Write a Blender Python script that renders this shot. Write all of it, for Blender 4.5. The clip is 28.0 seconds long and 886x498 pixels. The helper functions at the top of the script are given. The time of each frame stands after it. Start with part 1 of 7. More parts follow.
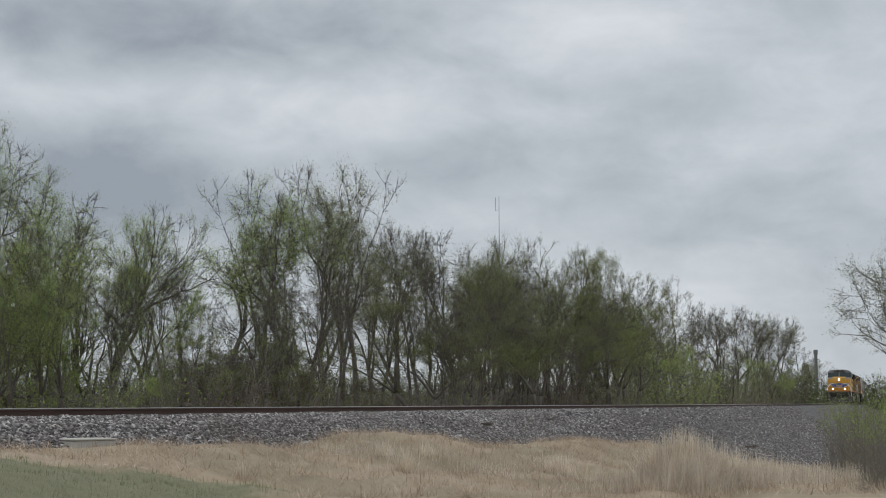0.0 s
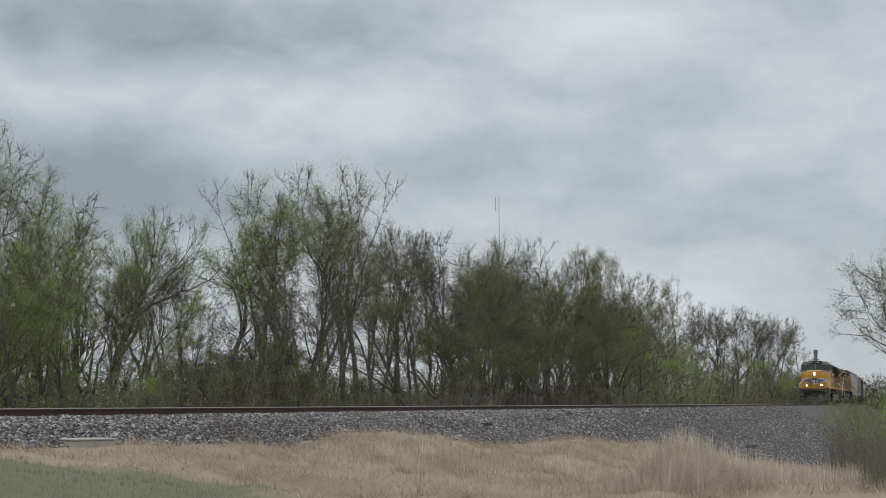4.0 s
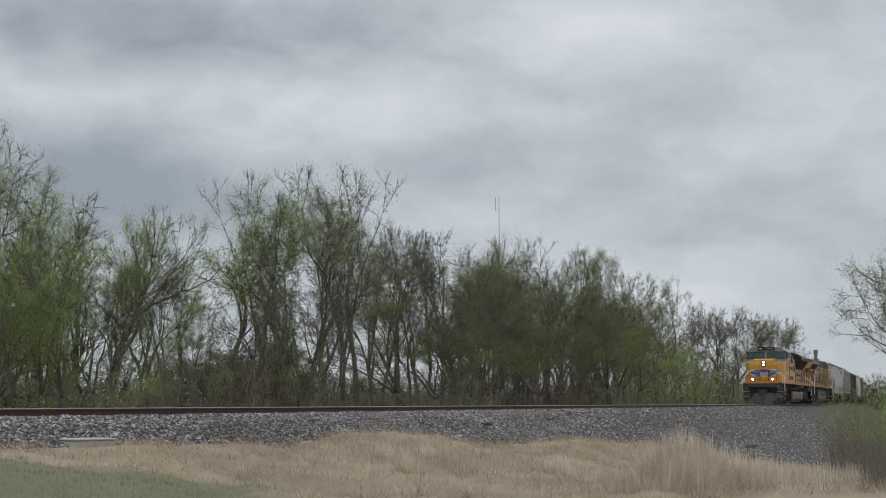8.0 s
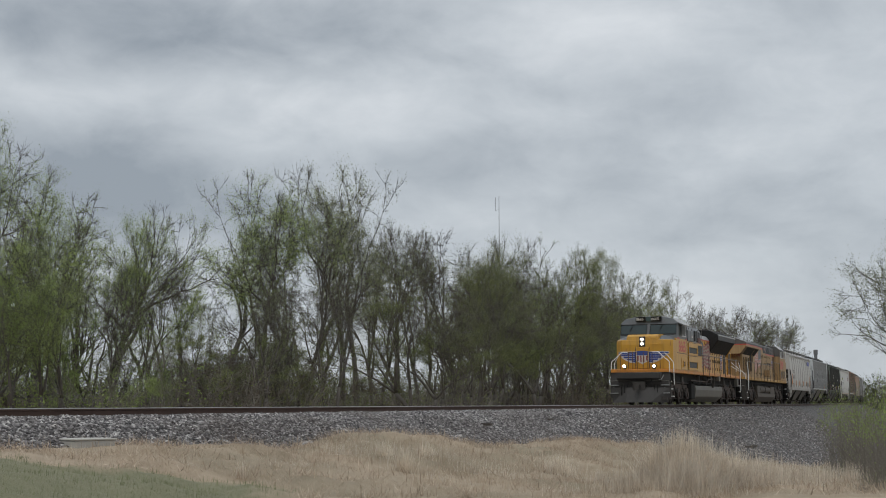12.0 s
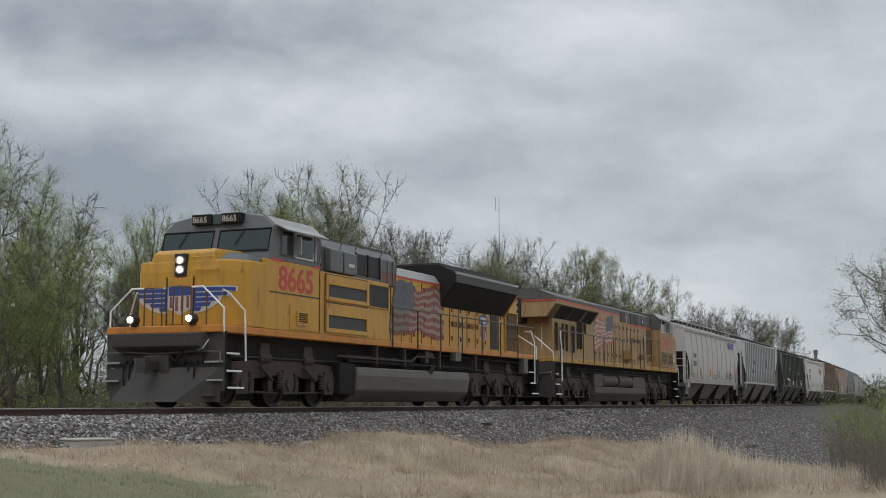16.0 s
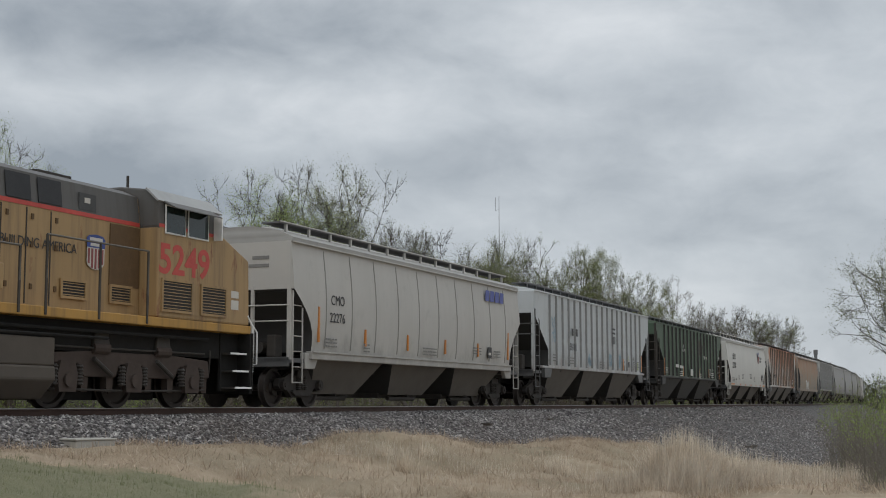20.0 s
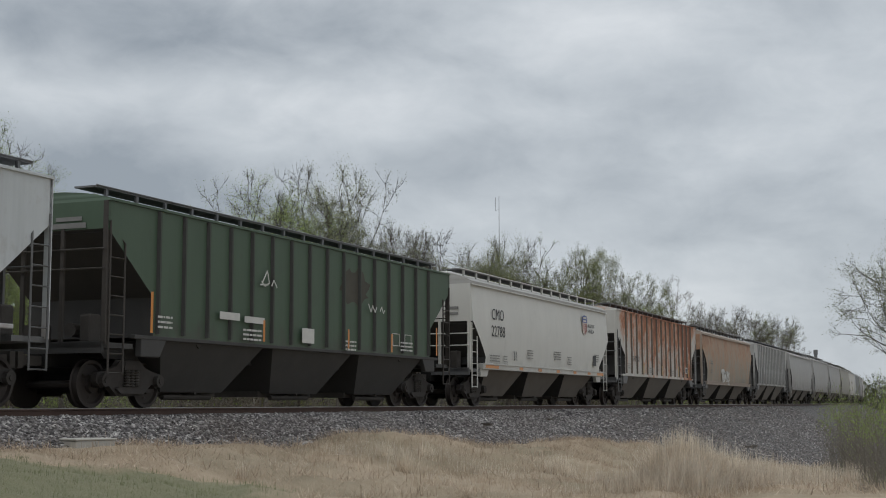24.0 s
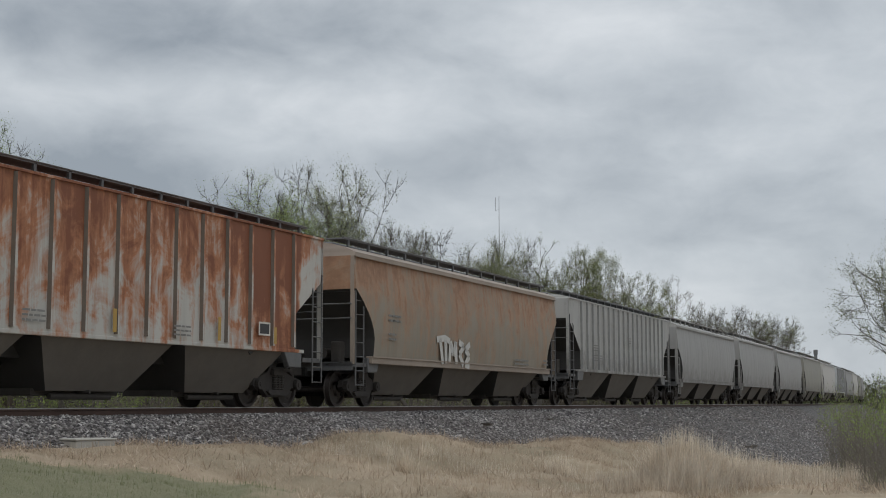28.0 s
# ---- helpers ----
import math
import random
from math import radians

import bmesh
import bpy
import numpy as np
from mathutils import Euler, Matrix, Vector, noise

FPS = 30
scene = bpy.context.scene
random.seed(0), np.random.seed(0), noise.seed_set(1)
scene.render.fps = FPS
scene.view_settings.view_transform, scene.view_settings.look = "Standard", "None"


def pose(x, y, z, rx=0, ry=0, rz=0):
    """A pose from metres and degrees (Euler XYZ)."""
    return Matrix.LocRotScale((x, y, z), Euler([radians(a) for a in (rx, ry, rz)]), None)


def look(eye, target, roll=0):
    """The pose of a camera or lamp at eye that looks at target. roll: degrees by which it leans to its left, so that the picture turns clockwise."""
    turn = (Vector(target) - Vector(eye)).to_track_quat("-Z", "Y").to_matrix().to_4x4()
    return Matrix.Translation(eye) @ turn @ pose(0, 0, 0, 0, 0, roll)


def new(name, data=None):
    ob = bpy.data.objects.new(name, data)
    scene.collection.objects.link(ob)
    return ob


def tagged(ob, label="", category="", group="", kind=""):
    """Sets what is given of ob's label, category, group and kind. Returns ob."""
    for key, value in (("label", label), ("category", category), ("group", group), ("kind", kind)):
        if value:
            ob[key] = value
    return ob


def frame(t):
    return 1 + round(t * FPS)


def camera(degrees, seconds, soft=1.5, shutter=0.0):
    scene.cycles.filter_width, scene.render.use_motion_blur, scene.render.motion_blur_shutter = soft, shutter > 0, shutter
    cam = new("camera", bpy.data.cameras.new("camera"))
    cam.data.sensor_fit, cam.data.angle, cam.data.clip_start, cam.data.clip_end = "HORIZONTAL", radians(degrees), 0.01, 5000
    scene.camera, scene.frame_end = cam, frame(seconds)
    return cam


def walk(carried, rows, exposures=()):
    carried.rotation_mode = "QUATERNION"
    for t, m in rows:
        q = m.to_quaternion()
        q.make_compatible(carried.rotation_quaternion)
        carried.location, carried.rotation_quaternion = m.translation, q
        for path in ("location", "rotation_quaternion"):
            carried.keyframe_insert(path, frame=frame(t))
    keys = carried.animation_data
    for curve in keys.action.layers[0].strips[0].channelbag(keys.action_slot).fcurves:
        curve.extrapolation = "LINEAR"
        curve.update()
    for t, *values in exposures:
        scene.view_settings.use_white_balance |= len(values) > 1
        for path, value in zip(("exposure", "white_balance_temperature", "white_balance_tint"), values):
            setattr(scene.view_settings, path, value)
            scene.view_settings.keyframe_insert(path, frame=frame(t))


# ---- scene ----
# ---------------------------------------------------------------- camera
RZ = 1.50                       # height of the rail heads over the datum
cam = camera(35.976, 28.0, soft=1.0)
EYE = (0.0, 0.0, RZ + 0.061)
_aim = pose(*EYE, 90 + 6.485, 0, 0) @ pose(0, 0, 0, 0, 0, -0.14)
walk(cam, [(0.0, _aim), (28.0, _aim)])

# ---------------------------------------------------------------- light
SUN_EL, SUN_AZ = radians(52), radians(200)
world = bpy.data.worlds.new("overcast_sky")
scene.world = world
world.use_nodes = True
wn, wl = world.node_tree.nodes, world.node_tree.links
wn.clear()


def wnode(kind, **values):
    n = wn.new(kind)
    for k, v in values.items():
        n.inputs[k].default_value = v
    return n


w_out = wn.new("ShaderNodeOutputWorld")
w_bg = wn.new("ShaderNodeBackground")
sky = wn.new("ShaderNodeTexSky")
sky.sky_type, sky.sun_disc = "NISHITA", False
sky.sun_elevation, sky.sun_rotation = SUN_EL, SUN_AZ
sky.air_density, sky.dust_density = 1.0, 2.0
w_co = wn.new("ShaderNodeTexCoord")


def wmath(op, a, b=None, c=None):
    n = wn.new("ShaderNodeMath")
    n.operation = op
    for i, q in enumerate((a, b, c)):
        if q is None:
            continue
        if isinstance(q, (int, float)):
            n.inputs[i].default_value = q
        else:
            wl.new(q, n.inputs[i])
    return n.outputs[0]


# bearing and height of each part of the sky, ragged by noise, in radians
w_dir = wn.new("ShaderNodeSeparateXYZ")
wl.new(w_co.outputs["Generated"], w_dir.inputs[0])
w_flat = wn.new("ShaderNodeMapping")
w_flat.inputs["Scale"].default_value = (1.0, 1.0, 1.9)
wl.new(w_co.outputs["Generated"], w_flat.inputs["Vector"])
w_n1 = wnode("ShaderNodeTexNoise", Scale=5.5, Detail=7.0, Roughness=0.55, Distortion=0.2)
w_n2 = wnode("ShaderNodeTexNoise", Scale=13.0, Detail=8.0, Roughness=0.58, Distortion=0.35)
for n in (w_n1, w_n2):
    wl.new(w_flat.outputs[0], n.inputs["Vector"])
w_rag = wn.new("ShaderNodeSeparateColor")
wl.new(w_n1.outputs["Color"], w_rag.inputs[0])
w_az = wmath("MULTIPLY_ADD", wmath("SUBTRACT", w_rag.outputs[0], 0.5), 0.16, wmath("ARCTAN2", w_dir.outputs["X"], w_dir.outputs["Y"]))
w_el = wmath("MULTIPLY_ADD", wmath("SUBTRACT", w_rag.outputs[1], 0.5), 0.07, wmath("ARCSINE", w_dir.outputs["Z"]))
# cloud masses: bearing, height, breadth, depth, weight (dark below nought)
CLOUDS = ((-0.235, 0.272, 0.18, 0.032, -0.24), (0.215, 0.292, 0.10, 0.020, -0.05), (-0.055, 0.219, 0.055, 0.018, 0.08), (0.10, 0.272, 0.10, 0.040, 0.15),
          (0.145, 0.205, 0.10, 0.022, -0.07), (0.225, 0.193, 0.06, 0.020, 0.12), (-0.235, 0.150, 0.13, 0.040, -0.30), (-0.28, 0.222, 0.10, 0.020, 0.07),
          (0.0, 0.178, 0.09, 0.020, -0.08), (0.185, 0.128, 0.07, 0.018, -0.10), (0.24, 0.09, 0.12, 0.030, 0.03), (-0.02, 0.125, 0.10, 0.025, 0.04))
w_sum = wmath("MULTIPLY_ADD", wmath("SUBTRACT", w_n2.outputs["Fac"], 0.5), 0.42, 0.5)
w_sum = wmath("MULTIPLY_ADD", wmath("SUBTRACT", w_n1.outputs["Fac"], 0.5), 0.45, w_sum)
for az, elv, ra, re, k in CLOUDS:
    u = wmath("POWER", wmath("ABSOLUTE", wmath("MULTIPLY", wmath("SUBTRACT", w_az, az), 1 / ra)), 2.0)
    w = wmath("POWER", wmath("ABSOLUTE", wmath("MULTIPLY", wmath("SUBTRACT", w_el, elv), 1 / re)), 2.0)
    w_sum = wmath("MULTIPLY_ADD", wmath("POWER", 2.718, wmath("MULTIPLY", wmath("ADD", u, w), -1.0)), k * 1.35, w_sum)
w_ramp = wn.new("ShaderNodeValToRGB")
el = w_ramp.color_ramp.elements
el[0].position, el[0].color = 0.18, (0.31, 0.35, 0.395, 1)
el[1].position, el[1].color = 0.85, (0.81, 0.84, 0.87, 1)
mid = el.new(0.52)
mid.color = (0.55, 0.592, 0.632, 1)
wl.new(w_sum, w_ramp.inputs[0])
w_sep = wn.new("ShaderNodeSeparateXYZ")
w_zen = wn.new("ShaderNodeMapRange")       # an overcast sky is brighter overhead than at the horizon
w_zen.inputs["From Min"].default_value, w_zen.inputs["From Max"].default_value = 0.33, 1.0
w_zen.inputs["To Min"].default_value, w_zen.inputs["To Max"].default_value = 1.0, 2.2
w_mul = wn.new("ShaderNodeMix")
w_mul.data_type, w_mul.blend_type = "RGBA", "MULTIPLY"
w_mul.inputs["Factor"].default_value = 1.0
w_sky = wn.new("ShaderNodeMix")
w_sky.data_type, w_sky.blend_type = "RGBA", "MULTIPLY"
w_sky.inputs["Factor"].default_value = 1.0
w_sky.inputs["B"].default_value = (0.09, 0.09, 0.09, 1)
w_all = wn.new("ShaderNodeMix")
w_all.data_type = "RGBA"
w_all.inputs["Factor"].default_value = 0.93
wl.new(w_co.outputs["Generated"], w_sep.inputs[0])
wl.new(w_sep.outputs["Z"], w_zen.inputs["Value"])
wl.new(w_ramp.outputs[0], w_mul.inputs["A"])
wl.new(w_zen.outputs[0], w_mul.inputs["B"])
wl.new(sky.outputs[0], w_sky.inputs["A"])
wl.new(w_sky.outputs["Result"], w_all.inputs["A"])
wl.new(w_mul.outputs["Result"], w_all.inputs["B"])
wl.new(w_all.outputs["Result"], w_bg.inputs["Color"])
wl.new(w_bg.outputs[0], w_out.inputs[0])
w_bg.inputs["Strength"].default_value = 1.0

sun = new("sun", bpy.data.lights.new("sun", "SUN"))
sun.data.energy, sun.data.angle, sun.data.color = 0.5, radians(25), (1.0, 0.96, 0.9)
sun.matrix_world = look((0, 0, 50), Vector((0, 0, 50)) - Vector((math.sin(SUN_AZ) * math.cos(SUN_EL), math.cos(SUN_AZ) * math.cos(SUN_EL), math.sin(SUN_EL))))
scene.view_settings.exposure = 0.0

# ---------------------------------------------------------------- plan of the railway
TH, KAP, DIST = 0.40993, -0.0004, 17.2514      # bearing at the foot point, bend, nearest distance of the track


def track_at(s, lat=0.0):
    """Plan place and bearing of the track's axis, s metres past the foot point; lat towards the camera."""
    a = TH + KAP * s
    x = -DIST * math.cos(TH) + (math.cos(TH) - math.cos(a)) / KAP
    y = DIST * math.sin(TH) + (math.sin(a) - math.sin(TH)) / KAP
    return x + lat * math.cos(a), y - lat * math.sin(a), a


def front_at(t):
    """Where the train's front coupler is at t seconds."""
    u = t - 16.0
    return 23.83 - 10.42176 * u - 0.020495 * u * u
# ---------------------------------------------------------------- mesh tools
class Form:
    """Collects vertices and faces of one mesh. Vehicle space: s along, lat to the near side, h up."""

    def __init__(self):
        self.v, self.f = [], []

    def add(self, vs, fs):
        o = len(self.v)
        self.v += vs
        self.f += [tuple(i + o for i in f) for f in fs]
        return self

    def box(self, s0, s1, l0, l1, h0, h1):
        v = [(s, -l, h) for s in (s0, s1) for l in (l0, l1) for h in (h0, h1)]
        return self.add(v, [(0, 2, 3, 1), (4, 5, 7, 6), (0, 1, 5, 4), (2, 6, 7, 3), (0, 4, 6, 2), (1, 3, 7, 5)])

    def prism(self, ring, axis, a, b):
        """A polygon drawn out from a to b along axis 's', 'l' or 'h'; ring in the other two, in s, l, h order."""
        n = len(ring)
        vs = []
        for q in (a, b):
            for u, w in ring:
                p = {"s": (q, u, w), "l": (u, q, w), "h": (u, w, q)}[axis]
                vs.append((p[0], -p[1], p[2]))
        fs = [tuple(range(n)), tuple(range(2 * n - 1, n - 1, -1))]
        fs += [(i, n + i, n + (i + 1) % n, (i + 1) % n) for i in range(n)]
        return self.add(vs, fs)

    def loft(self, rings):
        """Rings of equal length, of (s, lat, h), skinned and capped."""
        n = len(rings[0])
        vs = [(p[0], -p[1], p[2]) for r in rings for p in r]
        fs = [tuple(range(n - 1, -1, -1)), tuple(range(n * (len(rings) - 1), n * len(rings)))]
        for k in range(len(rings) - 1):
            o = k * n
            fs += [(o + i, o + (i + 1) % n, o + n + (i + 1) % n, o + n + i) for i in range(n)]
        return self.add(vs, fs)

    def tube(self, pts, r, n=6):
        """A round bar along points (s, lat, h)."""
        P = [Vector((p[0], -p[1], p[2])) for p in pts]
        rings = []
        for i, p in enumerate(P):
            d = (P[min(i + 1, len(P) - 1)] - P[max(i - 1, 0)]).normalized()
            u = d.cross(Vector((0.31, 0.17, 0.93))).normalized()
            w = d.cross(u)
            rr = r[i] if isinstance(r, (list, tuple)) else r
            rings.append([p + (u * math.cos(k * 2 * math.pi / n) + w * math.sin(k * 2 * math.pi / n)) * rr for k in range(n)])
        o = len(self.v)
        for ring in rings:
            self.v += [tuple(q) for q in ring]
        for i in range(len(rings) - 1):
            for k in range(n):
                a, b = o + i * n + k, o + i * n + (k + 1) % n
                self.f.append((a, b, b + n, a + n))
        self.f.append(tuple(range(o + n - 1, o - 1, -1)))
        self.f.append(tuple(range(o + (len(rings) - 1) * n, o + len(rings) * n)))
        return self

    def drum(self, s, l0, l1, h, r, n=20):
        """A wheel-like cylinder across the track."""
        return self.prism([(s + r * math.cos(k * 2 * math.pi / n), h + r * math.sin(k * 2 * math.pi / n)) for k in range(n)], "l", l0, l1)

    def barrel(self, s0, s1, lat, h, r, n=16):
        return self.prism([(lat + r * math.cos(k * 2 * math.pi / n), h + r * math.sin(k * 2 * math.pi / n)) for k in range(n)], "s", s0, s1)

    def mesh(self, name, smooth=False):
        me = bpy.data.meshes.new(name)
        me.from_pydata(self.v, [], self.f)
        bm = bmesh.new()
        bm.from_mesh(me)
        bmesh.ops.recalc_face_normals(bm, faces=bm.faces)
        bm.to_mesh(me)
        bm.free()
        if smooth:
            me.polygons.foreach_set("use_smooth", [True] * len(me.polygons))
            me.set_sharp_from_angle(angle=radians(33))
        return me


def second_skin(ob, material, test):
    """Gives the faces that pass the test (centre, normal) another material."""
    ob.data.materials.append(material)
    k = len(ob.data.materials) - 1
    for p in ob.data.polygons:
        if test(p.center, p.normal):
            p.material_index = k
    return ob


def part(name, form, material, parent=None, label="", smooth=False, bevel=0.0):
    """Links a form (or a ready mesh) as one mesh object under a thing or a part."""
    me = form.mesh(name, smooth) if isinstance(form, Form) else form
    if not me.materials:
        me.materials.append(material)
    ob = new(name, me)
    ob.parent = parent
    if label:
        ob["label"] = label
    if bevel:
        b = ob.modifiers.new("bevel", "BEVEL")
        b.width, b.segments, b.limit_method, b.angle_limit = bevel, 2, "ANGLE", radians(35)
        if smooth:
            b.harden_normals = True
    return ob


def lettering(name, words, material, parent, s, lat, h, size, wide=1.0, bold=0.0):
    """Letters painted on the near side, their lower left corner at (s, h)."""
    cu = bpy.data.curves.new(name, "FONT")
    cu.body, cu.size, cu.extrude, cu.offset = words, size, 0.002, bold
    cu.materials.append(material)
    ob = new(name, cu)
    ob.parent = parent
    ob.matrix_basis = pose(s, -lat, h, 90, 0, 0) @ Matrix.Diagonal((wide, 1, 1, 1))
    return ob


# ---------------------------------------------------------------- materials
def shader(name):
    m = bpy.data.materials.new(name)
    m.use_nodes = True
    t = m.node_tree
    return m, t.nodes, t.links, t.nodes["Principled BSDF"]


def noise_at(N, L, scale, detail=6.0, rough=0.6, stretch=None, source="Object", distortion=0.0):
    co = N.new("ShaderNodeTexCoord")
    n = N.new("ShaderNodeTexNoise")
    n.inputs["Scale"].default_value, n.inputs["Detail"].default_value, n.inputs["Roughness"].default_value = scale, detail, rough
    n.inputs["Distortion"].default_value = distortion
    if stretch:
        mp = N.new("ShaderNodeMapping")
        mp.inputs["Scale"].default_value = stretch
        L.new(co.outputs[source], mp.inputs["Vector"])
        L.new(mp.outputs[0], n.inputs["Vector"])
    else:
        L.new(co.outputs[source], n.inputs["Vector"])
    return n.outputs["Fac"]


def ramp(N, L, fac, stops):
    r = N.new("ShaderNodeValToRGB")
    e = r.color_ramp.elements
    while len(e) < len(stops):
        e.new(0.5)
    for q, (p, c) in zip(e, stops):
        q.position, q.color = p, (c, c, c, 1) if isinstance(c, (int, float)) else (*c, 1)
    L.new(fac, r.inputs[0])
    return r.outputs[0]


def blend(N, L, fac, a, b, how="MIX"):
    m = N.new("ShaderNodeMix")
    m.data_type, m.blend_type = "RGBA", how
    for key, val in (("Factor", fac), ("A", a), ("B", b)):
        if isinstance(val, (int, float)):
            m.inputs[key].default_value = val if key == "Factor" else (val, val, val, 1)
        elif isinstance(val, tuple):
            m.inputs[key].default_value = (*val, 1)
        else:
            L.new(val, m.inputs[key])
    return m.outputs["Result"]


def bumped(N, L, bs, fac, strength, dist):
    b = N.new("ShaderNodeBump")
    b.inputs["Strength"].default_value, b.inputs["Distance"].default_value = strength, dist
    L.new(fac, b.inputs["Height"])
    L.new(b.outputs[0], bs.inputs["Normal"])


def paint(name, col, grime=(0.06, 0.05, 0.04), much=0.45, rough=0.5, metal=0.0, streak=True, rust=0.0):
    """Weathered paint: cloudy fading, vertical run-off streaks, a little rust."""
    m, N, L, bs = shader(name)
    faded = blend(N, L, noise_at(N, L, 0.9, 5), tuple(c * 0.86 for c in col), tuple(min(1, c * 1.12) for c in col))
    run = ramp(N, L, noise_at(N, L, 1.0, 7, 0.62, (5.0, 5.0, 0.35) if streak else (2.5, 2.5, 2.5)), [(0.46, 0), (0.78, 1)])
    dirty = blend(N, L, run, 0.0, much)
    out = blend(N, L, dirty, faded, grime)
    if rust:
        spot = ramp(N, L, noise_at(N, L, 1.6, 9, 0.68, (2.0, 2.0, 0.6)), [(0.62 - rust * 0.12, 0), (0.70, 1)])
        out = blend(N, L, spot, out, (0.19, 0.075, 0.035))
    L.new(out, bs.inputs["Base Color"])
    bs.inputs["Roughness"].default_value, bs.inputs["Metallic"].default_value = rough, metal
    bumped(N, L, bs, noise_at(N, L, 14, 4), 0.12, 0.01)
    return m


def plain(name, col, rough=0.6, metal=0.0, vary=0.25, scale=6.0, bump=0.25):
    m, N, L, bs = shader(name)
    c = blend(N, L, noise_at(N, L, scale, 8, 0.65), tuple(q * (1 - vary) for q in col), tuple(min(1, q * (1 + vary)) for q in col))
    c = blend(N, L, ramp(N, L, noise_at(N, L, scale * 0.21, 4), [(0.35, 0.0), (0.7, 0.35)]), c, tuple(q * 0.55 for q in col))
    L.new(c, bs.inputs["Base Color"])
    bs.inputs["Roughness"].default_value, bs.inputs["Metallic"].default_value = rough, metal
    bumped(N, L, bs, noise_at(N, L, scale * 4, 5), bump, 0.01)
    return m


def glow(name, col, power):
    m, N, L, bs = shader(name)
    bs.inputs["Base Color"].default_value = (*col, 1)
    bs.inputs["Emission Color"].default_value = (*col, 1)
    bs.inputs["Emission Strength"].default_value = power
    return m


M_YELLOW = paint("armour_yellow_paint", (0.51, 0.262, 0.022), grime=(0.10, 0.062, 0.03), much=0.42, rough=0.42, rust=0.12)
M_YELLOW_OLD = paint("faded_yellow_paint", (0.35, 0.228, 0.105), grime=(0.075, 0.055, 0.04), much=0.62, rough=0.62, rust=0.22)
M_SILL = paint("orange_sill_paint", (0.52, 0.20, 0.025), much=0.5, rough=0.5)
M_GREY = paint("harbour_grey_paint", (0.105, 0.112, 0.116), much=0.4, rough=0.45)
M_GREY_OLD = paint("sooty_grey_paint", (0.095, 0.09, 0.085), much=0.6, rough=0.65)
M_RED = plain("red_stripe_paint", (0.50, 0.06, 0.045), 0.5)
M_BLACK = plain("grimy_black_steel", (0.023, 0.022, 0.021), 0.85, 0.0, 0.4)
M_BLACK.node_tree.nodes["Principled BSDF"].inputs["Specular IOR Level"].default_value = 0.15
M_PILOT = plain("dusty_black_pilot_paint", (0.062, 0.057, 0.053), 0.8, 0.0, 0.4, 3.0)
M_DARK = plain("dark_dusty_steel", (0.055, 0.048, 0.042), 0.75, 0.2, 0.4)
M_TRUCK = plain("brown_road_dirt_on_cast_steel", (0.066, 0.047, 0.038), 0.85, 0.1, 0.45)
M_WHEEL = plain("rolled_steel_wheel", (0.042, 0.034, 0.030), 0.6, 0.4, 0.4)
M_TREAD = plain("bright_wheel_tread", (0.45, 0.44, 0.42), 0.3, 0.9, 0.1)
M_TANK = plain("dusty_grey_tank_paint", (0.122, 0.112, 0.095), 0.6, 0.1, 0.3, 1.5)
M_TANK_OLD = plain("brown_dusty_tank_paint", (0.085, 0.07, 0.056), 0.75, 0.1, 0.35, 1.5)
M_TRIM = plain("pale_grey_trim_paint", (0.32, 0.32, 0.31), 0.5, 0.1, 0.2, 3)
M_WHITE = plain("white_handrail_paint", (0.78, 0.78, 0.76), 0.5, 0, 0.1)
M_GRILLE = plain("dark_grille", (0.03, 0.03, 0.032), 0.6, 0.3, 0.3, 20)
M_GLASS = plain("dark_cab_glass", (0.02, 0.034, 0.034), 0.06, 0.0, 0.2, 2, 0.0)
M_LAMP = glow("lit_headlamp", (1.0, 0.80, 0.56), 14.0)
M_BLUE = plain("blue_decal", (0.03, 0.06, 0.24), 0.5)
M_DECAL_RED = plain("faded_red_decal", (0.25, 0.07, 0.065), 0.55, 0, 0.4, 3)
M_DECAL_WHITE = plain("faded_white_decal", (0.55, 0.52, 0.47), 0.55, 0, 0.25, 3)
M_DECAL_NAVY = plain("faded_navy_decal", (0.085, 0.10, 0.115), 0.55, 0, 0.3, 3)
M_SILL_OLD = paint("grimy_sill_paint", (0.42, 0.23, 0.05), much=0.65, rough=0.6)
M_LATCH = plain("worn_latch_and_wing_shade_brown", (0.11, 0.062, 0.025), 0.75, 0, 0.4)
M_FLAG_WHITE = plain("chalky_flag_white", (0.30, 0.235, 0.18), 0.6, 0, 0.35, 2.5)
# fold's printed shade as colour; grey serves the stars too, red the rust patch
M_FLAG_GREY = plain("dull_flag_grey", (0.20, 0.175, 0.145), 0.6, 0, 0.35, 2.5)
M_FLAG_SHADE_RUST = plain("shaded_flag_red_and_rust", (0.17, 0.075, 0.06), 0.6, 0, 0.35, 2.5)
M_FLAG_PALE = plain("chalky_pale_flag_white", (0.44, 0.385, 0.33), 0.6, 0, 0.3, 2.5)
M_FLAG_PINK = plain("sun_bleached_flag_red", (0.40, 0.13, 0.105), 0.6, 0, 0.35, 2.5)
M_BOARD_TEAL = plain("dull_teal_panel", (0.045, 0.075, 0.07), 0.5)
M_SCREEN = plain("grey_filter_screen", (0.075, 0.075, 0.075), 0.7, 0.2, 0.3, 9)
M_INK = plain("black_stencil_paint", (0.03, 0.03, 0.032), 0.6)
# ---------------------------------------------------------------- ground
def ease(a, b, x):
    t = min(1.0, max(0.0, (x - a) / (b - a)))
    return t * t * (3 - 2 * t)


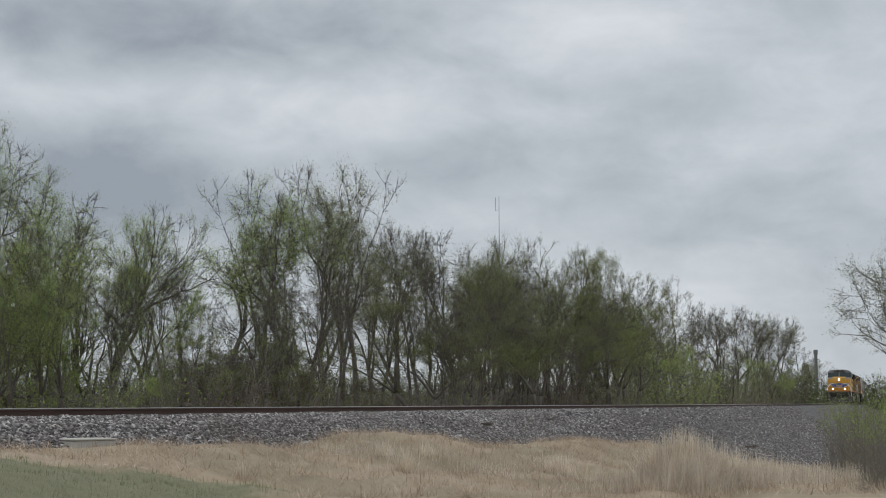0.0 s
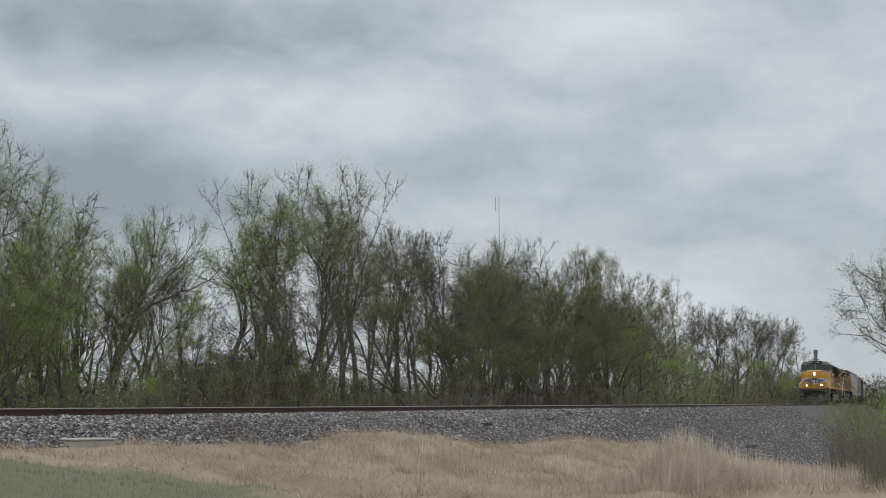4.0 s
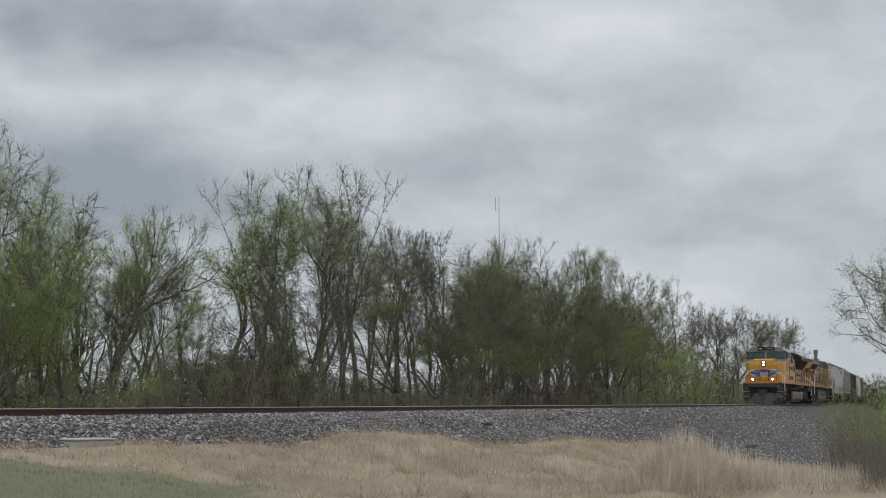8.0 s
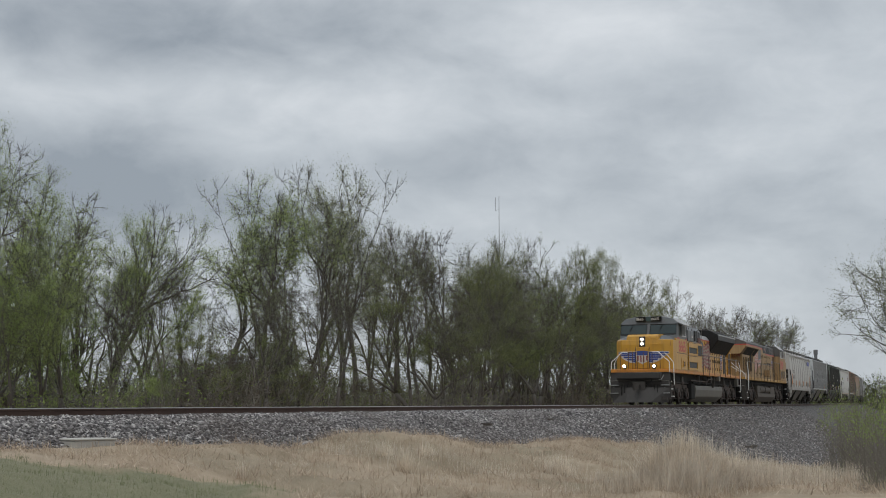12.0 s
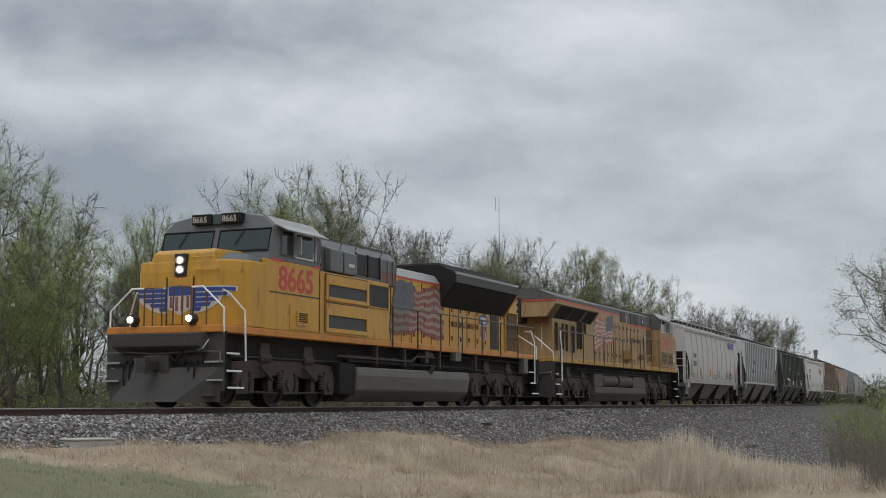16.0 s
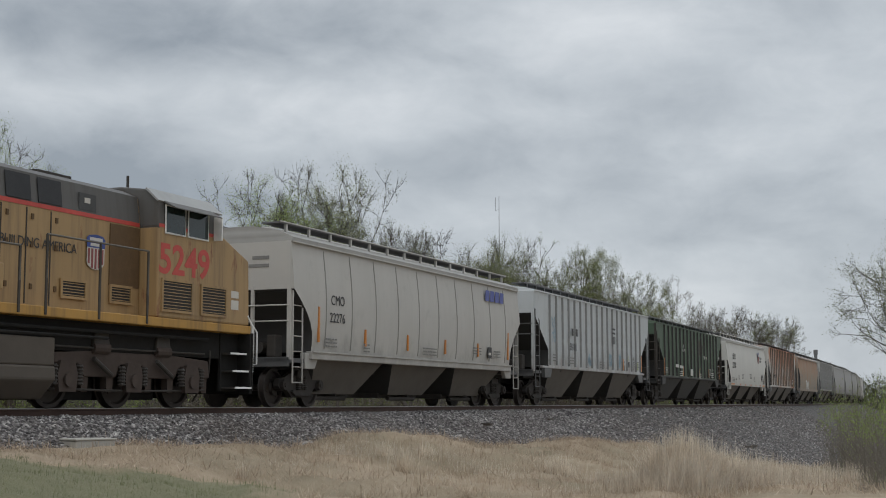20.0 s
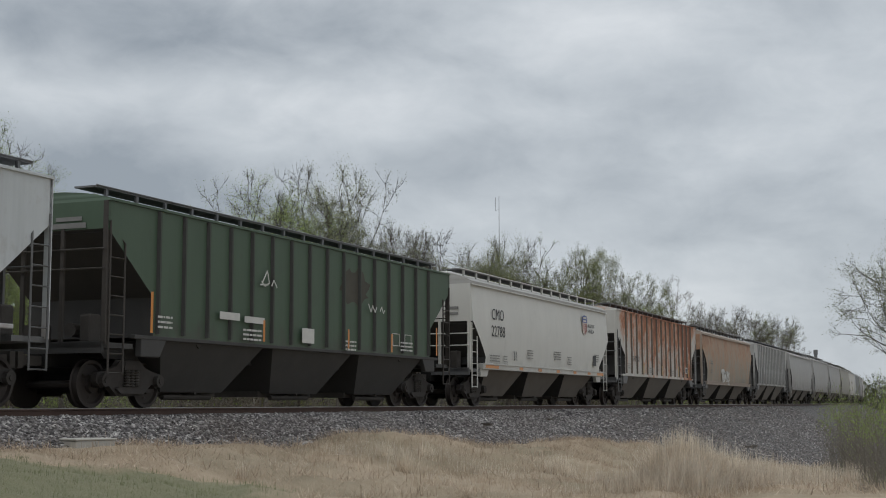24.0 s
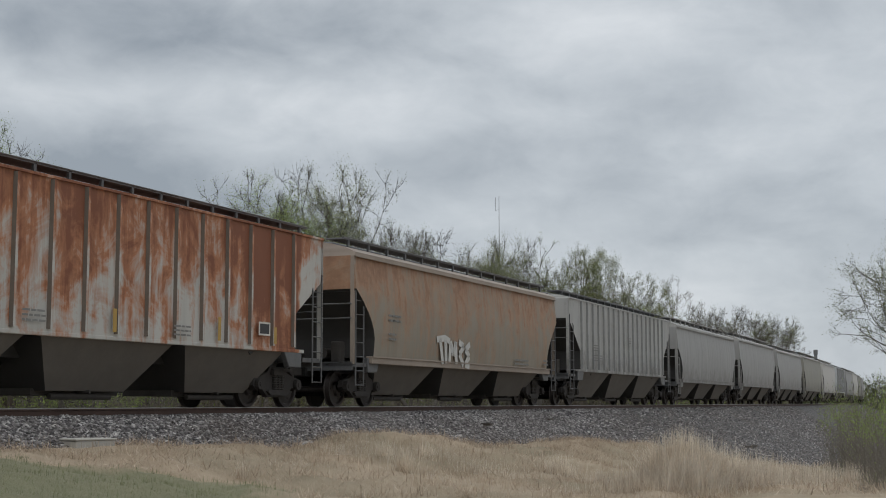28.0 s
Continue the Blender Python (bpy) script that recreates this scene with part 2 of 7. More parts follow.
def along(x, y):
    """Track coordinates (s, lat) of a plan place."""
    s = (x + DIST * math.cos(TH)) * math.sin(TH) + (y - DIST * math.sin(TH)) * math.cos(TH)
    for _ in range(3):
        px, py, a = track_at(s)
        s += (x - px) * math.sin(a) + (y - py) * math.cos(a)
    px, py, a = track_at(s)
    return s, (x - px) * math.cos(a) - (y - py) * math.sin(a)


def toe_of(s):
    """Lateral place of the near foot of the ballast."""
    return 2.45 + 0.55 * ease(19, 25, s) - 0.55 * math.exp(-((s - 29.0) / 2.4) ** 2) + 0.4 * ease(30, 35, s) + 1.0 * ease(43, 50, s) + 3.2 * ease(48, 62, s) + 2.0 * ease(60, 72, s)


def ground_h(s, lat):
    """Height of the earth under grass, ballast and trees."""
    if lat < 0:
        return RZ - 1.25 + 0.25 * noise.noise(Vector((s * 0.05, lat * 0.05, 3.0)))
    toe = toe_of(s)
    z_toe = -0.30 - 0.5 * (toe - 1.8)
    z_far = min(-1.45 - 1.0 * ease(19, 50, s), z_toe - 0.15)
    z = z_toe + (z_far - z_toe) * ease(toe, toe + 7.0, lat)
    z += (0.10 * noise.noise(Vector((s * 0.33, lat * 0.4, 1.0))) + 0.14 * noise.noise(Vector((s * 0.8, lat * 1.1, 6.0))) + 0.10 * noise.noise(Vector((s * 1.7, lat * 2.2, 8.0)))) * ease(toe - 0.3, toe + 1.0, lat)
    z += 0.16 * math.exp(-((s - 27.5) / 2.6) ** 2 - ((lat - 4.2) / 1.4) ** 2)     # low hummocks of dead grass
    z += 0.15 * math.exp(-((s - 33.0) / 2.2) ** 2 - ((lat - 8.4) / 1.6) ** 2)
    return RZ + z


def sheet(name, grid_s, grid_l, height, material):
    vs = []
    for s in grid_s:
        for l in grid_l:
            x, y, _ = track_at(s, l)
            vs.append((x, y, height(s, l)))
    n = len(grid_l)
    fs = [(i * n + j, i * n + j + 1, (i + 1) * n + j + 1, (i + 1) * n + j) for i in range(len(grid_s) - 1) for j in range(n - 1)]
    me = bpy.data.meshes.new(name)
    me.from_pydata(vs, [], fs)
    me.polygons.foreach_set("use_smooth", [True] * len(me.polygons))
    me.materials.append(material)
    return new(name, me)


def soil():
    m, N, L, bs = shader("dead_grass_and_earth")
    straw = blend(N, L, noise_at(N, L, 3.0, 9, 0.7, None, "Object"), (0.27, 0.20, 0.135), (0.52, 0.415, 0.295))
    big = ramp(N, L, noise_at(N, L, 0.22, 5), [(0.4, 0.0), (0.66, 0.75)])
    c = blend(N, L, big, straw, (0.19, 0.165, 0.105))
    geo = N.new("ShaderNodeNewGeometry")            # the mown lawn in front of the verge
    sep = N.new("ShaderNodeSeparateXYZ")
    L.new(geo.outputs["Position"], sep.inputs[0])

    def calc(op, a, b):
        q = N.new("ShaderNodeMath")
        q.operation = op
        for i, v in enumerate((a, b)):
            if isinstance(v, (int, float)):
                q.inputs[i].default_value = v
            else:
                L.new(v, q.inputs[i])
        return q.outputs[0]
    edge = calc("MINIMUM", calc("SUBTRACT", calc("ADD", calc("MULTIPLY", sep.outputs["X"], 0.40), 22.2), sep.outputs["Y"]), calc("MULTIPLY", calc("SUBTRACT", -2.2, sep.outputs["X"]), 0.7))
    edge = calc("ADD", edge, calc("SUBTRACT", noise_at(N, L, 1.1, 5), 0.5))
    green = blend(N, L, noise_at(N, L, 5, 8, 0.7), (0.11, 0.125, 0.06), (0.25, 0.235, 0.145))
    c = blend(N, L, ramp(N, L, edge, [(0.0, 0.0), (0.5, 0.9)]), c, green)
    L.new(c, bs.inputs["Base Color"])
    bs.inputs["Roughness"].default_value = 0.95
    bumped(N, L, bs, noise_at(N, L, 22, 8, 0.7), 0.9, 0.05)
    return m


M_SOIL = soil()
_far = [-2500, -900, -350, -150, -80, -50]
ground = sheet("ground", _far + [-40 + 1.0 * i for i in range(52)] + [12 + 0.33 * i for i in range(120)] + [52 + 1.0 * i for i in range(89)] + [160, 200, 280, 400, 700, 1400, 2600],
               [-2500, -900, -300, -120, -60, -30, -15, -6, -3, -1, 0.5, 1.5] + [2.0 + 0.25 * i for i in range(64)] + [18.5, 20, 24, 30, 45, 80, 200, 700, 2500], ground_h, M_SOIL)
tagged(ground, "dry tan grass and bare earth beside the railway", "ground", kind="structure")


# ---------------------------------------------------------------- ballast, sleepers, rails
def stone_skin():
    m, N, L, bs = shader("crushed_grey_stone")
    geo = N.new("ShaderNodeNewGeometry")
    c = ramp(N, L, geo.outputs["Random Per Island"], [(0.0, (0.030, 0.027, 0.027)), (0.42, (0.120, 0.110, 0.108)), (0.78, (0.26, 0.24, 0.23)), (1.0, (0.56, 0.53, 0.50))])
    c = blend(N, L, ramp(N, L, noise_at(N, L, 0.35, 6), [(0.42, 0.0), (0.7, 0.45)]), c, (0.11, 0.085, 0.07))
    L.new(c, bs.inputs["Base Color"])
    bs.inputs["Roughness"].default_value = 0.9
    bumped(N, L, bs, noise_at(N, L, 40, 4), 0.5, 0.02)
    return m


def bed_skin():
    m, N, L, bs = shader("packed_ballast")
    co = N.new("ShaderNodeTexCoord")
    vo = N.new("ShaderNodeTexVoronoi")
    vo.inputs["Scale"].default_value = 14.0
    L.new(co.outputs["Object"], vo.inputs["Vector"])
    g = N.new("ShaderNodeSeparateColor")
    L.new(vo.outputs["Color"], g.inputs[0])
    c = ramp(N, L, g.outputs[0], [(0.0, (0.030, 0.028, 0.029)), (0.5, (0.10, 0.094, 0.092)), (1.0, (0.22, 0.21, 0.20))])
    c = blend(N, L, ramp(N, L, noise_at(N, L, 0.3, 6), [(0.42, 0.0), (0.7, 0.4)]), c, (0.11, 0.09, 0.075))
    L.new(c, bs.inputs["Base Color"])
    bs.inputs["Roughness"].default_value = 0.95
    bumped(N, L, bs, vo.outputs["Distance"], 1.0, 0.06)
    return m


M_STONE, M_BED = stone_skin(), bed_skin()


def bed_h(s, l):
    d = abs(l)
    z = -0.235 + 0.075 * ease(0.78, 0.95, d) - 0.12 * ease(1.2, 1.75, d) if d < 1.75 else -0.28 - 0.5 * (d - 1.75)
    return RZ + z + 0.02 * noise.noise(Vector((s * 1.3, l * 1.3, 5.0)))


ballast = sheet("ballast_bed", [-160 + 2.0 * i for i in range(80)] + [0.5 * i for i in range(160)] + [80 + 4.0 * i for i in range(140)],
                [-4.2, -3.0, -1.75, -1.3, -0.95, -0.8, 0, 0.8, 0.95, 1.2, 1.45, 1.75] + [1.75 + 0.3 * i for i in range(1, 32)], bed_h, M_BED)
tagged(ballast, "bed of crushed grey ballast stone sloping from the track", "ballast", kind="structure")

M_RAIL = plain("rusty_rail_steel", (0.085, 0.05, 0.038), 0.7, 0.4, 0.35, 5)
M_HEAD = plain("polished_rail_head", (0.33, 0.31, 0.29), 0.32, 0.85, 0.15, 3)
M_TIE = plain("weathered_sleeper_timber", (0.085, 0.07, 0.058), 0.9, 0, 0.4, 4)
RAIL_S = [-140 + 10.0 * i for i in range(13)] + [-10 + 4.0 * i for i in range(60)] + [230 + 10.0 * i for i in range(35)]


def rail_form(lat, ring):
    rings = []
    for s in RAIL_S:
        r = []
        for u, w in ring:
            x, y, _ = track_at(s, lat + u)
            r.append((x, -y, RZ + w))
        rings.append(r)
    return Form().loft(rings)


for side in (1, -1):
    rail = tagged(new("rail"), "worn steel rail with a rusty web", "rail", "rails of the track", "structure")
    lat = side * 0.7525
    part("rail_web", rail_form(lat, [(-0.07, -0.172), (0.07, -0.172), (0.07, -0.16), (0.012, -0.14), (0.012, -0.045), (0.034, -0.04), (0.036, -0.012), (-0.036, -0.012), (-0.034, -0.04), (-0.012, -0.045), (-0.012, -0.14), (-0.07, -0.16)]), M_RAIL, rail, "rust-brown web and foot")
    part("rail_head", rail_form(lat, [(-0.036, -0.0119), (0.036, -0.0119), (0.035, -0.003), (0.026, 0.0), (-0.026, 0.0), (-0.035, -0.003)]), M_HEAD, rail, "polished running surface")
# ---------------------------------------------------------------- trees
def bark(name, a, b):
    m, N, L, bs = shader(name)
    c = blend(N, L, noise_at(N, L, 2.5, 8, 0.7, (4, 4, 0.6)), a, b)
    L.new(c, bs.inputs["Base Color"])
    bs.inputs["Roughness"].default_value = 0.9
    return m


def leaf_skin(name, a, b):
    """Thin leaves: part of the light passes through them."""
    m, N, L, bs = shader(name)
    geo = N.new("ShaderNodeNewGeometry")
    c = ramp(N, L, geo.outputs["Random Per Island"], [(0.0, a), (1.0, b)])
    oi = N.new("ShaderNodeObjectInfo")
    c = blend(N, L, ramp(N, L, oi.outputs["Random"], [(0.0, 0.0), (1.0, 0.35)]), c, tuple(q * 0.75 for q in a))
    L.new(c, bs.inputs["Base Color"])
    bs.inputs["Roughness"].default_value = 0.75
    tr, mx = N.new("ShaderNodeBsdfTranslucent"), N.new("ShaderNodeMixShader")
    L.new(c, tr.inputs["Color"])
    mx.inputs[0].default_value = 0.5
    L.new(bs.outputs[0], mx.inputs[1])
    L.new(tr.outputs[0], mx.inputs[2])
    L.new(mx.outputs[0], N["Material Output"].inputs["Surface"])
    return m


M_BARK = bark("grey_brown_bark", (0.042, 0.037, 0.032), (0.145, 0.130, 0.110))
M_TWIG_BARK = bark("dry_grey_twig_bark", (0.085, 0.075, 0.062), (0.24, 0.215, 0.18))
M_LEAF = leaf_skin("young_spring_leaves", (0.20, 0.265, 0.072), (0.40, 0.48, 0.165))
M_LEAF_DIM = leaf_skin("olive_spring_leaves", (0.125, 0.143, 0.054), (0.275, 0.295, 0.125))
M_LEAF_PALE = leaf_skin("pale_catkins", (0.20, 0.225, 0.105), (0.40, 0.43, 0.22))
M_LEAF_BRIGHT = leaf_skin("bright_shrub_leaves", (0.16, 0.225, 0.05), (0.32, 0.42, 0.11))
M_FAR_LEAF = leaf_skin("hazy_distant_leaves", (0.07, 0.08, 0.04), (0.13, 0.145, 0.075))
M_TWIG_BROWN = leaf_skin("dead_brown_leaves", (0.075, 0.060, 0.045), (0.18, 0.15, 0.11))


def grow(seed, height, trunks, spread, leafy, low, leaf=0.03, twigs=2, lean=0.3, bare=0.25):
    """One broadleaf tree as two meshes: wood and leaves. Limbs sweep upwards, fine twigs at their ends carry tufts of small leaves."""
    rng, leaf_rng = np.random.default_rng(seed), np.random.default_rng(seed + 1000)
    wood = Form()
    LV, LF = [], []
    up = np.array([0.0, 0.0, 1.0])

    def unit(v):
        return v / (np.linalg.norm(v) + 1e-9)

    def bar(pts, rad, n):
        wood.tube([(q[0], -q[1], q[2]) for q in pts], rad, n)

    def tuft_of(p, q, n, wide):
        for _ in range(n):
            c = p + (q - p) * leaf_rng.random() + leaf_rng.normal(0, wide, 3)
            u, w = unit(leaf_rng.normal(0, 1, 3)), unit(leaf_rng.normal(0, 1, 3))
            k = leaf * leaf_rng.uniform(0.6, 1.4)
            o = len(LV)
            LV.extend([tuple(c - u * k), tuple(c + w * k * 0.8), tuple(c + u * k)])
            LF.append((o, o + 1, o + 2))

    def twig(p, d, length, lush):
        d = unit(d + rng.normal(0, 0.35, 3) + 0.12 * up)
        q = p + d * length * 0.5
        e = unit(d + rng.normal(0, 0.3, 3) + 0.15 * up)
        z = q + e * length * 0.5
        bar([p, q, z], [0.010, 0.007, 0.004], 3)
        for _ in range(3):
            f = unit(e + rng.normal(0, 0.6, 3))
            bar([q, q + f * length * rng.uniform(0.3, 0.6)], [0.006, 0.003], 3)
        tuft_of(q, z + e * 0.15, leaf_rng.poisson(leafy * lush), 0.085 + 0.04 * lush)

    def limb(p, d, length, r, depth, lush):
        if depth == 2:      # leaf comes in clumps, with bare limbs between
            lush = rng.choice([0.03, 0.35, 1.0, 2.6], p=[bare, 0.25, 0.42 - bare / 2, 0.33 - bare / 2])
        n = 5 if depth == 0 else (4 if depth < 3 else 3)
        pts, rad = [p], [r]
        end_r = r * (0.70 if depth == 0 else 0.58)
        wob = 0.05 if depth == 0 else 0.13
        for i in range(n):
            d = unit(d + rng.normal(0, wob, 3) + up * (0.0, 0.06, 0.03, 0.02, 0.02)[min(depth, 4)])
            p = p + d * length / n
            pts.append(p)
            rad.append(max(0.011, r + (end_r - r) * (i + 1) / n))
        bar(pts, rad, (7, 5, 4, 3, 3)[min(depth, 4)])
        if depth >= 2:
            for _ in range(twigs):
                j = rng.integers(1, len(pts))
                twig(pts[j], unit(d * 0.5 + unit(rng.normal(0, 1, 3))), rng.uniform(0.35, 0.85), lush * (1.0 if pts[j][2] > height * low else 0.4))
        if depth == 4:
            for _ in range(3):
                twig(pts[-1], d, rng.uniform(0.5, 0.9), lush)
            return
        kids = (3 if rng.random() < 0.5 else 2) if depth < 3 else 2
        for k in range(kids):
            side = unit(np.cross(d, rng.normal(0, 1, 3)))
            nd = unit(d + side * rng.uniform(0.45, 0.95) * spread * (0.6 if k == 0 else 1.0))
            limb(pts[-1], nd, length * rng.uniform(0.62, 0.86), end_r * (0.95 if k == 0 else rng.uniform(0.6, 0.85)), depth + 1, lush)
        if 0 < depth < 4 and rng.random() < 0.75:      # a side limb part of the way along
            j = rng.integers(1, len(pts) - 1)
            side = unit(np.cross(d, rng.normal(0, 1, 3)))
            limb(pts[j], unit(d * 0.7 + side * 0.75), length * rng.uniform(0.45, 0.7), rad[j] * 0.5, min(4, depth + 2), lush)

    turn = rng.random() * 6.28
    for k in range(trunks):
        a = turn + k * 6.28 / trunks + rng.normal(0, 0.3)
        out = np.array([math.cos(a), math.sin(a), 0.0])
        d = unit(out * (0.04 if trunks == 1 else rng.uniform(0.3, 1.0) * lean) + up)
        limb(out * 0.2 * (trunks > 1) - 0.3 * up, d, height * rng.uniform(0.28, 0.36), height * 0.0178 * (1.25 if trunks == 1 else 0.95), 0, 1.0)
    f = height / float(np.quantile([v[2] for v in wood.v], 0.997))
    me = bpy.data.meshes.new("trunk")
    me.from_pydata([(v[0] * f, v[1] * f, v[2] * f) for v in wood.v], [], wood.f)
    me.polygons.foreach_set("use_smooth", [True] * len(me.polygons))
    ml = bpy.data.meshes.new("crown")
    ml.from_pydata([(v[0] * f, v[1] * f, v[2] * f) for v in LV], [], LF)
    return me, ml


def shrub(seed, stems, leafy, low=0.0):
    """A thicket bush 3 m high, of many thin stems."""
    rng = np.random.default_rng(seed)
    wood, LV, LF = Form(), [], []
    for _ in range(stems * 5):
        a, r = rng.random() * 6.28, rng.random() ** 0.5 * 1.1
        p = np.array([r * math.cos(a), r * math.sin(a), -0.15])
        d = np.array([0.45 * math.cos(a) * r + rng.normal(0, 0.2), 0.45 * math.sin(a) * r + rng.normal(0, 0.2), 1.0])
        n, h = 5, rng.uniform(1.3, 3.0)
        pts = [p]
        for i in range(n):
            d = d + rng.normal(0, 0.16, 3)
            d = d / np.linalg.norm(d)
            p = p + d * h / n
            pts.append(p)
            for _k in range(2):
                e = d + rng.normal(0, 0.75, 3)
                q = p + e / np.linalg.norm(e) * rng.uniform(0.25, 0.7)
                wood.tube([(p[0], -p[1], p[2]), (q[0], -q[1], q[2])], [0.008, 0.003], 3)
                for _l in range(rng.poisson(leafy if p[2] > low else 0.3)):
                    c = p + (q - p) * rng.random() + rng.normal(0, 0.09, 3)
                    u, w = rng.normal(0, 1, 3), rng.normal(0, 1, 3)
                    u, w = u / np.linalg.norm(u), w / np.linalg.norm(w)
                    k, o = rng.uniform(0.022, 0.05), len(LV)
                    LV.extend([tuple(c - u * k), tuple(c + w * k * 0.6), tuple(c + u * k), tuple(c - w * k * 0.6)])
                    LF.append((o, o + 1, o + 2, o + 3))
        wood.tube([(q[0], -q[1], q[2]) for q in pts], [0.02 - 0.003 * i for i in range(len(pts))], 3)
    me = bpy.data.meshes.new("stem")
    me.from_pydata(wood.v, [], wood.f)
    ml = bpy.data.meshes.new("crown")
    ml.from_pydata(LV, [], LF)
    return me, ml


LEAF_COPY = {}


def tree_thing(name, meshes, leaf_mat, label, category, m, scale, group=""):
    ob = tagged(new(name), label, category, group)
    ob.matrix_basis = m @ Matrix.Diagonal((scale[0], scale[1], scale[2], 1))
    part("trunk" if name == "tree" else "stem", meshes[0], M_BARK if name == "tree" else M_TWIG_BARK, ob)
    key = (meshes[1].name, leaf_mat.name)
    if key not in LEAF_COPY:
        LEAF_COPY[key] = meshes[1].copy()
        LEAF_COPY[key].materials.append(leaf_mat)
    c = new("crown", LEAF_COPY[key])
    c.parent = ob
    return ob


KINDS = [grow(11, 11.0, 2, 0.70, 40, 0.30, 0.034, 2, 0.26, 0.25), grow(12, 11.0, 1, 0.78, 46, 0.30, 0.034, 2, 0.3, 0.25), grow(13, 11.0, 3, 0.66, 40, 0.3, 0.034, 2, 0.26, 0.25), grow(24, 11.0, 2, 0.74, 14, 0.45, 0.027, 5, 0.26, 0.35),
         grow(15, 11.0, 2, 0.9, 56, 0.20, 0.040, 2, 0.36, 0.2), grow(16, 11.0, 2, 0.72, 9, 0.45, 0.027, 5, 0.26, 0.45), grow(17, 11.0, 2, 0.74, 30, 0.45, 0.028, 5, 0.25, 0.25), grow(18, 11.0, 1, 0.76, 22, 0.45, 0.028, 5, 0.3, 0.3)]
SHRUBS = [shrub(31, 7, 5.0), shrub(32, 9, 8.0), shrub(33, 8, 2.5), shrub(34, 10, 13.0), shrub(35, 8, 10.0, 1.6)]


def sight_line(px):
    """Bearing of a sight line, for placing trees along the view."""
    return math.atan2(px - 784.0, 2414.6)


def on_bearing(px, lat):
    """Where a sight line of that bearing meets the line lat metres beside the track."""
    b = sight_line(px)
    lo, hi = 5.0, 900.0
    for _ in range(60):
        mid = (lo + hi) / 2
        if along(mid * math.tan(b), mid)[1] > lat:
            lo = mid
        else:
            hi = mid
    return lo * math.tan(b), lo


rng_t = random.Random(5)


def plant(px, top_y, lat, kind, leaf_mat, label, width=1.0, category="tree"):
    x, y = on_bearing(px, lat)
    s, l = along(x, y)
    base = ground_h(s, min(l, -2.5))
    h = EYE[2] + y * (715.5 - top_y) / 2414.6 - base
    k = h / 11.0
    return tree_thing("tree", KINDS[kind], leaf_mat, label, category, pose(x, y, base, 0, 0, rng_t.uniform(0, 360)), (k * width * 1.15, k * width * 1.15, k), "trees along the railway")



GREEN, BARE, DIM = "tall tree in fresh green spring leaf", "almost bare tree with fine grey twigs", "olive-green tree in early leaf"
# the trees that stand out against the sky: bearing, crown top, distance past the track, form, leaf, width
for px, top, lat, kind, lm, lab, w in (
        (-75, 185, -10, 6, M_LEAF, GREEN, 0.62), (20, 335, -14, 2, M_LEAF, GREEN, 0.8), (112, 298, -17, 6, M_LEAF, DIM, 0.8), (60, 400, -12, 1, M_LEAF, GREEN, 0.7),
        (195, 348, -16, 1, M_LEAF, GREEN, 0.65), (262, 410, -15, 6, M_LEAF, DIM, 0.75), (310, 440, -17, 3, M_LEAF_DIM, BARE, 0.7),
        (160, 440, -12, 2, M_LEAF, GREEN, 0.9), (395, 392, -17, 7, M_LEAF_PALE, DIM, 0.95),
        (478, 302, -15, 6, M_LEAF, DIM, 0.84), (548, 360, -14, 7, M_LEAF_PALE, DIM, 0.55), (596, 302, -16, 6, M_LEAF_PALE, DIM, 0.80),
        (630, 345, -18, 7, M_LEAF_PALE, BARE, 0.55), (520, 470, -13, 7, M_LEAF_DIM, DIM, 0.7), (665, 395, -19, 3, M_LEAF_PALE, BARE, 0.6), (700, 400, -15, 7, M_LEAF_PALE, BARE, 0.6),
        (750, 405, -17, 3, M_LEAF_PALE, BARE, 0.6), (808, 398, -15, 7, M_LEAF_DIM, BARE, 0.7), (860, 420, -17, 6, M_LEAF_DIM, BARE, 0.7), (835, 470, -12, 0, M_LEAF_DIM, DIM, 0.8),
        (900, 430, -14, 6, M_LEAF_DIM, DIM, 0.9), (950, 434, -15, 2, M_LEAF, GREEN, 0.8), (1005, 440, -16, 4, M_LEAF_DIM, DIM, 0.7), (1030, 450, -17, 0, M_LEAF_DIM, DIM, 0.7),
        (1085, 458, -16, 2, M_LEAF_DIM, DIM, 0.65), (1055, 500, -13, 4, M_LEAF_DIM, DIM, 0.8), (980, 480, -12, 0, M_LEAF_DIM, DIM, 0.8), (1120, 505, -15, 1, M_LEAF_DIM, DIM, 0.65),
        (1165, 488, -18, 5, M_LEAF_PALE, BARE, 0.7), (1150, 540, -14, 4, M_LEAF, GREEN, 0.7), (1190, 560, -14, 2, M_LEAF, GREEN, 0.7), (1240, 545, -17, 5, M_LEAF_PALE, BARE, 0.8),
        (1275, 545, -16, 3, M_LEAF_DIM, BARE, 0.8), (1305, 540, -15, 5, M_LEAF_DIM, BARE, 0.75), (1340, 552, -16, 6, M_LEAF_DIM, BARE, 0.7), (1365, 560, -19, 3, M_LEAF_PALE, BARE, 0.7),
        (1395, 600, -20, 5, M_LEAF_PALE, BARE, 0.7), (1418, 640, -22, 4, M_LEAF_DIM, DIM, 0.6), (1385, 632, -15, 4, M_LEAF_DIM, DIM, 0.7)):
    plant(px, top + 4, lat, kind, lm, lab, w)

SKYLINE = ((-80, 300), (0, 360), (110, 380), (200, 430), (300, 480), (360, 480), (440, 380), (520, 380), (620, 380), (680, 430), (800, 440), (900, 480), (1030, 480), (1100, 510), (1190, 570), (1240, 600), (1350, 610), (1440, 655), (1500, 665))


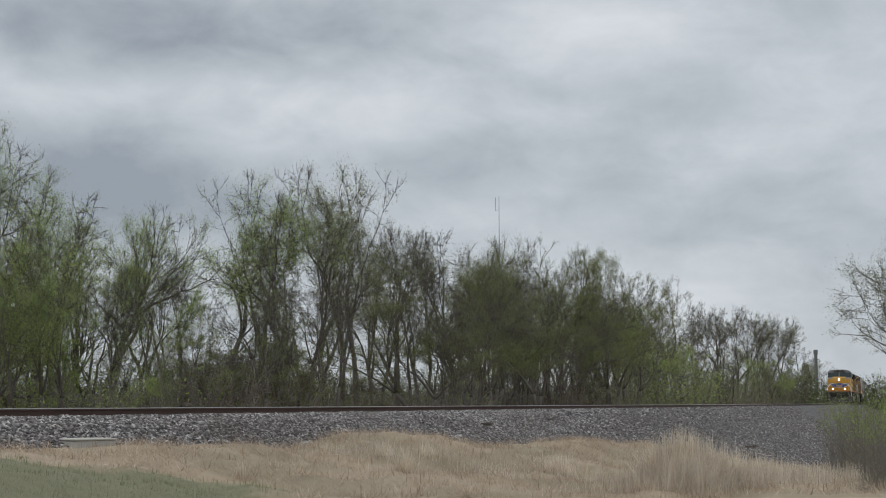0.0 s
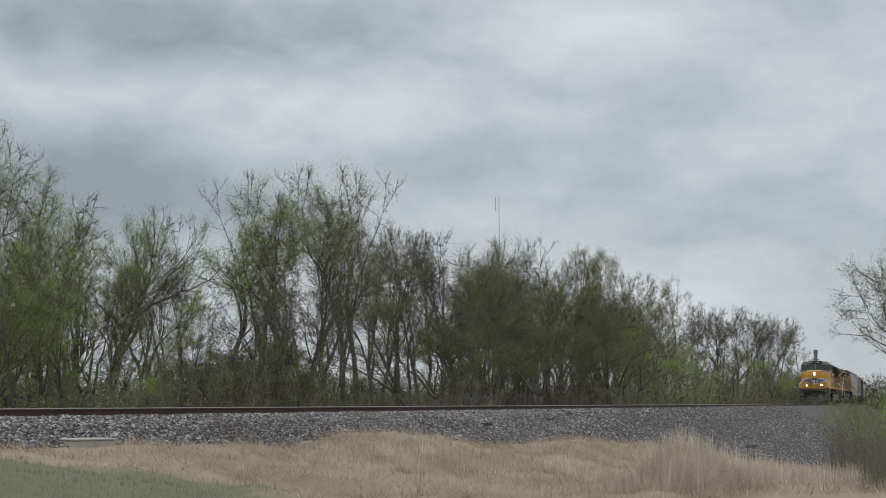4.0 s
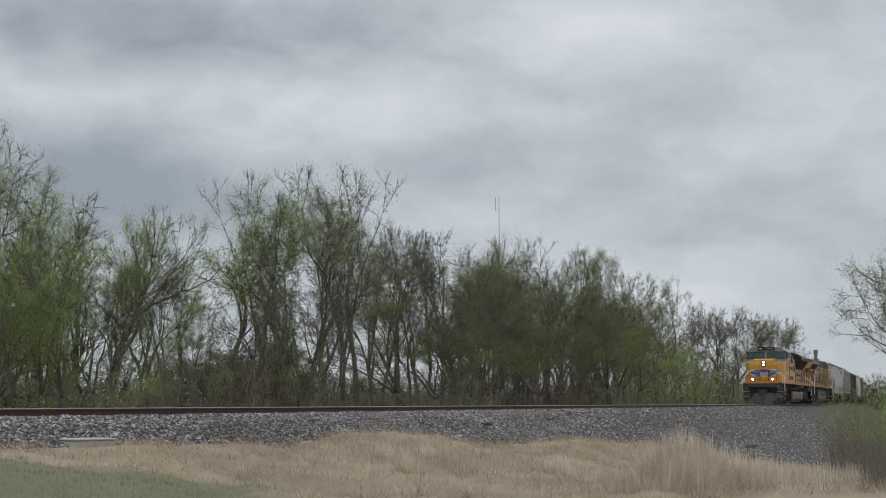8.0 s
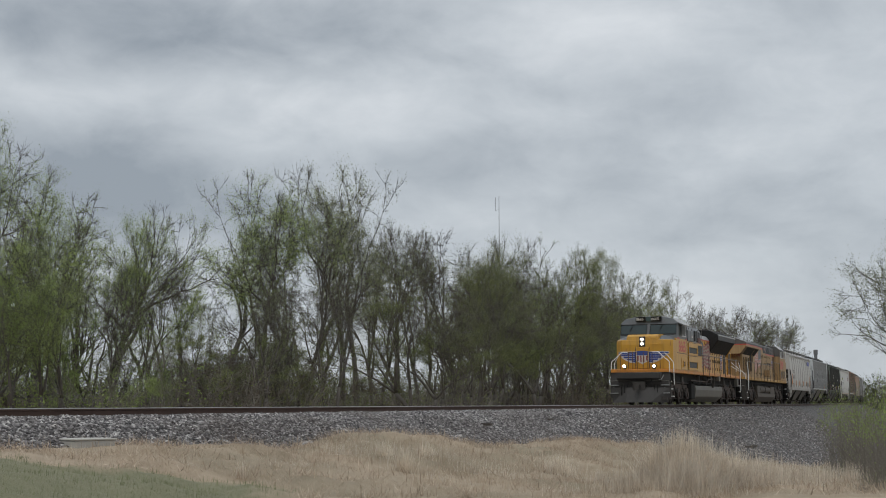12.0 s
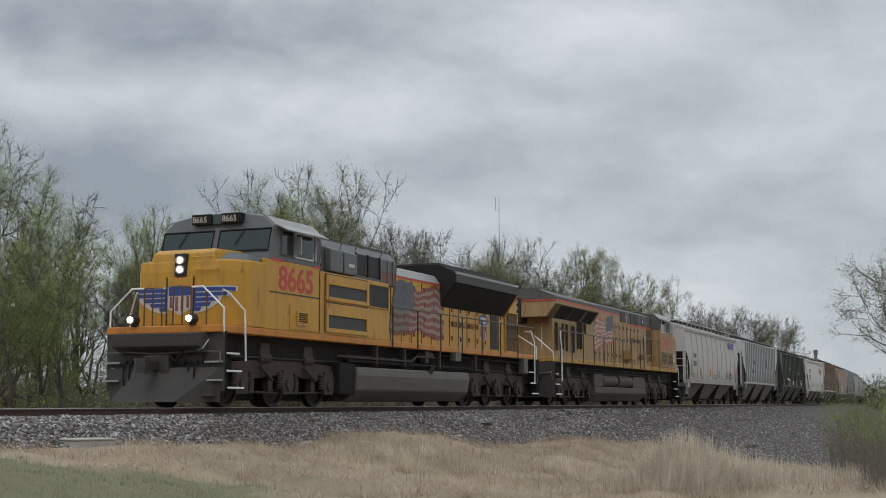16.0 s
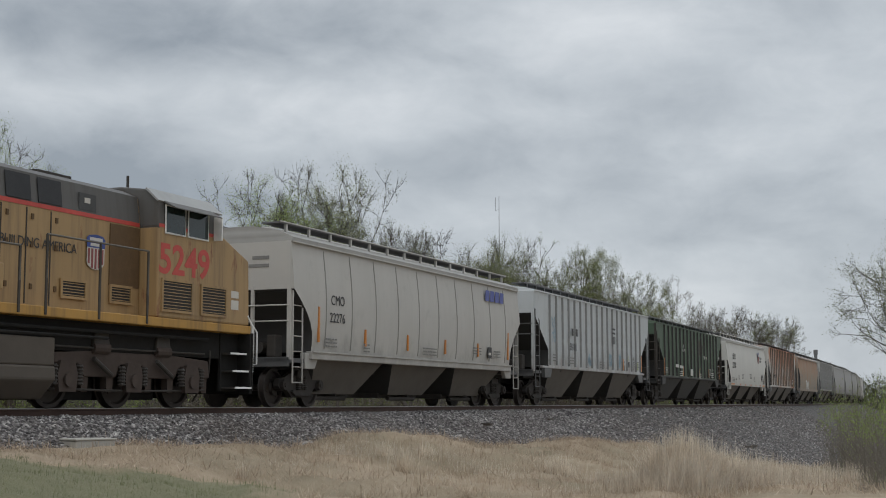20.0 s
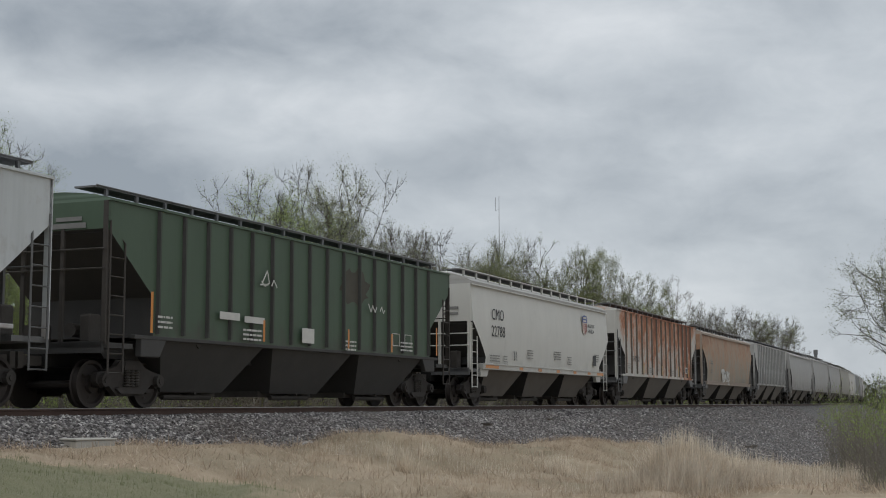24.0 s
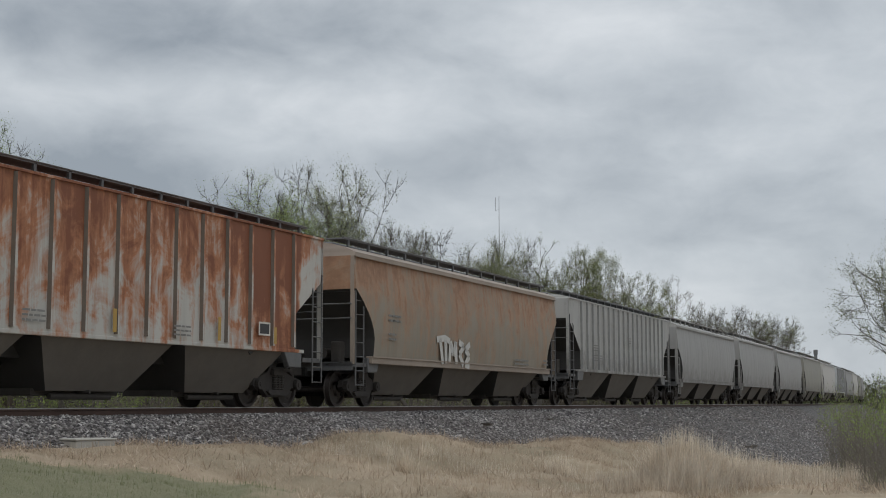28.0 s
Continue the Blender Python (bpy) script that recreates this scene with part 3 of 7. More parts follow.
def sky_at(px):
    for (a, p), (b, q) in zip(SKYLINE, SKYLINE[1:]):
        if a <= px <= b:
            return p + (q - p) * (px - a) / (b - a)
    return SKYLINE[0][1]


rng_b = random.Random(8)
px = -90.0
while px < 1480:                # the second rank, lower and deeper in the wood
    thin = 380 < px < 790
    plant(px, sky_at(px) + rng_b.uniform(10, 90) + 50 * thin, rng_b.uniform(-30, -20), rng_b.choice((0, 2, 6, 1) if not thin else (3, 5, 7)), rng_b.choice((M_LEAF_DIM, M_LEAF) if not thin else (M_LEAF_PALE, M_LEAF_DIM)), DIM, rng_b.uniform(0.75, 1.0))
    px += (rng_b.uniform(200, 260) if px < 780 else rng_b.uniform(32, 52) if px > 1200 else rng_b.uniform(17, 27)) if not thin else rng_b.uniform(110, 160)


px = -60.0
while px < 1440:                # slender trees at the edge of the wood, their trunks in view
    green = px < 340 or 1120 < px < 1260
    if not (610 < px < 700 or 240 < px < 460):
        plant(px, min(640, sky_at(px) + rng_b.uniform(40, 150)), rng_b.uniform(-12, -8.5), rng_b.choice((3, 5, 6, 7)), M_LEAF if green or rng_b.random() < 0.25 else rng_b.choice((M_LEAF_DIM, M_LEAF_PALE)), GREEN if green else BARE, rng_b.uniform(0.6, 0.85))
    px += rng_b.uniform(60, 100) if px < 520 else rng_b.uniform(45, 75)


def bush(px, top_y, lat, kind, leaf_mat, label, wide=1.0):
    x, y = on_bearing(px, lat)
    s, l = along(x, y)
    base = ground_h(s, min(l, -2.5))
    h = max(0.8, EYE[2] + y * (715.5 - top_y) / 2414.6 - base)
    k = h / 3.0
    return tree_thing("bush", SHRUBS[kind], leaf_mat, label, "bush", pose(x, y, base, 0, 0, rng_b.uniform(0, 360)), (k * wide, k * wide, k), "thicket under the trees")


px = -50.0
while px < 1440:                # leafy understorey trees that hide much of the trunks
    if 330 <= px < 540:
        plant(px, rng_b.uniform(585, 650), rng_b.uniform(-14, -10), rng_b.choice((4, 2)), rng_b.choice((M_TWIG_BROWN, M_LEAF_DIM)), "low dull brown-green tree in the brush", rng_b.uniform(1.2, 1.6))
    elif px < 330 or px > 730:
        plant(px, rng_b.uniform(470, 600) if px < 330 else min(640, sky_at(px) + rng_b.uniform(50, 140)), rng_b.uniform(-14, -9), rng_b.choice((4, 2, 0)), rng_b.choice((M_LEAF, M_LEAF_BRIGHT)) if px < 330 or px > 1110 else M_LEAF_DIM, GREEN if px < 330 or px > 1110 else DIM, rng_b.uniform(0.9, 1.3))
    px += rng_b.uniform(55, 85) if px < 330 else (rng_b.uniform(20, 32) if px < 540 else rng_b.uniform(32, 52))


px = -70.0
while px < 1470:                # thicket along the edge of the wood
    green = px < 340 or 1120 < px < 1270
    brown = 360 < px < 760 or 800 < px < 1060 or px > 1270
    lm = M_LEAF_BRIGHT if green and rng_b.random() < 0.7 else (M_TWIG_BROWN if brown and rng_b.random() < 0.55 else M_LEAF_DIM if rng_b.random() < 0.6 else M_LEAF)
    top = rng_b.uniform(560, 690) if px < 340 else (rng_b.uniform(600, 690) if px < 530 else (rng_b.uniform(635, 700) if px < 780 else (rng_b.uniform(610, 690) if px < 1270 else rng_b.uniform(640, 695))))
    bush(px, top, rng_b.uniform(-22, -12) if rng_b.random() < 0.75 else rng_b.uniform(-11, -8), rng_b.randrange(3), lm, "dense bush in bright spring leaf" if lm in (M_LEAF_BRIGHT, M_LEAF) else ("tangled brown brush with dead leaves" if lm is M_TWIG_BROWN else "olive-green undergrowth bush below the trees"), 1.15)
    px += rng_b.uniform(34, 54) if px < 340 else (rng_b.uniform(10, 16) if px < 530 else rng_b.uniform(26, 44) if px < 780 else rng_b.uniform(16, 28))


# ---------------------------------------------------------------- growth on the near side, and far things
def stand(px, dist, top_y, meshes, unit_h, leaf_mat, label, name, wide=1.0, turn=0.0):
    x, y = dist * math.tan(sight_line(px)), dist
    s, l = along(x, y)
    base = ground_h(s, l)
    k = (EYE[2] + y * (715.5 - top_y) / 2414.6 - base) / unit_h
    return tree_thing(name, meshes, leaf_mat, label, name, pose(x, y, base, 0, 0, turn), (k * wide, k * wide, k))


for px, d, top, kind, w, lm in ((1605, 37, 648, 4, 0.6, M_LEAF_BRIGHT), (1575, 39, 664, 4, 0.5, M_LEAF), (1545, 40, 674, 4, 0.42, M_LEAF_BRIGHT), (1515, 43, 668, 4, 0.4, M_LEAF), (1492, 45, 676, 4, 0.36, M_LEAF), (1503, 44, 664, 0, 0.3, M_LEAF_DIM), (1560, 36, 690, 4, 0.5, M_LEAF_BRIGHT),
                                (1476, 46, 690, 4, 0.32, M_LEAF), (1530, 37, 700, 4, 0.45, M_LEAF), (1590, 33, 705, 4, 0.6, M_LEAF_BRIGHT), (1572, 31, 712, 4, 0.7, M_LEAF_BRIGHT), (1540, 34, 722, 4, 0.55, M_LEAF), (1600, 29, 780, 2, 1.0, M_TWIG_BROWN), (1555, 28, 815, 2, 1.2, M_LEAF_DIM), (1500, 36, 815, 2, 1.0, M_LEAF_DIM), (1590, 25, 830, 2, 1.3, M_LEAF_DIM), (1530, 27, 840, 2, 1.5, M_TWIG_BROWN), (1475, 36, 835, 2, 1.4, M_LEAF_DIM)):
    stand(px, d, top, SHRUBS[kind], 3.0, lm, "bright green bush beside the embankment" if lm in (M_LEAF_BRIGHT, M_LEAF) else "brown tangled bush at the foot of the embankment", "bush", w, px)
for px, d, top, kind, w, turn in ((1615, 40, 405, 6, 1.0, 40), (1580, 43, 560, 7, 0.9, 200), (1600, 42, 480, 1, 0.85, 120)):
    stand(px, d, top, KINDS[kind], 11.0, M_LEAF_DIM, "small tree with dark twigs and young leaves", "tree", w, turn)
# ---------------------------------------------------------------- loose stone, grass, small things on the ground
def scatter_mesh(name, base_v, base_f, places, turns, sizes, squash):
    """Many small copies of one little shape, joined into one mesh."""
    n, m = len(places), len(base_v)
    V = np.asarray(base_v)[None] * squash[:, None, :] * sizes[:, None, None]
    ca, sa, cb, sb = np.cos(turns[:, 0]), np.sin(turns[:, 0]), np.cos(turns[:, 1]), np.sin(turns[:, 1])
    x, y, z = V[..., 0], V[..., 1], V[..., 2]
    y, z = y * cb[:, None] - z * sb[:, None], y * sb[:, None] + z * cb[:, None]
    x, y = x * ca[:, None] - y * sa[:, None], x * sa[:, None] + y * ca[:, None]
    V = np.stack([x, y, z], -1) + places[:, None, :]
    F = (np.asarray(base_f)[None] + (np.arange(n) * m)[:, None, None]).reshape(-1, len(base_f[0]))
    me = bpy.data.meshes.new(name)
    k = len(base_f[0])
    me.vertices.add(n * m)
    me.vertices.foreach_set("co", V.reshape(-1).astype(np.float32))
    me.loops.add(F.size)
    me.loops.foreach_set("vertex_index", F.reshape(-1).astype(np.int32))
    me.polygons.add(len(F))
    me.polygons.foreach_set("loop_start", np.arange(0, F.size, k, dtype=np.int32))
    me.update(calc_edges=True)
    return me


rs = np.random.default_rng(77)
STONE_V = [(1, 0.1, 0), (-0.9, 0, 0.15), (0.1, 1, 0), (0, -1, -0.1), (0.15, 0.1, 0.9), (0, 0, -0.9)]
STONE_F = [(0, 2, 4), (2, 1, 4), (1, 3, 4), (3, 0, 4), (2, 0, 5), (1, 2, 5), (3, 1, 5), (0, 3, 5)]


def stones(name, n, s_a, s_b, power, size, label):
    s = s_a + (s_b - s_a) * rs.random(n) ** power
    f = rs.random(n)
    P = np.empty((n, 3))
    for i in range(n):
        toe = toe_of(s[i]) + 0.25
        l = 0.88 + (toe - 0.88) * f[i]
        x, y, _ = track_at(s[i], l)
        P[i] = x, y, bed_h(s[i], l)
    sizes = size * rs.uniform(0.55, 1.35, n)
    me = scatter_mesh(name, STONE_V, STONE_F, P, np.stack([rs.uniform(0, 6.28, n), rs.normal(0, 0.5, n)], 1), sizes, rs.uniform(0.6, 1.2, (n, 3)) * np.array([1.1, 1.0, 0.62]))
    me.materials.append(M_STONE)
    return tagged(new(name, me), label, "ballast", kind="stuff")


stones("ballast_stones", 52000, 12.0, 46.0, 1.0, 0.046, "loose grey and brown crushed ballast stones")
stones("ballast_stones", 34000, 46.0, 110.0, 1.3, 0.056, "loose grey crushed ballast stones farther along")

sleeper_me = Form().box(-0.11, 0.11, -1.28, 1.28, -0.36, -0.178).mesh("sleeper")
for i in range(280):
    x, y, a = track_at(8.0 + i * 0.5)
    sl = part("sleeper", sleeper_me, M_TIE, ballast)
    sl.matrix_basis = pose(x, y, RZ, 0, 0, 90 - math.degrees(a))


# ---- grass
def straw(name, a, b, c):
    m, N, L, bs = shader(name)
    geo = N.new("ShaderNodeNewGeometry")
    q = ramp(N, L, geo.outputs["Random Per Island"], [(0.0, a), (0.55, b), (1.0, c)])
    q = blend(N, L, ramp(N, L, noise_at(N, L, 1.5, 6, 0.68), [(0.40, 0), (0.60, 0.55)]), q, tuple(v * k for v, k in zip(b, (0.52, 0.52, 0.54))))
    L.new(q, bs.inputs["Base Color"])
    bs.inputs["Roughness"].default_value = 0.85
    tr, mx = N.new("ShaderNodeBsdfTranslucent"), N.new("ShaderNodeMixShader")
    L.new(q, tr.inputs["Color"])
    mx.inputs[0].default_value = 0.5
    L.new(bs.outputs[0], mx.inputs[1])
    L.new(tr.outputs[0], mx.inputs[2])
    L.new(mx.outputs[0], N["Material Output"].inputs["Surface"])
    return m


M_STRAW = straw("dry_straw", (0.24, 0.175, 0.12), (0.51, 0.395, 0.285), (0.72, 0.61, 0.475))
M_STRAW_PALE = straw("bleached_stalks", (0.48, 0.39, 0.29), (0.74, 0.64, 0.51), (0.88, 0.80, 0.68))
M_BLADE = straw("green_lawn_blades", (0.13, 0.155, 0.07), (0.225, 0.25, 0.12), (0.36, 0.35, 0.21))
BLADE_V = [(-0.03, 0, 0), (0.03, 0, 0), (-0.022, 0.10, 0.55), (0.022, 0.10, 0.55), (0.0, 0.32, 1.0)]
BLADE_F = [(0, 1, 3), (0, 3, 2), (2, 3, 4)]


def lawn_edge(x, y):
    """Above nought on the mown green lawn."""
    return min(19.7 + 0.40 * (x + 6.3) - y + 0.5 * noise.noise(Vector((x * 0.7, y * 0.7, 2.0))), (-2.2 - x) * 0.7 + 0.6 * noise.noise(Vector((x, y, 9.0))))


def grass(name, spots, size, lean, width, mat, label):
    P = np.array(spots)
    n = len(P)
    tilt = rs.normal(0, lean, n) if lean < 1 else rs.choice([-1.0, 1.0], n) * np.where(rs.random(n) < 0.92, rs.uniform(1.1, lean, n), rs.uniform(0.3, 1.0, n))
    T = np.stack([rs.uniform(0, 6.28, n), tilt], 1)
    Q = np.stack([rs.uniform(0.7, 1.4, n) * width, np.ones(n), np.ones(n)], 1)
    me = scatter_mesh(name, BLADE_V, BLADE_F, P, T, rs.uniform(size[0], size[1], n), Q)
    me.materials.append(mat)
    return tagged(new(name, me), label, "grass", kind="stuff")


def meadow(n, s_a, s_b, l_b, want_lawn, clumps, l_a=0.0):
    out, rr = [], random.Random(int(n))
    while len(out) < n:
        s = rr.uniform(s_a, s_b)
        toe = toe_of(s)
        l = max(toe - 0.25, l_a) + (l_b - max(toe, l_a)) * rr.random() ** 1.25
        x, y, _ = track_at(s, l)
        if y < 9 or (lawn_edge(x, y) > 0) != want_lawn:
            continue
        if clumps and noise.noise(Vector((s * 0.9, l * 0.9, 4.0))) + 0.6 * noise.noise(Vector((s * 2.3, l * 2.6, 7.0))) < rr.uniform(-0.45, 0.5):
            continue
        out.append((x, y, ground_h(s, l) - 0.02))
    return out


grass("dry_grass", meadow(90000, 12, 48, 13, False, True), (0.10, 0.30), 1.52, 0.62, M_STRAW, "matted tan dead grass on the verge")
grass("dry_grass", meadow(24000, 48, 95, 26, False, True), (0.15, 0.42), 1.48, 0.9, M_STRAW, "tan dead grass below the embankment")
grass("dry_grass", meadow(40000, 24, 52, 24, False, True, 9.0), (0.12, 0.36), 1.50, 0.8, M_STRAW, "rough tan dead grass in the hollow")
grass("mown_lawn", meadow(26000, 6, 26, 13, True, False), (0.05, 0.11), 0.4, 0.8, M_BLADE, "short mown green lawn")


def tuft(px, dist, radius, height, n, label, lean=0.75):
    """A clump of tall dead stalks."""
    rr = random.Random(int(px))
    spots = []
    cx, cy = dist * math.tan(sight_line(px)), dist
    for _ in range(n):
        a, r = rr.uniform(0, 6.28), radius * abs(rr.gauss(0, 0.5))
        x, y = cx + r * math.cos(a), cy + r * math.sin(a)
        spots.append((x, y, ground_h(*along(x, y)) - 0.03))
    return grass("grass_clump", spots, (height * 0.4, height), lean, 0.25, M_STRAW_PALE, label)


for px, d, r, h, n in ((1195, 25.5, 0.55, 1.15, 1900), (1160, 26, 0.45, 0.98, 1100), (1235, 26, 0.55, 1.08, 1600), (1275, 27, 0.55, 0.98, 1300), (1310, 28, 0.6, 0.88, 1100), (1350, 29, 0.7, 0.78, 900), (1395, 31, 0.8, 0.72, 800), (1215, 24, 0.7, 0.8, 1300), (1110, 25, 0.6, 0.6, 700), (158, 22.5, 0.45, 0.16, 420), (120, 22.3, 0.4, 0.14, 260),
                       (905, 27, 0.9, 0.3, 500), (540, 24, 0.7, 0.22, 420), (330, 21.5, 0.6, 0.16, 300), (1010, 24, 1.0, 0.3, 600), (780, 25, 0.9, 0.25, 500), (718, 26, 0.28, 0.62, 380), (985, 31, 0.5, 0.62, 600), (1000, 30, 0.4, 0.5, 300), (840, 28, 0.5, 0.45, 420),
                       (432, 21.6, 0.13, 0.34, 240), (610, 27.5, 0.8, 0.34, 700), (680, 28, 0.9, 0.38, 800), (760, 29, 0.6, 0.36, 500), (1060, 28, 0.7, 0.38, 600), (1420, 38, 1.3, 0.7, 700), (1460, 36, 1.2, 0.75, 700), (1500, 33, 1.0, 0.7, 600)):
    tuft(px, d, r, h, n, "clump of tall bleached dead grass")

# ---- things on the ground
M_CONCRETE = plain("weathered_concrete", (0.42, 0.40, 0.36), 0.9, 0, 0.15, 5)
bx, by = 23.2 * math.tan(sight_line(158)), 23.2
_s, _l = along(bx, by)
_a = track_at(_s)[2]
block = tagged(new("concrete_block"), "pale weathered concrete cable-pit lid at the ballast edge", "concrete block")
block.matrix_basis = pose(bx, by, RZ - 0.63, 0, 0, 90 - math.degrees(_a) - 18)
part("pit_wall", Form().box(-0.39, 0.39, -0.28, 0.28, -0.30, 0.10), M_CONCRETE, block, bevel=0.02)
part("lid", Form().box(-0.41, 0.41, -0.30, 0.30, 0.10, 0.135), M_CONCRETE, block, "pale thin lid", bevel=0.02)


def litter(name, px, y_px, form, mat, label, category, lat):
    x, y = on_bearing(px, lat)
    s, l = along(x, y)
    ob = tagged(part(name, form, mat), label, category)
    ob.matrix_basis = pose(x, y, max(bed_h(s, l), ground_h(s, l)) + 0.01, 0, 0, px)
    return ob


litter("paper_scrap", 545, 776, Form().prism([(-0.14, -0.05), (0.0, -0.07), (0.15, -0.02), (0.08, 0.06), (-0.1, 0.05)], "h", 0.0, 0.03), M_DECAL_WHITE, "crumpled white litter on the ballast", "litter", 2.75)
litter("scrap_timber", 856, 758, Form().box(-0.28, 0.3, -0.05, 0.05, 0.0, 0.07), M_TIE, "short dark piece of scrap timber", "scrap wood", 2.35)
litter("scrap_timber", 972, 751, Form().box(-0.3, 0.3, -0.05, 0.06, 0.0, 0.06), M_TIE, "short dark piece of scrap timber", "scrap wood", 2.2)
litter("scrap_timber", 1322, 800, Form().box(-0.9, 0.9, -0.06, 0.06, 0.0, 0.1), M_TIE, "fallen weathered timber on the slope", "scrap wood", 5.3)

# ---- far things
M_FAR = plain("far_grey_steel", (0.15, 0.16, 0.17), 0.6, 0.3)
M_MAST = plain("pale_grey_mast_paint", (0.34, 0.36, 0.38), 0.6, 0.2)
mast = tagged(new("radio_mast"), "thin grey radio mast far behind the trees", "mast")
md = 320.0
mast.matrix_basis = pose(md * math.tan(sight_line(884.3)), md, 0.0)
part("pole", Form().tube([(0, 0, 0), (0, 0, 30), (0, 0, RZ + md * (715.5 - 346) / 2414.6)], [0.20, 0.11, 0.06], 6), M_MAST, mast)
part("side_antenna", Form().tube([(-0.85, 0, 47.0), (-0.85, 0, 50.2)], 0.06, 5).tube([(-0.85, 0, 47.1), (0, 0, 47.3)], 0.05, 4), M_MAST, mast)
tower = tagged(new("grain_elevator_leg"), "small grey elevator tower on the horizon", "tower")
td = 620.0
tower.matrix_basis = pose(td * math.tan(sight_line(1441.5)), td, 0.0)
part("shaft", Form().box(-0.6, 0.6, -0.6, 0.6, 0, 24.0), M_FAR, tower)
part("head_house", Form().box(-0.8, 0.8, -0.8, 0.8, 23.5, 25.6), M_FAR, tower, bevel=0.1)
part("platform", Form().box(-1.2, 1.2, -1.2, 1.2, 21.0, 21.3), M_FAR, tower)


def far_woods():
    """A low line of trees near the horizon, seen through the gaps."""
    V, F, rr = [], [], random.Random(12)
    for _ in range(110000):
        px, d = rr.uniform(-150, 1750), rr.uniform(230, 330)
        x, y = d * math.tan(sight_line(px)), d
        z = rr.random() * ((6.5 if px < 900 else 5.5) + 3.5 * noise.noise(Vector((x * 0.03, y * 0.03, 0)))) 
        k = rr.uniform(0.10, 0.26) * max(0.5, 1.25 - z / 7.0)
        o = len(V)
        for q in range(4):
            V.append((x + rr.gauss(0, k), y + rr.gauss(0, k), z + rr.gauss(0, k)))
        F += [(o, o + 1, o + 2), (o, o + 2, o + 3)]
    me = bpy.data.meshes.new("distant_woods")
    me.from_pydata(V, [], F)
    me.materials.append(M_FAR_LEAF)
    return tagged(new("distant_woods", me), "low dull-green line of distant woods", "woods", kind="stuff")


far_woods()
# ---------------------------------------------------------------- running gear shared by the wagons
WHEEL_R = 0.457
SPIN = []                       # every turning wheelset: (object, place under its bogie, radius)


def wheel_mesh(r, gauge=0.7525):
    f = Form()
    for sd in (1, -1):
        prof = [(0.0, -0.11), (r * 0.36, -0.11), (r * 0.40, -0.045), (r * 0.80, -0.02), (r * 0.86, -0.075), (r, -0.07), (r - 0.004, 0.05), (r + 0.025, 0.075), (r - 0.05, 0.085), (0.0, 0.085)]
        n, rings = 24, []
        for q, w in prof:
            rings.append([(q * math.cos(k * 2 * math.pi / n), sd * (gauge - w), q * math.sin(k * 2 * math.pi / n)) for k in range(n)])
        f.loft(rings)
        for k in range(3):      # lightening marks that let the turning be seen
            a = k * 2.094
            f.box(r * 0.55 * math.cos(a) - 0.035, r * 0.55 * math.cos(a) + 0.035, sd * (gauge + 0.02), sd * (gauge + 0.045), r * 0.55 * math.sin(a) - 0.035, r * 0.55 * math.sin(a) + 0.035)
    f.prism([(0.08 * math.cos(k * 0.7854), 0.08 * math.sin(k * 0.7854)) for k in range(8)], "l", -1.05, 1.05)
    return f.mesh("wheelset", True)


def frame_mesh(sd):
    f = Form()
    ring = [(-1.08, 0.50), (-1.04, 0.66), (-0.72, 0.72), (-0.45, 0.80), (-0.3, 0.93), (0.3, 0.93), (0.45, 0.80), (0.72, 0.72), (1.04, 0.66), (1.08, 0.50), (0.97, 0.42), (0.72, 0.46), (0.42, 0.23), (-0.42, 0.23), (-0.72, 0.46), (-0.97, 0.42)]
    f.prism(ring, "l", sd * 0.93, sd * 1.06)
    f.prism([(-0.36, 0.27), (0.36, 0.27), (0.5, 0.36), (0.44, 0.40), (-0.44, 0.40), (-0.5, 0.36)], "l", sd * 1.06, sd * 1.13)
    f.prism([(-0.3, 0.74), (0.3, 0.74), (0.26, 0.88), (-0.26, 0.88)], "l", sd * 1.06, sd * 1.15)
    return f.mesh("side_frame")


def coil_form(low, top, r, turns):
    """A coil spring as one skin, its turns standing out."""
    rings, n = [], 4 * turns
    for i in range(n + 1):
        q = r * (1.0 if i % 4 in (1, 2) else 0.72)
        rings.append([(q * math.cos(k * 0.7854), q * math.sin(k * 0.7854), low + (top - low) * i / n) for k in range(8)])
    return Form().loft(rings)


def spring_mesh():
    return coil_form(0.405, 0.73, 0.075, 6).mesh("spring", True)


ME_WHEEL, ME_FRAME, ME_SPRING = wheel_mesh(WHEEL_R), {1: frame_mesh(1), -1: frame_mesh(-1)}, spring_mesh()
ME_CAP = Form().drum(0, 1.06, 1.16, 0, 0.125, 14).drum(0, 1.16, 1.18, 0, 0.06, 8).mesh("bearing_cap")
ME_CAP2 = Form().drum(0, -1.16, -1.06, 0, 0.125, 14).mesh("bearing_cap")
ME_BOLSTER = Form().box(-0.2, 0.2, -1.05, 1.05, 0.55, 0.86).box(-0.62, -0.42, -0.8, 0.8, 0.28, 0.62).box(0.42, 0.62, -0.8, 0.8, 0.28, 0.62).box(-0.5, 0.5, -0.3, 0.3, 0.34, 0.55).mesh("bolster")


def at(ob, x=0.0, y=0.0, z=0.0):
    ob.matrix_basis = pose(x, y, z)
    return ob


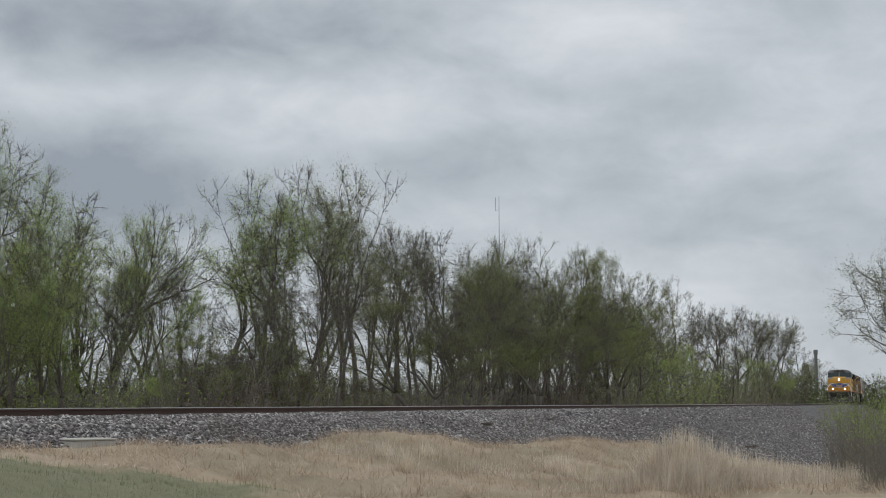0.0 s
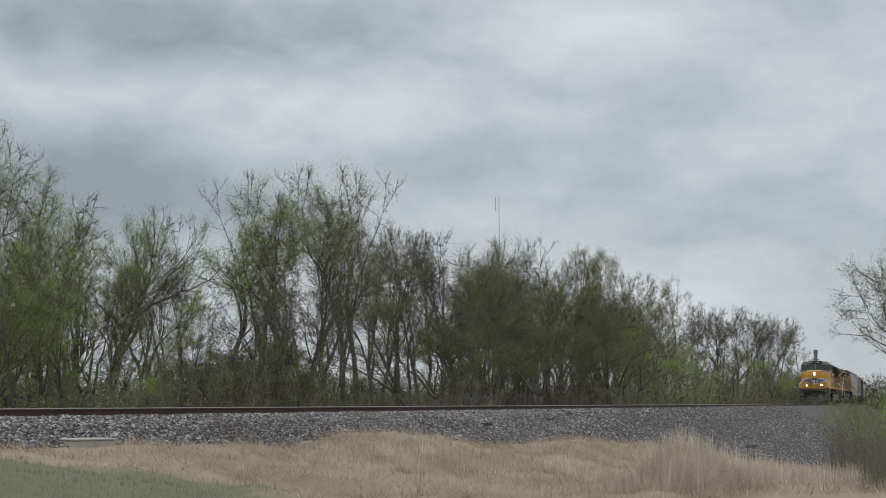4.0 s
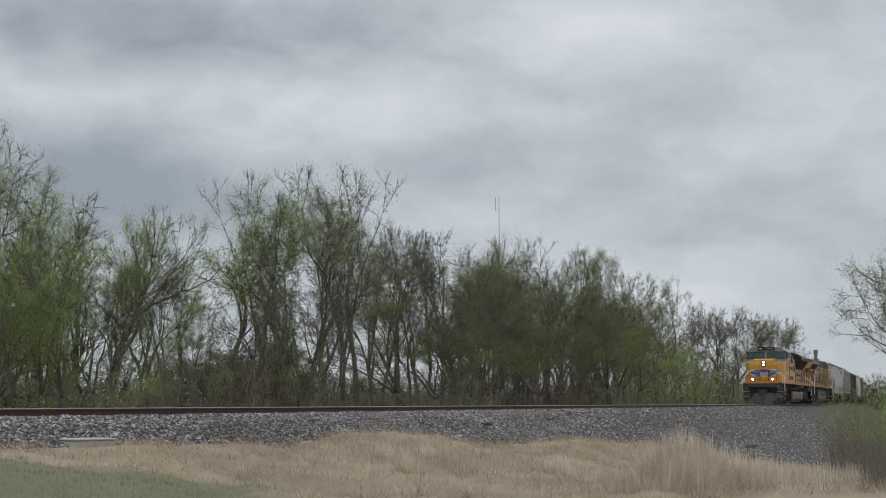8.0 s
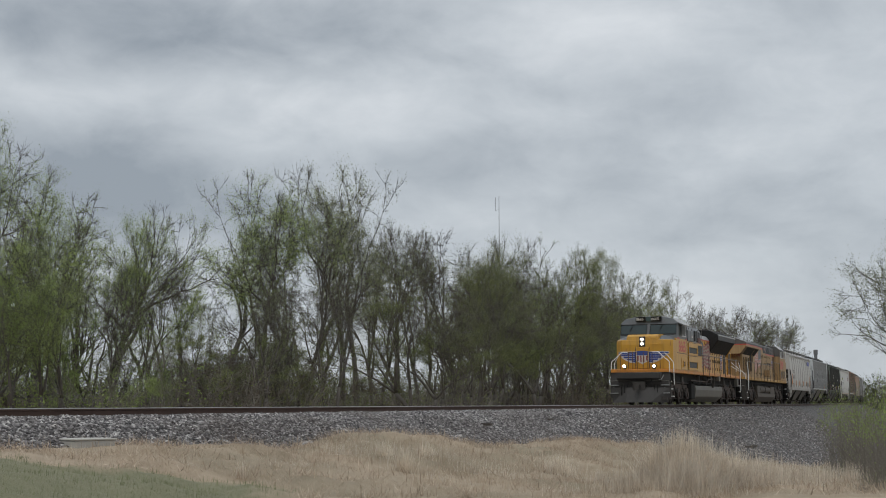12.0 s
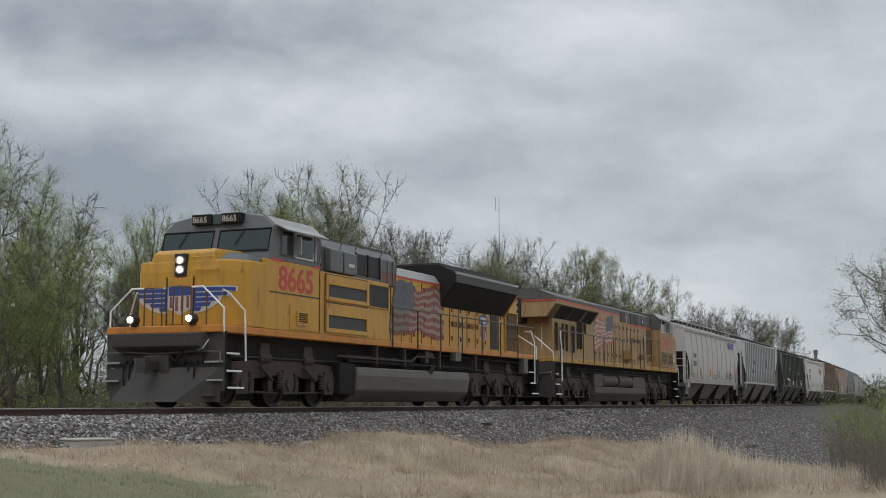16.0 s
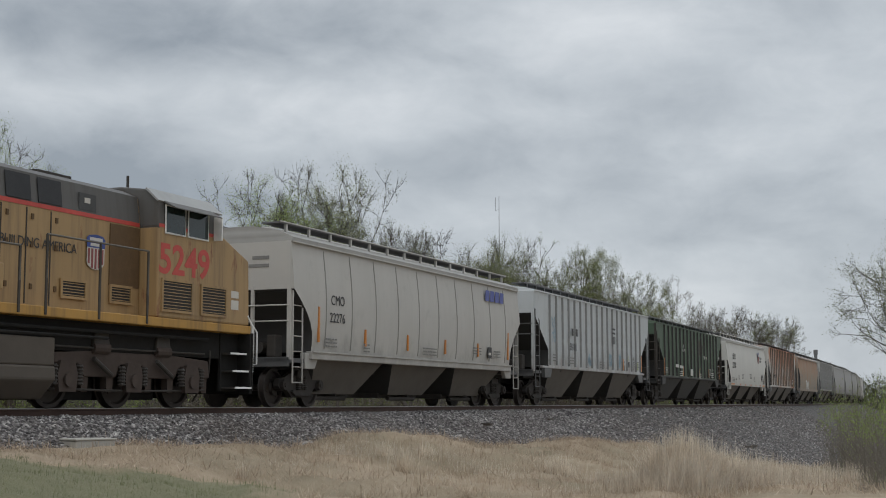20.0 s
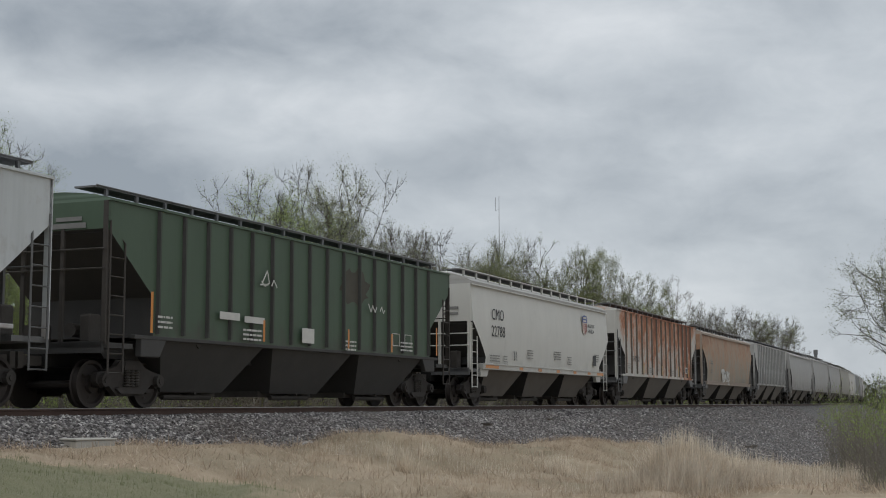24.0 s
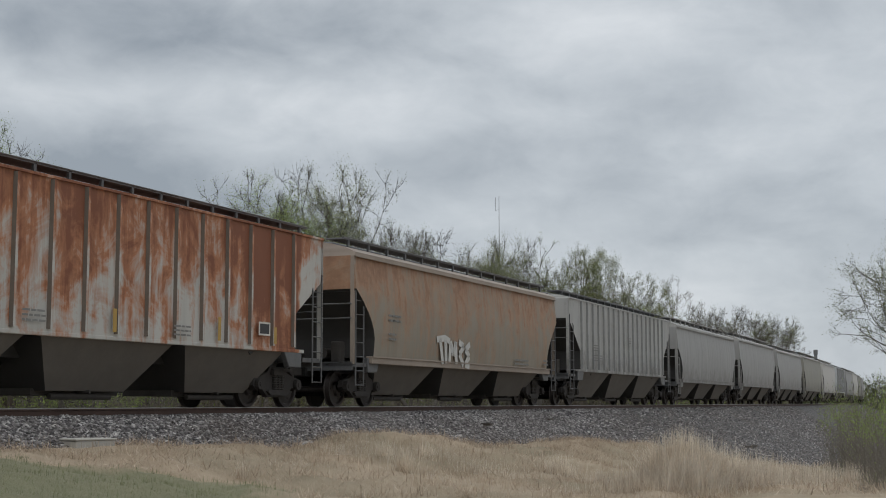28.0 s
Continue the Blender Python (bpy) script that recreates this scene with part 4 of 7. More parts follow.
def bogie(parent, s):
    b = at(part("bogie", ME_BOLSTER, M_BLACK, parent, "two-axle cast-steel bogie"), s)
    for sd in (1, -1):
        part("side_frame", ME_FRAME[sd], M_BOGIE, b)
    for k in (-0.15, 0.0, 0.15):
        at(part("spring", ME_SPRING, M_DARK, b), k, -1.09)
    for k in (-0.885, 0.885):
        SPIN.append((part("wheelset", ME_WHEEL, M_WHEEL, b), (k, 0.0, WHEEL_R), WHEEL_R))
        at(part("bearing_cap", ME_CAP, M_BOGIE, b), k, 0, WHEEL_R + 0.07)
        at(part("bearing_cap", ME_CAP2, M_BOGIE, b), k, 0, WHEEL_R + 0.07)
    return b


ME_COUPLER = Form().box(-0.75, -0.18, -0.09, 0.09, 0.80, 0.98).prism([(-0.2, -0.13), (0.0, -0.16), (0.03, 0.05), (-0.08, 0.17), (-0.2, 0.15)], "h", 0.74, 1.04).mesh("coupler")


def coupler(parent, s, turn):
    c = part("coupler", ME_COUPLER, M_DARK, parent)
    c.matrix_basis = pose(s, 0, 0, 0, 0, turn)
    return c


# ---------------------------------------------------------------- covered hopper wagons
def streaked(name, base, rust, dark, top_bias, reach, ends=0.0, gain=1.0, edge=(0.46, 0.62), deep=(0.72, 0.95)):
    """Pale paint with rust that has run down from the roof edge in blotches."""
    m, N, L, bs = shader(name)
    co = N.new("ShaderNodeTexCoord")
    sep = N.new("ShaderNodeSeparateXYZ")
    L.new(co.outputs["Object"], sep.inputs[0])

    def spread(axis, lo, hi, a, b):
        q = N.new("ShaderNodeMapRange")
        for k, v in (("From Min", lo), ("From Max", hi), ("To Min", a), ("To Max", b)):
            q.inputs[k].default_value = v
        L.new(sep.outputs[axis], q.inputs["Value"])
        return q.outputs[0]

    def madd(a, k, b):
        q = N.new("ShaderNodeMath")
        q.operation = "MULTIPLY_ADD"
        L.new(a, q.inputs[0])
        q.inputs[1].default_value = k
        L.new(b, q.inputs[2])
        return q.outputs[0]

    drip = noise_at(N, L, 1.0, 5, 0.6, (7.0, 0.4, 0.22), "Object", 0.3)
    run = noise_at(N, L, 1.0, 8, 0.66, (2.0, 0.4, 0.40), "Object", 0.5)
    patch = noise_at(N, L, 1.0, 8, 0.68, (1.2, 0.4, 1.1), "Object", 0.8)
    amount = spread("Z", 1.3, 4.1, -reach - 1.75 * gain + 0.5, top_bias - 1.75 * gain + 0.5)
    for n, k in ((drip, 0.7), (run, 1.3), (patch, 1.5)):
        amount = madd(n, k * gain, amount)
    if ends:
        amount = madd(spread("X", 4.2, 5.0, 0.0, 1.0), ends, amount)
        amount = madd(spread("X", -7.6, -3.0, -1.0, 0.0), 0.9 * ends, amount)
        amount = madd(spread("X", 6.9, 7.2, 0.0, 1.0), -2 * ends, amount)
        amount = madd(spread("X", -7.95, -7.4, -1.0, 0.0), 1.3 * ends, amount)
    c = blend(N, L, noise_at(N, L, 1.2, 6), tuple(q * 0.84 for q in base), tuple(min(1, q * 1.08) for q in base))
    c = blend(N, L, ramp(N, L, noise_at(N, L, 1.0, 7, 0.6, (3.0, 0.4, 0.3)), [(0.48, 0), (0.75, 0.5)]), c, tuple(q * 0.62 for q in base))
    c = blend(N, L, ramp(N, L, amount, [(edge[0], 0), (edge[1], 0.9)]), c, blend(N, L, noise_at(N, L, 3.0, 7, 0.7), tuple(q * 0.45 for q in rust), tuple(q * 1.55 for q in rust)))
    c = blend(N, L, ramp(N, L, amount, [(deep[0], 0), (deep[1], 0.85)]), c, dark)
    L.new(c, bs.inputs["Base Color"])
    bs.inputs["Roughness"].default_value = 0.75
    bumped(N, L, bs, noise_at(N, L, 16, 5), 0.25, 0.01)
    return m


def grimy_foot(name, col, foot=(0.10, 0.09, 0.08), upto=2.1, much=0.35, rough=0.6, streak=0.4):
    """Pale paint splashed with road dirt from below."""
    m, N, L, bs = shader(name)
    co = N.new("ShaderNodeTexCoord")
    sep = N.new("ShaderNodeSeparateXYZ")
    L.new(co.outputs["Object"], sep.inputs[0])
    hgt = N.new("ShaderNodeMapRange")
    for k, v in (("From Min", 1.2), ("From Max", upto), ("To Min", 0.34), ("To Max", 0.0)):
        hgt.inputs[k].default_value = v
    L.new(sep.outputs["Z"], hgt.inputs["Value"])
    q = N.new("ShaderNodeMath")
    L.new(hgt.outputs[0], q.inputs[0])
    L.new(noise_at(N, L, 1.6, 8, 0.65, (1.6, 1.0, 1.0)), q.inputs[1])
    c = blend(N, L, noise_at(N, L, 0.7, 6), tuple(v * 0.9 for v in col), tuple(min(1, v * 1.07) for v in col))
    c = blend(N, L, ramp(N, L, noise_at(N, L, 1.0, 7, 0.62, (4.0, 1.0, 0.28)), [(0.45, 0), (0.8, streak)]), c, tuple(v * 0.55 for v in col))
    c = blend(N, L, ramp(N, L, q.outputs[0], [(0.58, 0), (0.9, much * 1.6)]), c, foot)
    L.new(c, bs.inputs["Base Color"])
    bs.inputs["Roughness"].default_value = rough
    bumped(N, L, bs, noise_at(N, L, 12, 4), 0.12, 0.01)
    return m


M_CMO = grimy_foot("light_grey_wagon_paint", (0.45, 0.432, 0.402), upto=1.9, much=0.2, streak=0.15)
M_CMO_NEW = grimy_foot("clean_pale_grey_wagon_paint", (0.525, 0.515, 0.48), upto=1.7, much=0.12, streak=0.12)
M_PALE = grimy_foot("pale_blue_grey_wagon_paint", (0.48, 0.50, 0.505), (0.20, 0.14, 0.11), 2.2, 0.35)
M_GREEN = grimy_foot("dark_green_wagon_paint", (0.055, 0.088, 0.054), (0.05, 0.045, 0.038), 2.0, 0.4)
M_GREEN_RIB = plain("grimy_green_rib", (0.042, 0.052, 0.038), 0.7, 0, 0.4, 2.0)
M_RUSTED = streaked("rust_streaked_white_paint", (0.47, 0.455, 0.42), (0.37, 0.133, 0.046), (0.165, 0.055, 0.028), 0.48, 0.14, 0.40, 1.25, (0.34, 0.72), (0.66, 1.0))
M_EDGE_GREY = plain("grey_rib_edge", (0.25, 0.25, 0.245), 0.85, 0, 0.5, 2.0)
M_RIB_EDGE = plain("brown_rib_edge", (0.15, 0.122, 0.10), 0.85, 0, 0.5, 2.0)
M_RIB_PALE = plain("grimy_pale_rib", (0.40, 0.41, 0.41), 0.7, 0, 0.4, 2.0)
M_TAN = streaked("rust_faded_tan_paint", (0.27, 0.235, 0.185), (0.32, 0.175, 0.10), (0.20, 0.105, 0.064), 0.22, 0.26, 0.0, 0.95, (0.25, 0.72), (0.62, 0.95))
M_BEIGE = plain("faded_beige_trim_paint", (0.30, 0.245, 0.20), 0.7, 0, 0.3, 1.5)
M_MARKER = plain("faded_yellow_reflector", (0.42, 0.26, 0.06), 0.6, 0, 0.3, 5)
M_DULL = grimy_foot("dull_grey_wagon_paint", (0.285, 0.28, 0.27), upto=2.2, streak=0.6)
M_WORN = grimy_foot("worn_grey_wagon_paint", (0.36, 0.355, 0.34), upto=2.4, much=0.5, streak=0.8)
M_OLIVE = grimy_foot("olive_grey_wagon_paint", (0.25, 0.24, 0.205), upto=2.2, streak=0.6)
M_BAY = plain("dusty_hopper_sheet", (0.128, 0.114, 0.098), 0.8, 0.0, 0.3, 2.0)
# shade of bays and recesses as colour; also the green wagon's own black
M_BAY_SHADE_DARK = plain("shade_and_black_hopper_sheet", (0.046, 0.044, 0.042), 0.75, 0.0, 0.3, 2.0)
M_SEAM = plain("grimy_weld_seam", (0.30, 0.29, 0.265), 0.7, 0, 0.4, 2.0)
M_FAINT = plain("faded_stencil_paint", (0.20, 0.195, 0.185), 0.7)
M_ROOF = grimy_foot("dusty_grey_roof", (0.30, 0.29, 0.27), upto=2.0)
M_STENCIL = plain("grey_stencil_paint", (0.085, 0.085, 0.085), 0.7)
M_BRACKET = plain("dull_steel_bracket", (0.13, 0.13, 0.13), 0.6, 0.3, 0.3)
M_BOGIE = plain("black_brown_cast_steel", (0.044, 0.038, 0.034), 0.85, 0.1, 0.45)
M_BOARD = plain("galvanised_grating", (0.17, 0.17, 0.175), 0.7, 0.3, 0.3, 12)
M_ORANGE = plain("orange_reflector", (0.55, 0.20, 0.03), 0.4, 0, 0.15)
M_GRAF = plain("white_spray_paint", (0.52, 0.51, 0.48), 0.6, 0, 0.15)
M_GRAF_BLUE = plain("blue_lettering_paint", (0.10, 0.12, 0.34), 0.6, 0, 0.3)


def hopper(label, L, paint_m, ribbed, eave=3.95, sill=1.30, end_h=2.75, end_in=1.25, knee=1.9, curved=False, bay=None, trim=None, dark=False, far=False, ribs=18, seams=False, fittings=None, rib=None, rib_edge=None):
    """A covered hopper: body with cut-away ends, roof, hatches, running board, sills, bays, ladders, bogies."""
    w = tagged(new("hopper_wagon"), label, "hopper wagon", "wagons of the train")
    hb = L / 2 - (0.80 if ribbed else 0.92)
    trim = trim or paint_m
    bay = bay or M_BAY
    fit = M_DARK if dark else (fittings or trim)
    deck = M_BOARD if dark else (fittings or trim)

    def reach(h):
        if h >= end_h:
            return hb
        if curved:
            k = (end_h - h) / (end_h - sill)
            return hb - end_in * math.sin(min(1.0, k * 1.25) * math.pi / 2)
        return hb - end_in * min(1.0, (end_h - h) / (end_h - knee))

    def side(h):
        if ribbed:
            return 1.50
        k = (h - sill) / (eave - sill)
        return 1.48 + 0.11 * math.sin(math.pi * min(1.0, max(0.0, k * 0.9 + 0.12)))

    hs = sorted({sill, knee, end_h, eave} | {sill + (eave - sill) * i / 11 for i in range(12)})
    rings = [[(-reach(h), side(h), h), (reach(h), side(h), h), (reach(h), -side(h), h), (-reach(h), -side(h), h)] for h in hs]
    # shade of the cut-away ends and underside is put into the colour
    second_skin(part("body", Form().loft(rings), paint_m, w, smooth=True), M_BAY_SHADE_DARK, lambda c, n: c.z < end_h and abs(n.x) > 0.3 or n.z < -0.9)
    lip = 1.54 if ribbed else 1.52
    rise, walk_h = (0.55, 0.29) if ribbed else (1.0, 0.455)      # flatter roof, lower boards on the ribbed kind
    roof = [[(-hb, lip, eave), (hb, lip, eave), (hb, -lip, eave), (-hb, -lip, eave)]]
    for q, z in ((lip, 0.09), (1.44, 0.13), (1.15, 0.25), (0.8, 0.34), (0.4, 0.40)):
        e = hb - (0.02 if z < 0.2 else 0.06)
        z *= rise
        roof.append([(-e, q, eave + z), (e, q, eave + z), (e, -q, eave + z), (-e, -q, eave + z)])
    part("roof", Form().loft(roof), M_ROOF if trim is paint_m and not ribbed else trim, w, smooth=True)
    if not ribbed:
        for sd in (1, -1):
            part("eave_bead", Form().box(-hb, hb, sd * 1.52, sd * 1.56, eave - 0.035, eave - 0.005), trim, w)
    part("roof_hatch", Form().box(-hb + 1.0, hb - 1.0, -0.36, 0.36, eave + 0.40 * rise - 0.02, eave + 0.40 * rise + 0.11), deck, w, "long hatch cover along the ridge", bevel=0.03)
    for sd in (1, -1):
        rb = part("running_board", Form().box(-hb + 0.1, hb - 0.1, sd * 0.62, sd * 1.12, eave + walk_h, eave + walk_h + 0.035), M_BOARD, w)
        part("board_edge", Form().tube([(-hb + 0.1, sd * 1.13, eave + walk_h + 0.04), (hb - 0.1, sd * 1.13, eave + walk_h + 0.04)], 0.016, 5), deck, rb)
        n = 14 if not ribbed else 17
        if sd == 1 or not far:
            me = Form().box(-0.035, 0.035, sd * 1.06, sd * 1.12, eave + 0.24 * rise, eave + walk_h + 0.015).mesh("bracket")
            for i in range(n):
                at(part("bracket", me, deck, rb), -hb + 0.45 + (2 * hb - 0.9) * i / (n - 1))
        sl = part("side_sill", Form().box(-hb + 0.9, hb - 0.9, sd * 1.40, sd * (1.585 if not ribbed else 1.508), sill - (0.17 if not ribbed else 0.06), sill + 0.02), trim if not ribbed else (M_BAY_SHADE_DARK if dark else paint_m), w, bevel=0.015)
        if not ribbed:
            part("sill_lip", Form().box(-hb + 0.9, hb - 0.9, sd * 1.585, sd * 1.62, sill - 0.01, sill + 0.03), trim, sl)
    if ribbed:
        fat = 0.042 if rib else 0.055
        zr, zt = sill + 0.06, eave - 0.02
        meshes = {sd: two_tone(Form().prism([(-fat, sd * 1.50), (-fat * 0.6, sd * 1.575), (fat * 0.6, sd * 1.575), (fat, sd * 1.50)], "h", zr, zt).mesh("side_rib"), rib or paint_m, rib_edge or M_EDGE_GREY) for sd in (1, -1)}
        span = hb - end_in - 0.12
        for sd in (1, -1):
            for i in range(ribs):
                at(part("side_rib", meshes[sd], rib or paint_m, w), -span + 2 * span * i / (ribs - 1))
    elif seams:
        for i in range(10):      # weld seams follow the bulge of the side
            x = -6.27 + 1.41 * i
            part("weld_seam", Form().tube([(x, side(h) + 0.004, h) for h in [sill + 0.1 + (eave - sill - 0.2) * j / 8 for j in range(9)]], 0.018, 4), M_SEAM, w)
    # bays under the floor
    run = hb - end_in - 0.15
    for i in (-1, 0, 1):
        c, top, low = i * run * 0.665, run * 0.30, run * 0.175
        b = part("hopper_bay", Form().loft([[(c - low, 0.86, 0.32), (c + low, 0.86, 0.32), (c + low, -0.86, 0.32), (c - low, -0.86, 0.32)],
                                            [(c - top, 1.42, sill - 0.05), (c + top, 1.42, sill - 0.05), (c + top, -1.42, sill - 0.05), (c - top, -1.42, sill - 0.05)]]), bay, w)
        # sloping end faces get a darker copy: their shade is put into the colour
        second_skin(b, M_BAY_SHADE_DARK, lambda c_, n_: abs(n_.x) > 0.25)
        part("discharge_gate", Form().box(c - low - 0.12, c + low + 0.12, -0.62, 0.62, 0.24, 0.37).tube([(c, -0.95, 0.30), (c, 0.95, 0.30)], 0.035, 6), M_DARK, b)
        if not far:
            part("pneumatic_pipe", Form().barrel(c - 0.9, c + 0.9, 0.72, 0.22, 0.06, 8), M_DARK, b)
    # added dark sheet that stands for the shade in the gaps between bays
    part("gap_shade_sheet", Form().prism([(-run - 0.9, sill - 0.14), (run + 0.9, sill - 0.14), (run + 0.6, sill - 0.42), (-run - 0.6, sill - 0.42)], "l", -0.7, 0.7), M_BAY_SHADE_DARK, w)
    part("centre_sill", Form().box(-L / 2 + 0.75, L / 2 - 0.75, -0.2, 0.2, 0.78, 1.12), M_BLACK, w)
    for e in (-1, 1):
        x = e * hb
        # slope sheet dark on every wagon: the deep recess's shade as colour
        part("slope_sheet", Form().prism([(x - e * 0.05, end_h - 0.06), (x - e * 0.12, end_h - 0.02), (x - e * (end_in + 1.9), sill - 0.1), (x - e * (end_in + 1.8), sill - 0.16)], "l", -1.40, 1.40), M_BAY_SHADE_DARK, w)
        part("end_platform", Form().box(x - e * 0.9, x + e * 0.06, -1.46, 1.46, sill - 0.26, sill - 0.16).box(x - e * 0.02, x + e * 0.06, -1.46, 1.46, sill - 0.36, sill - 0.14), M_BAY_SHADE_DARK if dark else M_BRACKET, w)
        part("bolster_bracket", Form().prism([(x - e * end_in * 0.75, sill - 0.02), (x - e * end_in * 0.75, sill - 0.40), (x - e * (end_in + 0.25), sill - 0.40), (x - e * (end_in + 0.5), sill - 0.02)], "l", 1.36, 1.50), M_BAY_SHADE_DARK if dark else fit, w, bevel=0.02)
        part("brake_gear", Form().box(x - e * 0.75, x - e * 0.35, -0.75, -0.35, sill - 0.14, sill + 0.22), M_DARK, w)
        part("brake_cylinder", Form().barrel(x - e * 0.9, x - e * 0.3, 0.45, sill + 0.1, 0.14, 10), M_DARK, w)
        part("air_reservoir", Form().box(x - e * 0.6, x - e * 0.25, 0.7, 0.95, sill - 0.14, sill + 0.4), M_DARK, w, bevel=0.04)
        for sd in (1, -1):
            if far and sd < 0:
                continue
            part("corner_post", Form().box(x - e * 0.07, x + e * 0.02, sd * 1.40, sd * 1.50, sill - 0.2, eave), M_DARK if dark else trim, w)
            part("inner_post", Form().box(x - e * 0.05, x + e * 0.01, sd * 0.42, sd * 0.50, sill - 0.2, end_h + 0.1), fit, w)
            if not far or e < 0:
                lad = part("ladder", Form().tube([(x - e * 0.52, sd * 1.52, sill - 0.75), (x - e * 0.52, sd * 1.52, end_h - 0.25), (x - e * 0.42, sd * 1.46, end_h - 0.12)], 0.022, 5), fit, w)
                part("ladder_rail", Form().tube([(x - e * 0.06, sd * 1.52, sill - 0.75), (x - e * 0.06, sd * 1.52, end_h + 0.15)], 0.022, 5), fit, lad)
                for k in range(7):
                    z = sill - 0.73 + k * 0.36
                    if z < end_h - 0.2:
                        part("rung", Form().tube([(x - e * 0.52, sd * 1.52, z), (x - e * 0.06, sd * 1.52, z)], 0.014, 4), fit, lad)
        part("end_handrail", Form().tube([(x + e * 0.04, -1.45, end_h - 0.38), (x + e * 0.04, 1.45, end_h - 0.38)], 0.018, 5), fit, w)
        if not far:
            part("end_handrail", Form().tube([(x + e * 0.04, -1.45, end_h - 0.75), (x + e * 0.04, 1.45, end_h - 0.75)], 0.018, 5), fit, w)
        bogie(w, e * (L / 2 - 2.2))
        coupler(w, e * L / 2, 0 if e > 0 else 180)
    return w, hb


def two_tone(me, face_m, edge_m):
    """A rib whose edge towards the train's head is darker."""
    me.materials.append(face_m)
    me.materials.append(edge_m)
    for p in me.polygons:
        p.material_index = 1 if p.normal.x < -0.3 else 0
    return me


def bars(w, s, h, wide, tall, n, mat, lat, rng=random.Random(3)):
    """Rows of small lettering too fine to read."""
    f = Form()
    for i in range(n):
        z = h - i * tall / n
        x = s
        while x < s + wide:
            step = rng.uniform(0.08, 0.28)
            f.box(x, min(x + step - 0.03, s + wide), lat, lat + 0.004, z - tall / n * 0.42, z)
            x += step
    return part("stencil_text", f, mat, w)


def strokes(name, w, lines, lat, width, mat, label=""):
    """Sprayed or painted strokes on the near side."""
    f = Form()
    for line in lines:
        for (a, b), (c, d) in zip(line, line[1:]):
            q = math.hypot(c - a, d - b) or 1.0
            nx, nz = -(d - b) / q * width / 2, (c - a) / q * width / 2
            f.prism([(a + nx, b + nz), (c + nx, d + nz), (c - nx, d - nz), (a - nx, b - nz)], "l", lat, lat + 0.004)
    return part(name, f, mat, w, label)


def shield(w, s, h, k, lat):
    """The railway's emblem as a plain shield: blue chief with two pale bars over red and white pales."""
    foot = [(s + 0.25 * k + 0.25 * k * math.cos(a * math.pi / 10), h - 0.42 * k - 0.14 * k * math.sin(a * math.pi / 10)) for a in range(11)]
    e = part("emblem", Form().prism([(s, h), (s + 0.5 * k, h)] + foot, "l", lat, lat + 0.004), M_DECAL_WHITE, w, "plain shield emblem in blue, red and white")
    part("emblem_chief", Form().prism([(s - 0.015 * k, h - 0.01 * k), (s + 0.05 * k, h + 0.045 * k), (s + 0.25 * k, h + 0.07 * k), (s + 0.45 * k, h + 0.045 * k), (s + 0.515 * k, h - 0.01 * k), (s + 0.505 * k, h - 0.17 * k), (s - 0.005 * k, h - 0.17 * k)], "l", lat + 0.004, lat + 0.008), M_BLUE, e)
    for z, a, b in ((0.0, 0.07, 0.43), (-0.10, 0.09, 0.41)):
        part("emblem_bar", Form().box(s + a * k, s + b * k, lat + 0.008, lat + 0.010, h + (z - 0.045) * k, h + (z + 0.01) * k), M_DECAL_WHITE, e)
    for i in range(5):
        x = s + (0.025 + 0.097 * i) * k
        part("emblem_pale", Form().box(x, x + 0.055 * k, lat + 0.004, lat + 0.008, h - (0.46, 0.535, 0.55, 0.535, 0.46)[i] * k, h - 0.19 * k), M_DECAL_RED, e)


TRAIN = []
ENDS = [44.93, 62.5, 80.75, 98.95, 116.2, 134.2, 152.6, 171.1, 189.6, 207.0, 224.6, 242.4, 260.3, 278.1, 296.0, 314.0, 332.0, 350.0, 368.0]


def place_wagon(i, *args, **kw):
    L = ENDS[i + 1] - ENDS[i]
    w, hb = hopper(args[0], L, *args[1:], **kw)
    TRAIN.append((w, (ENDS[i] + ENDS[i + 1]) / 2))
    return w, -(ENDS[i] + ENDS[i + 1]) / 2          # the shift from train metres to wagon space


w, o = place_wagon(0, "light grey covered hopper wagon with bulging smooth sides", M_CMO, False, eave=3.88, curved=True, end_h=2.75, end_in=0.95, knee=1.6, seams=True)
lettering("lettering", "CMO", M_INK, w, 47.68 + o, 1.60, 2.49, 0.34, 0.95)
lettering("lettering", "22276", M_INK, w, 47.62 + o, 1.60, 2.06, 0.34, 0.98)
part("end_stencil", Form().box(45.84 + o, 45.85 + o, 0.45, 0.9, 3.47, 3.55).box(45.84 + o, 45.85 + o, 0.35, 0.9, 3.28, 3.36), M_FAINT, w)
for s, h0, h1 in ((47.03, 1.55, 2.40), (49.6, 1.54, 1.97), (52.27, 1.52, 1.95), (54.96, 1.52, 1.94), (57.6, 1.52, 1.93), (60.33, 1.5, 2.39)):
    part("orange_marker", Form().box(s + o, s + 0.07 + o, 1.57, 1.605, h0, h1), M_ORANGE, w)
for s, h, wd in ((47.4, 1.66, 0.6), (49.5, 1.6, 0.35), (53.3, 1.65, 1.0), (57.2, 1.8, 0.7), (59.0, 1.75, 0.6)):
    bars(w, s + o, h, wd, 0.26, 3, M_FAINT, 1.60)
part("placard", Form().box(58.45 + o, 58.8 + o, 1.60, 1.607, 1.5, 1.85), M_INK, w, "small black and white card")
part("placard", Form().box(58.52 + o, 58.73 + o, 1.607, 1.61, 1.6, 1.68), M_DECAL_WHITE, w)
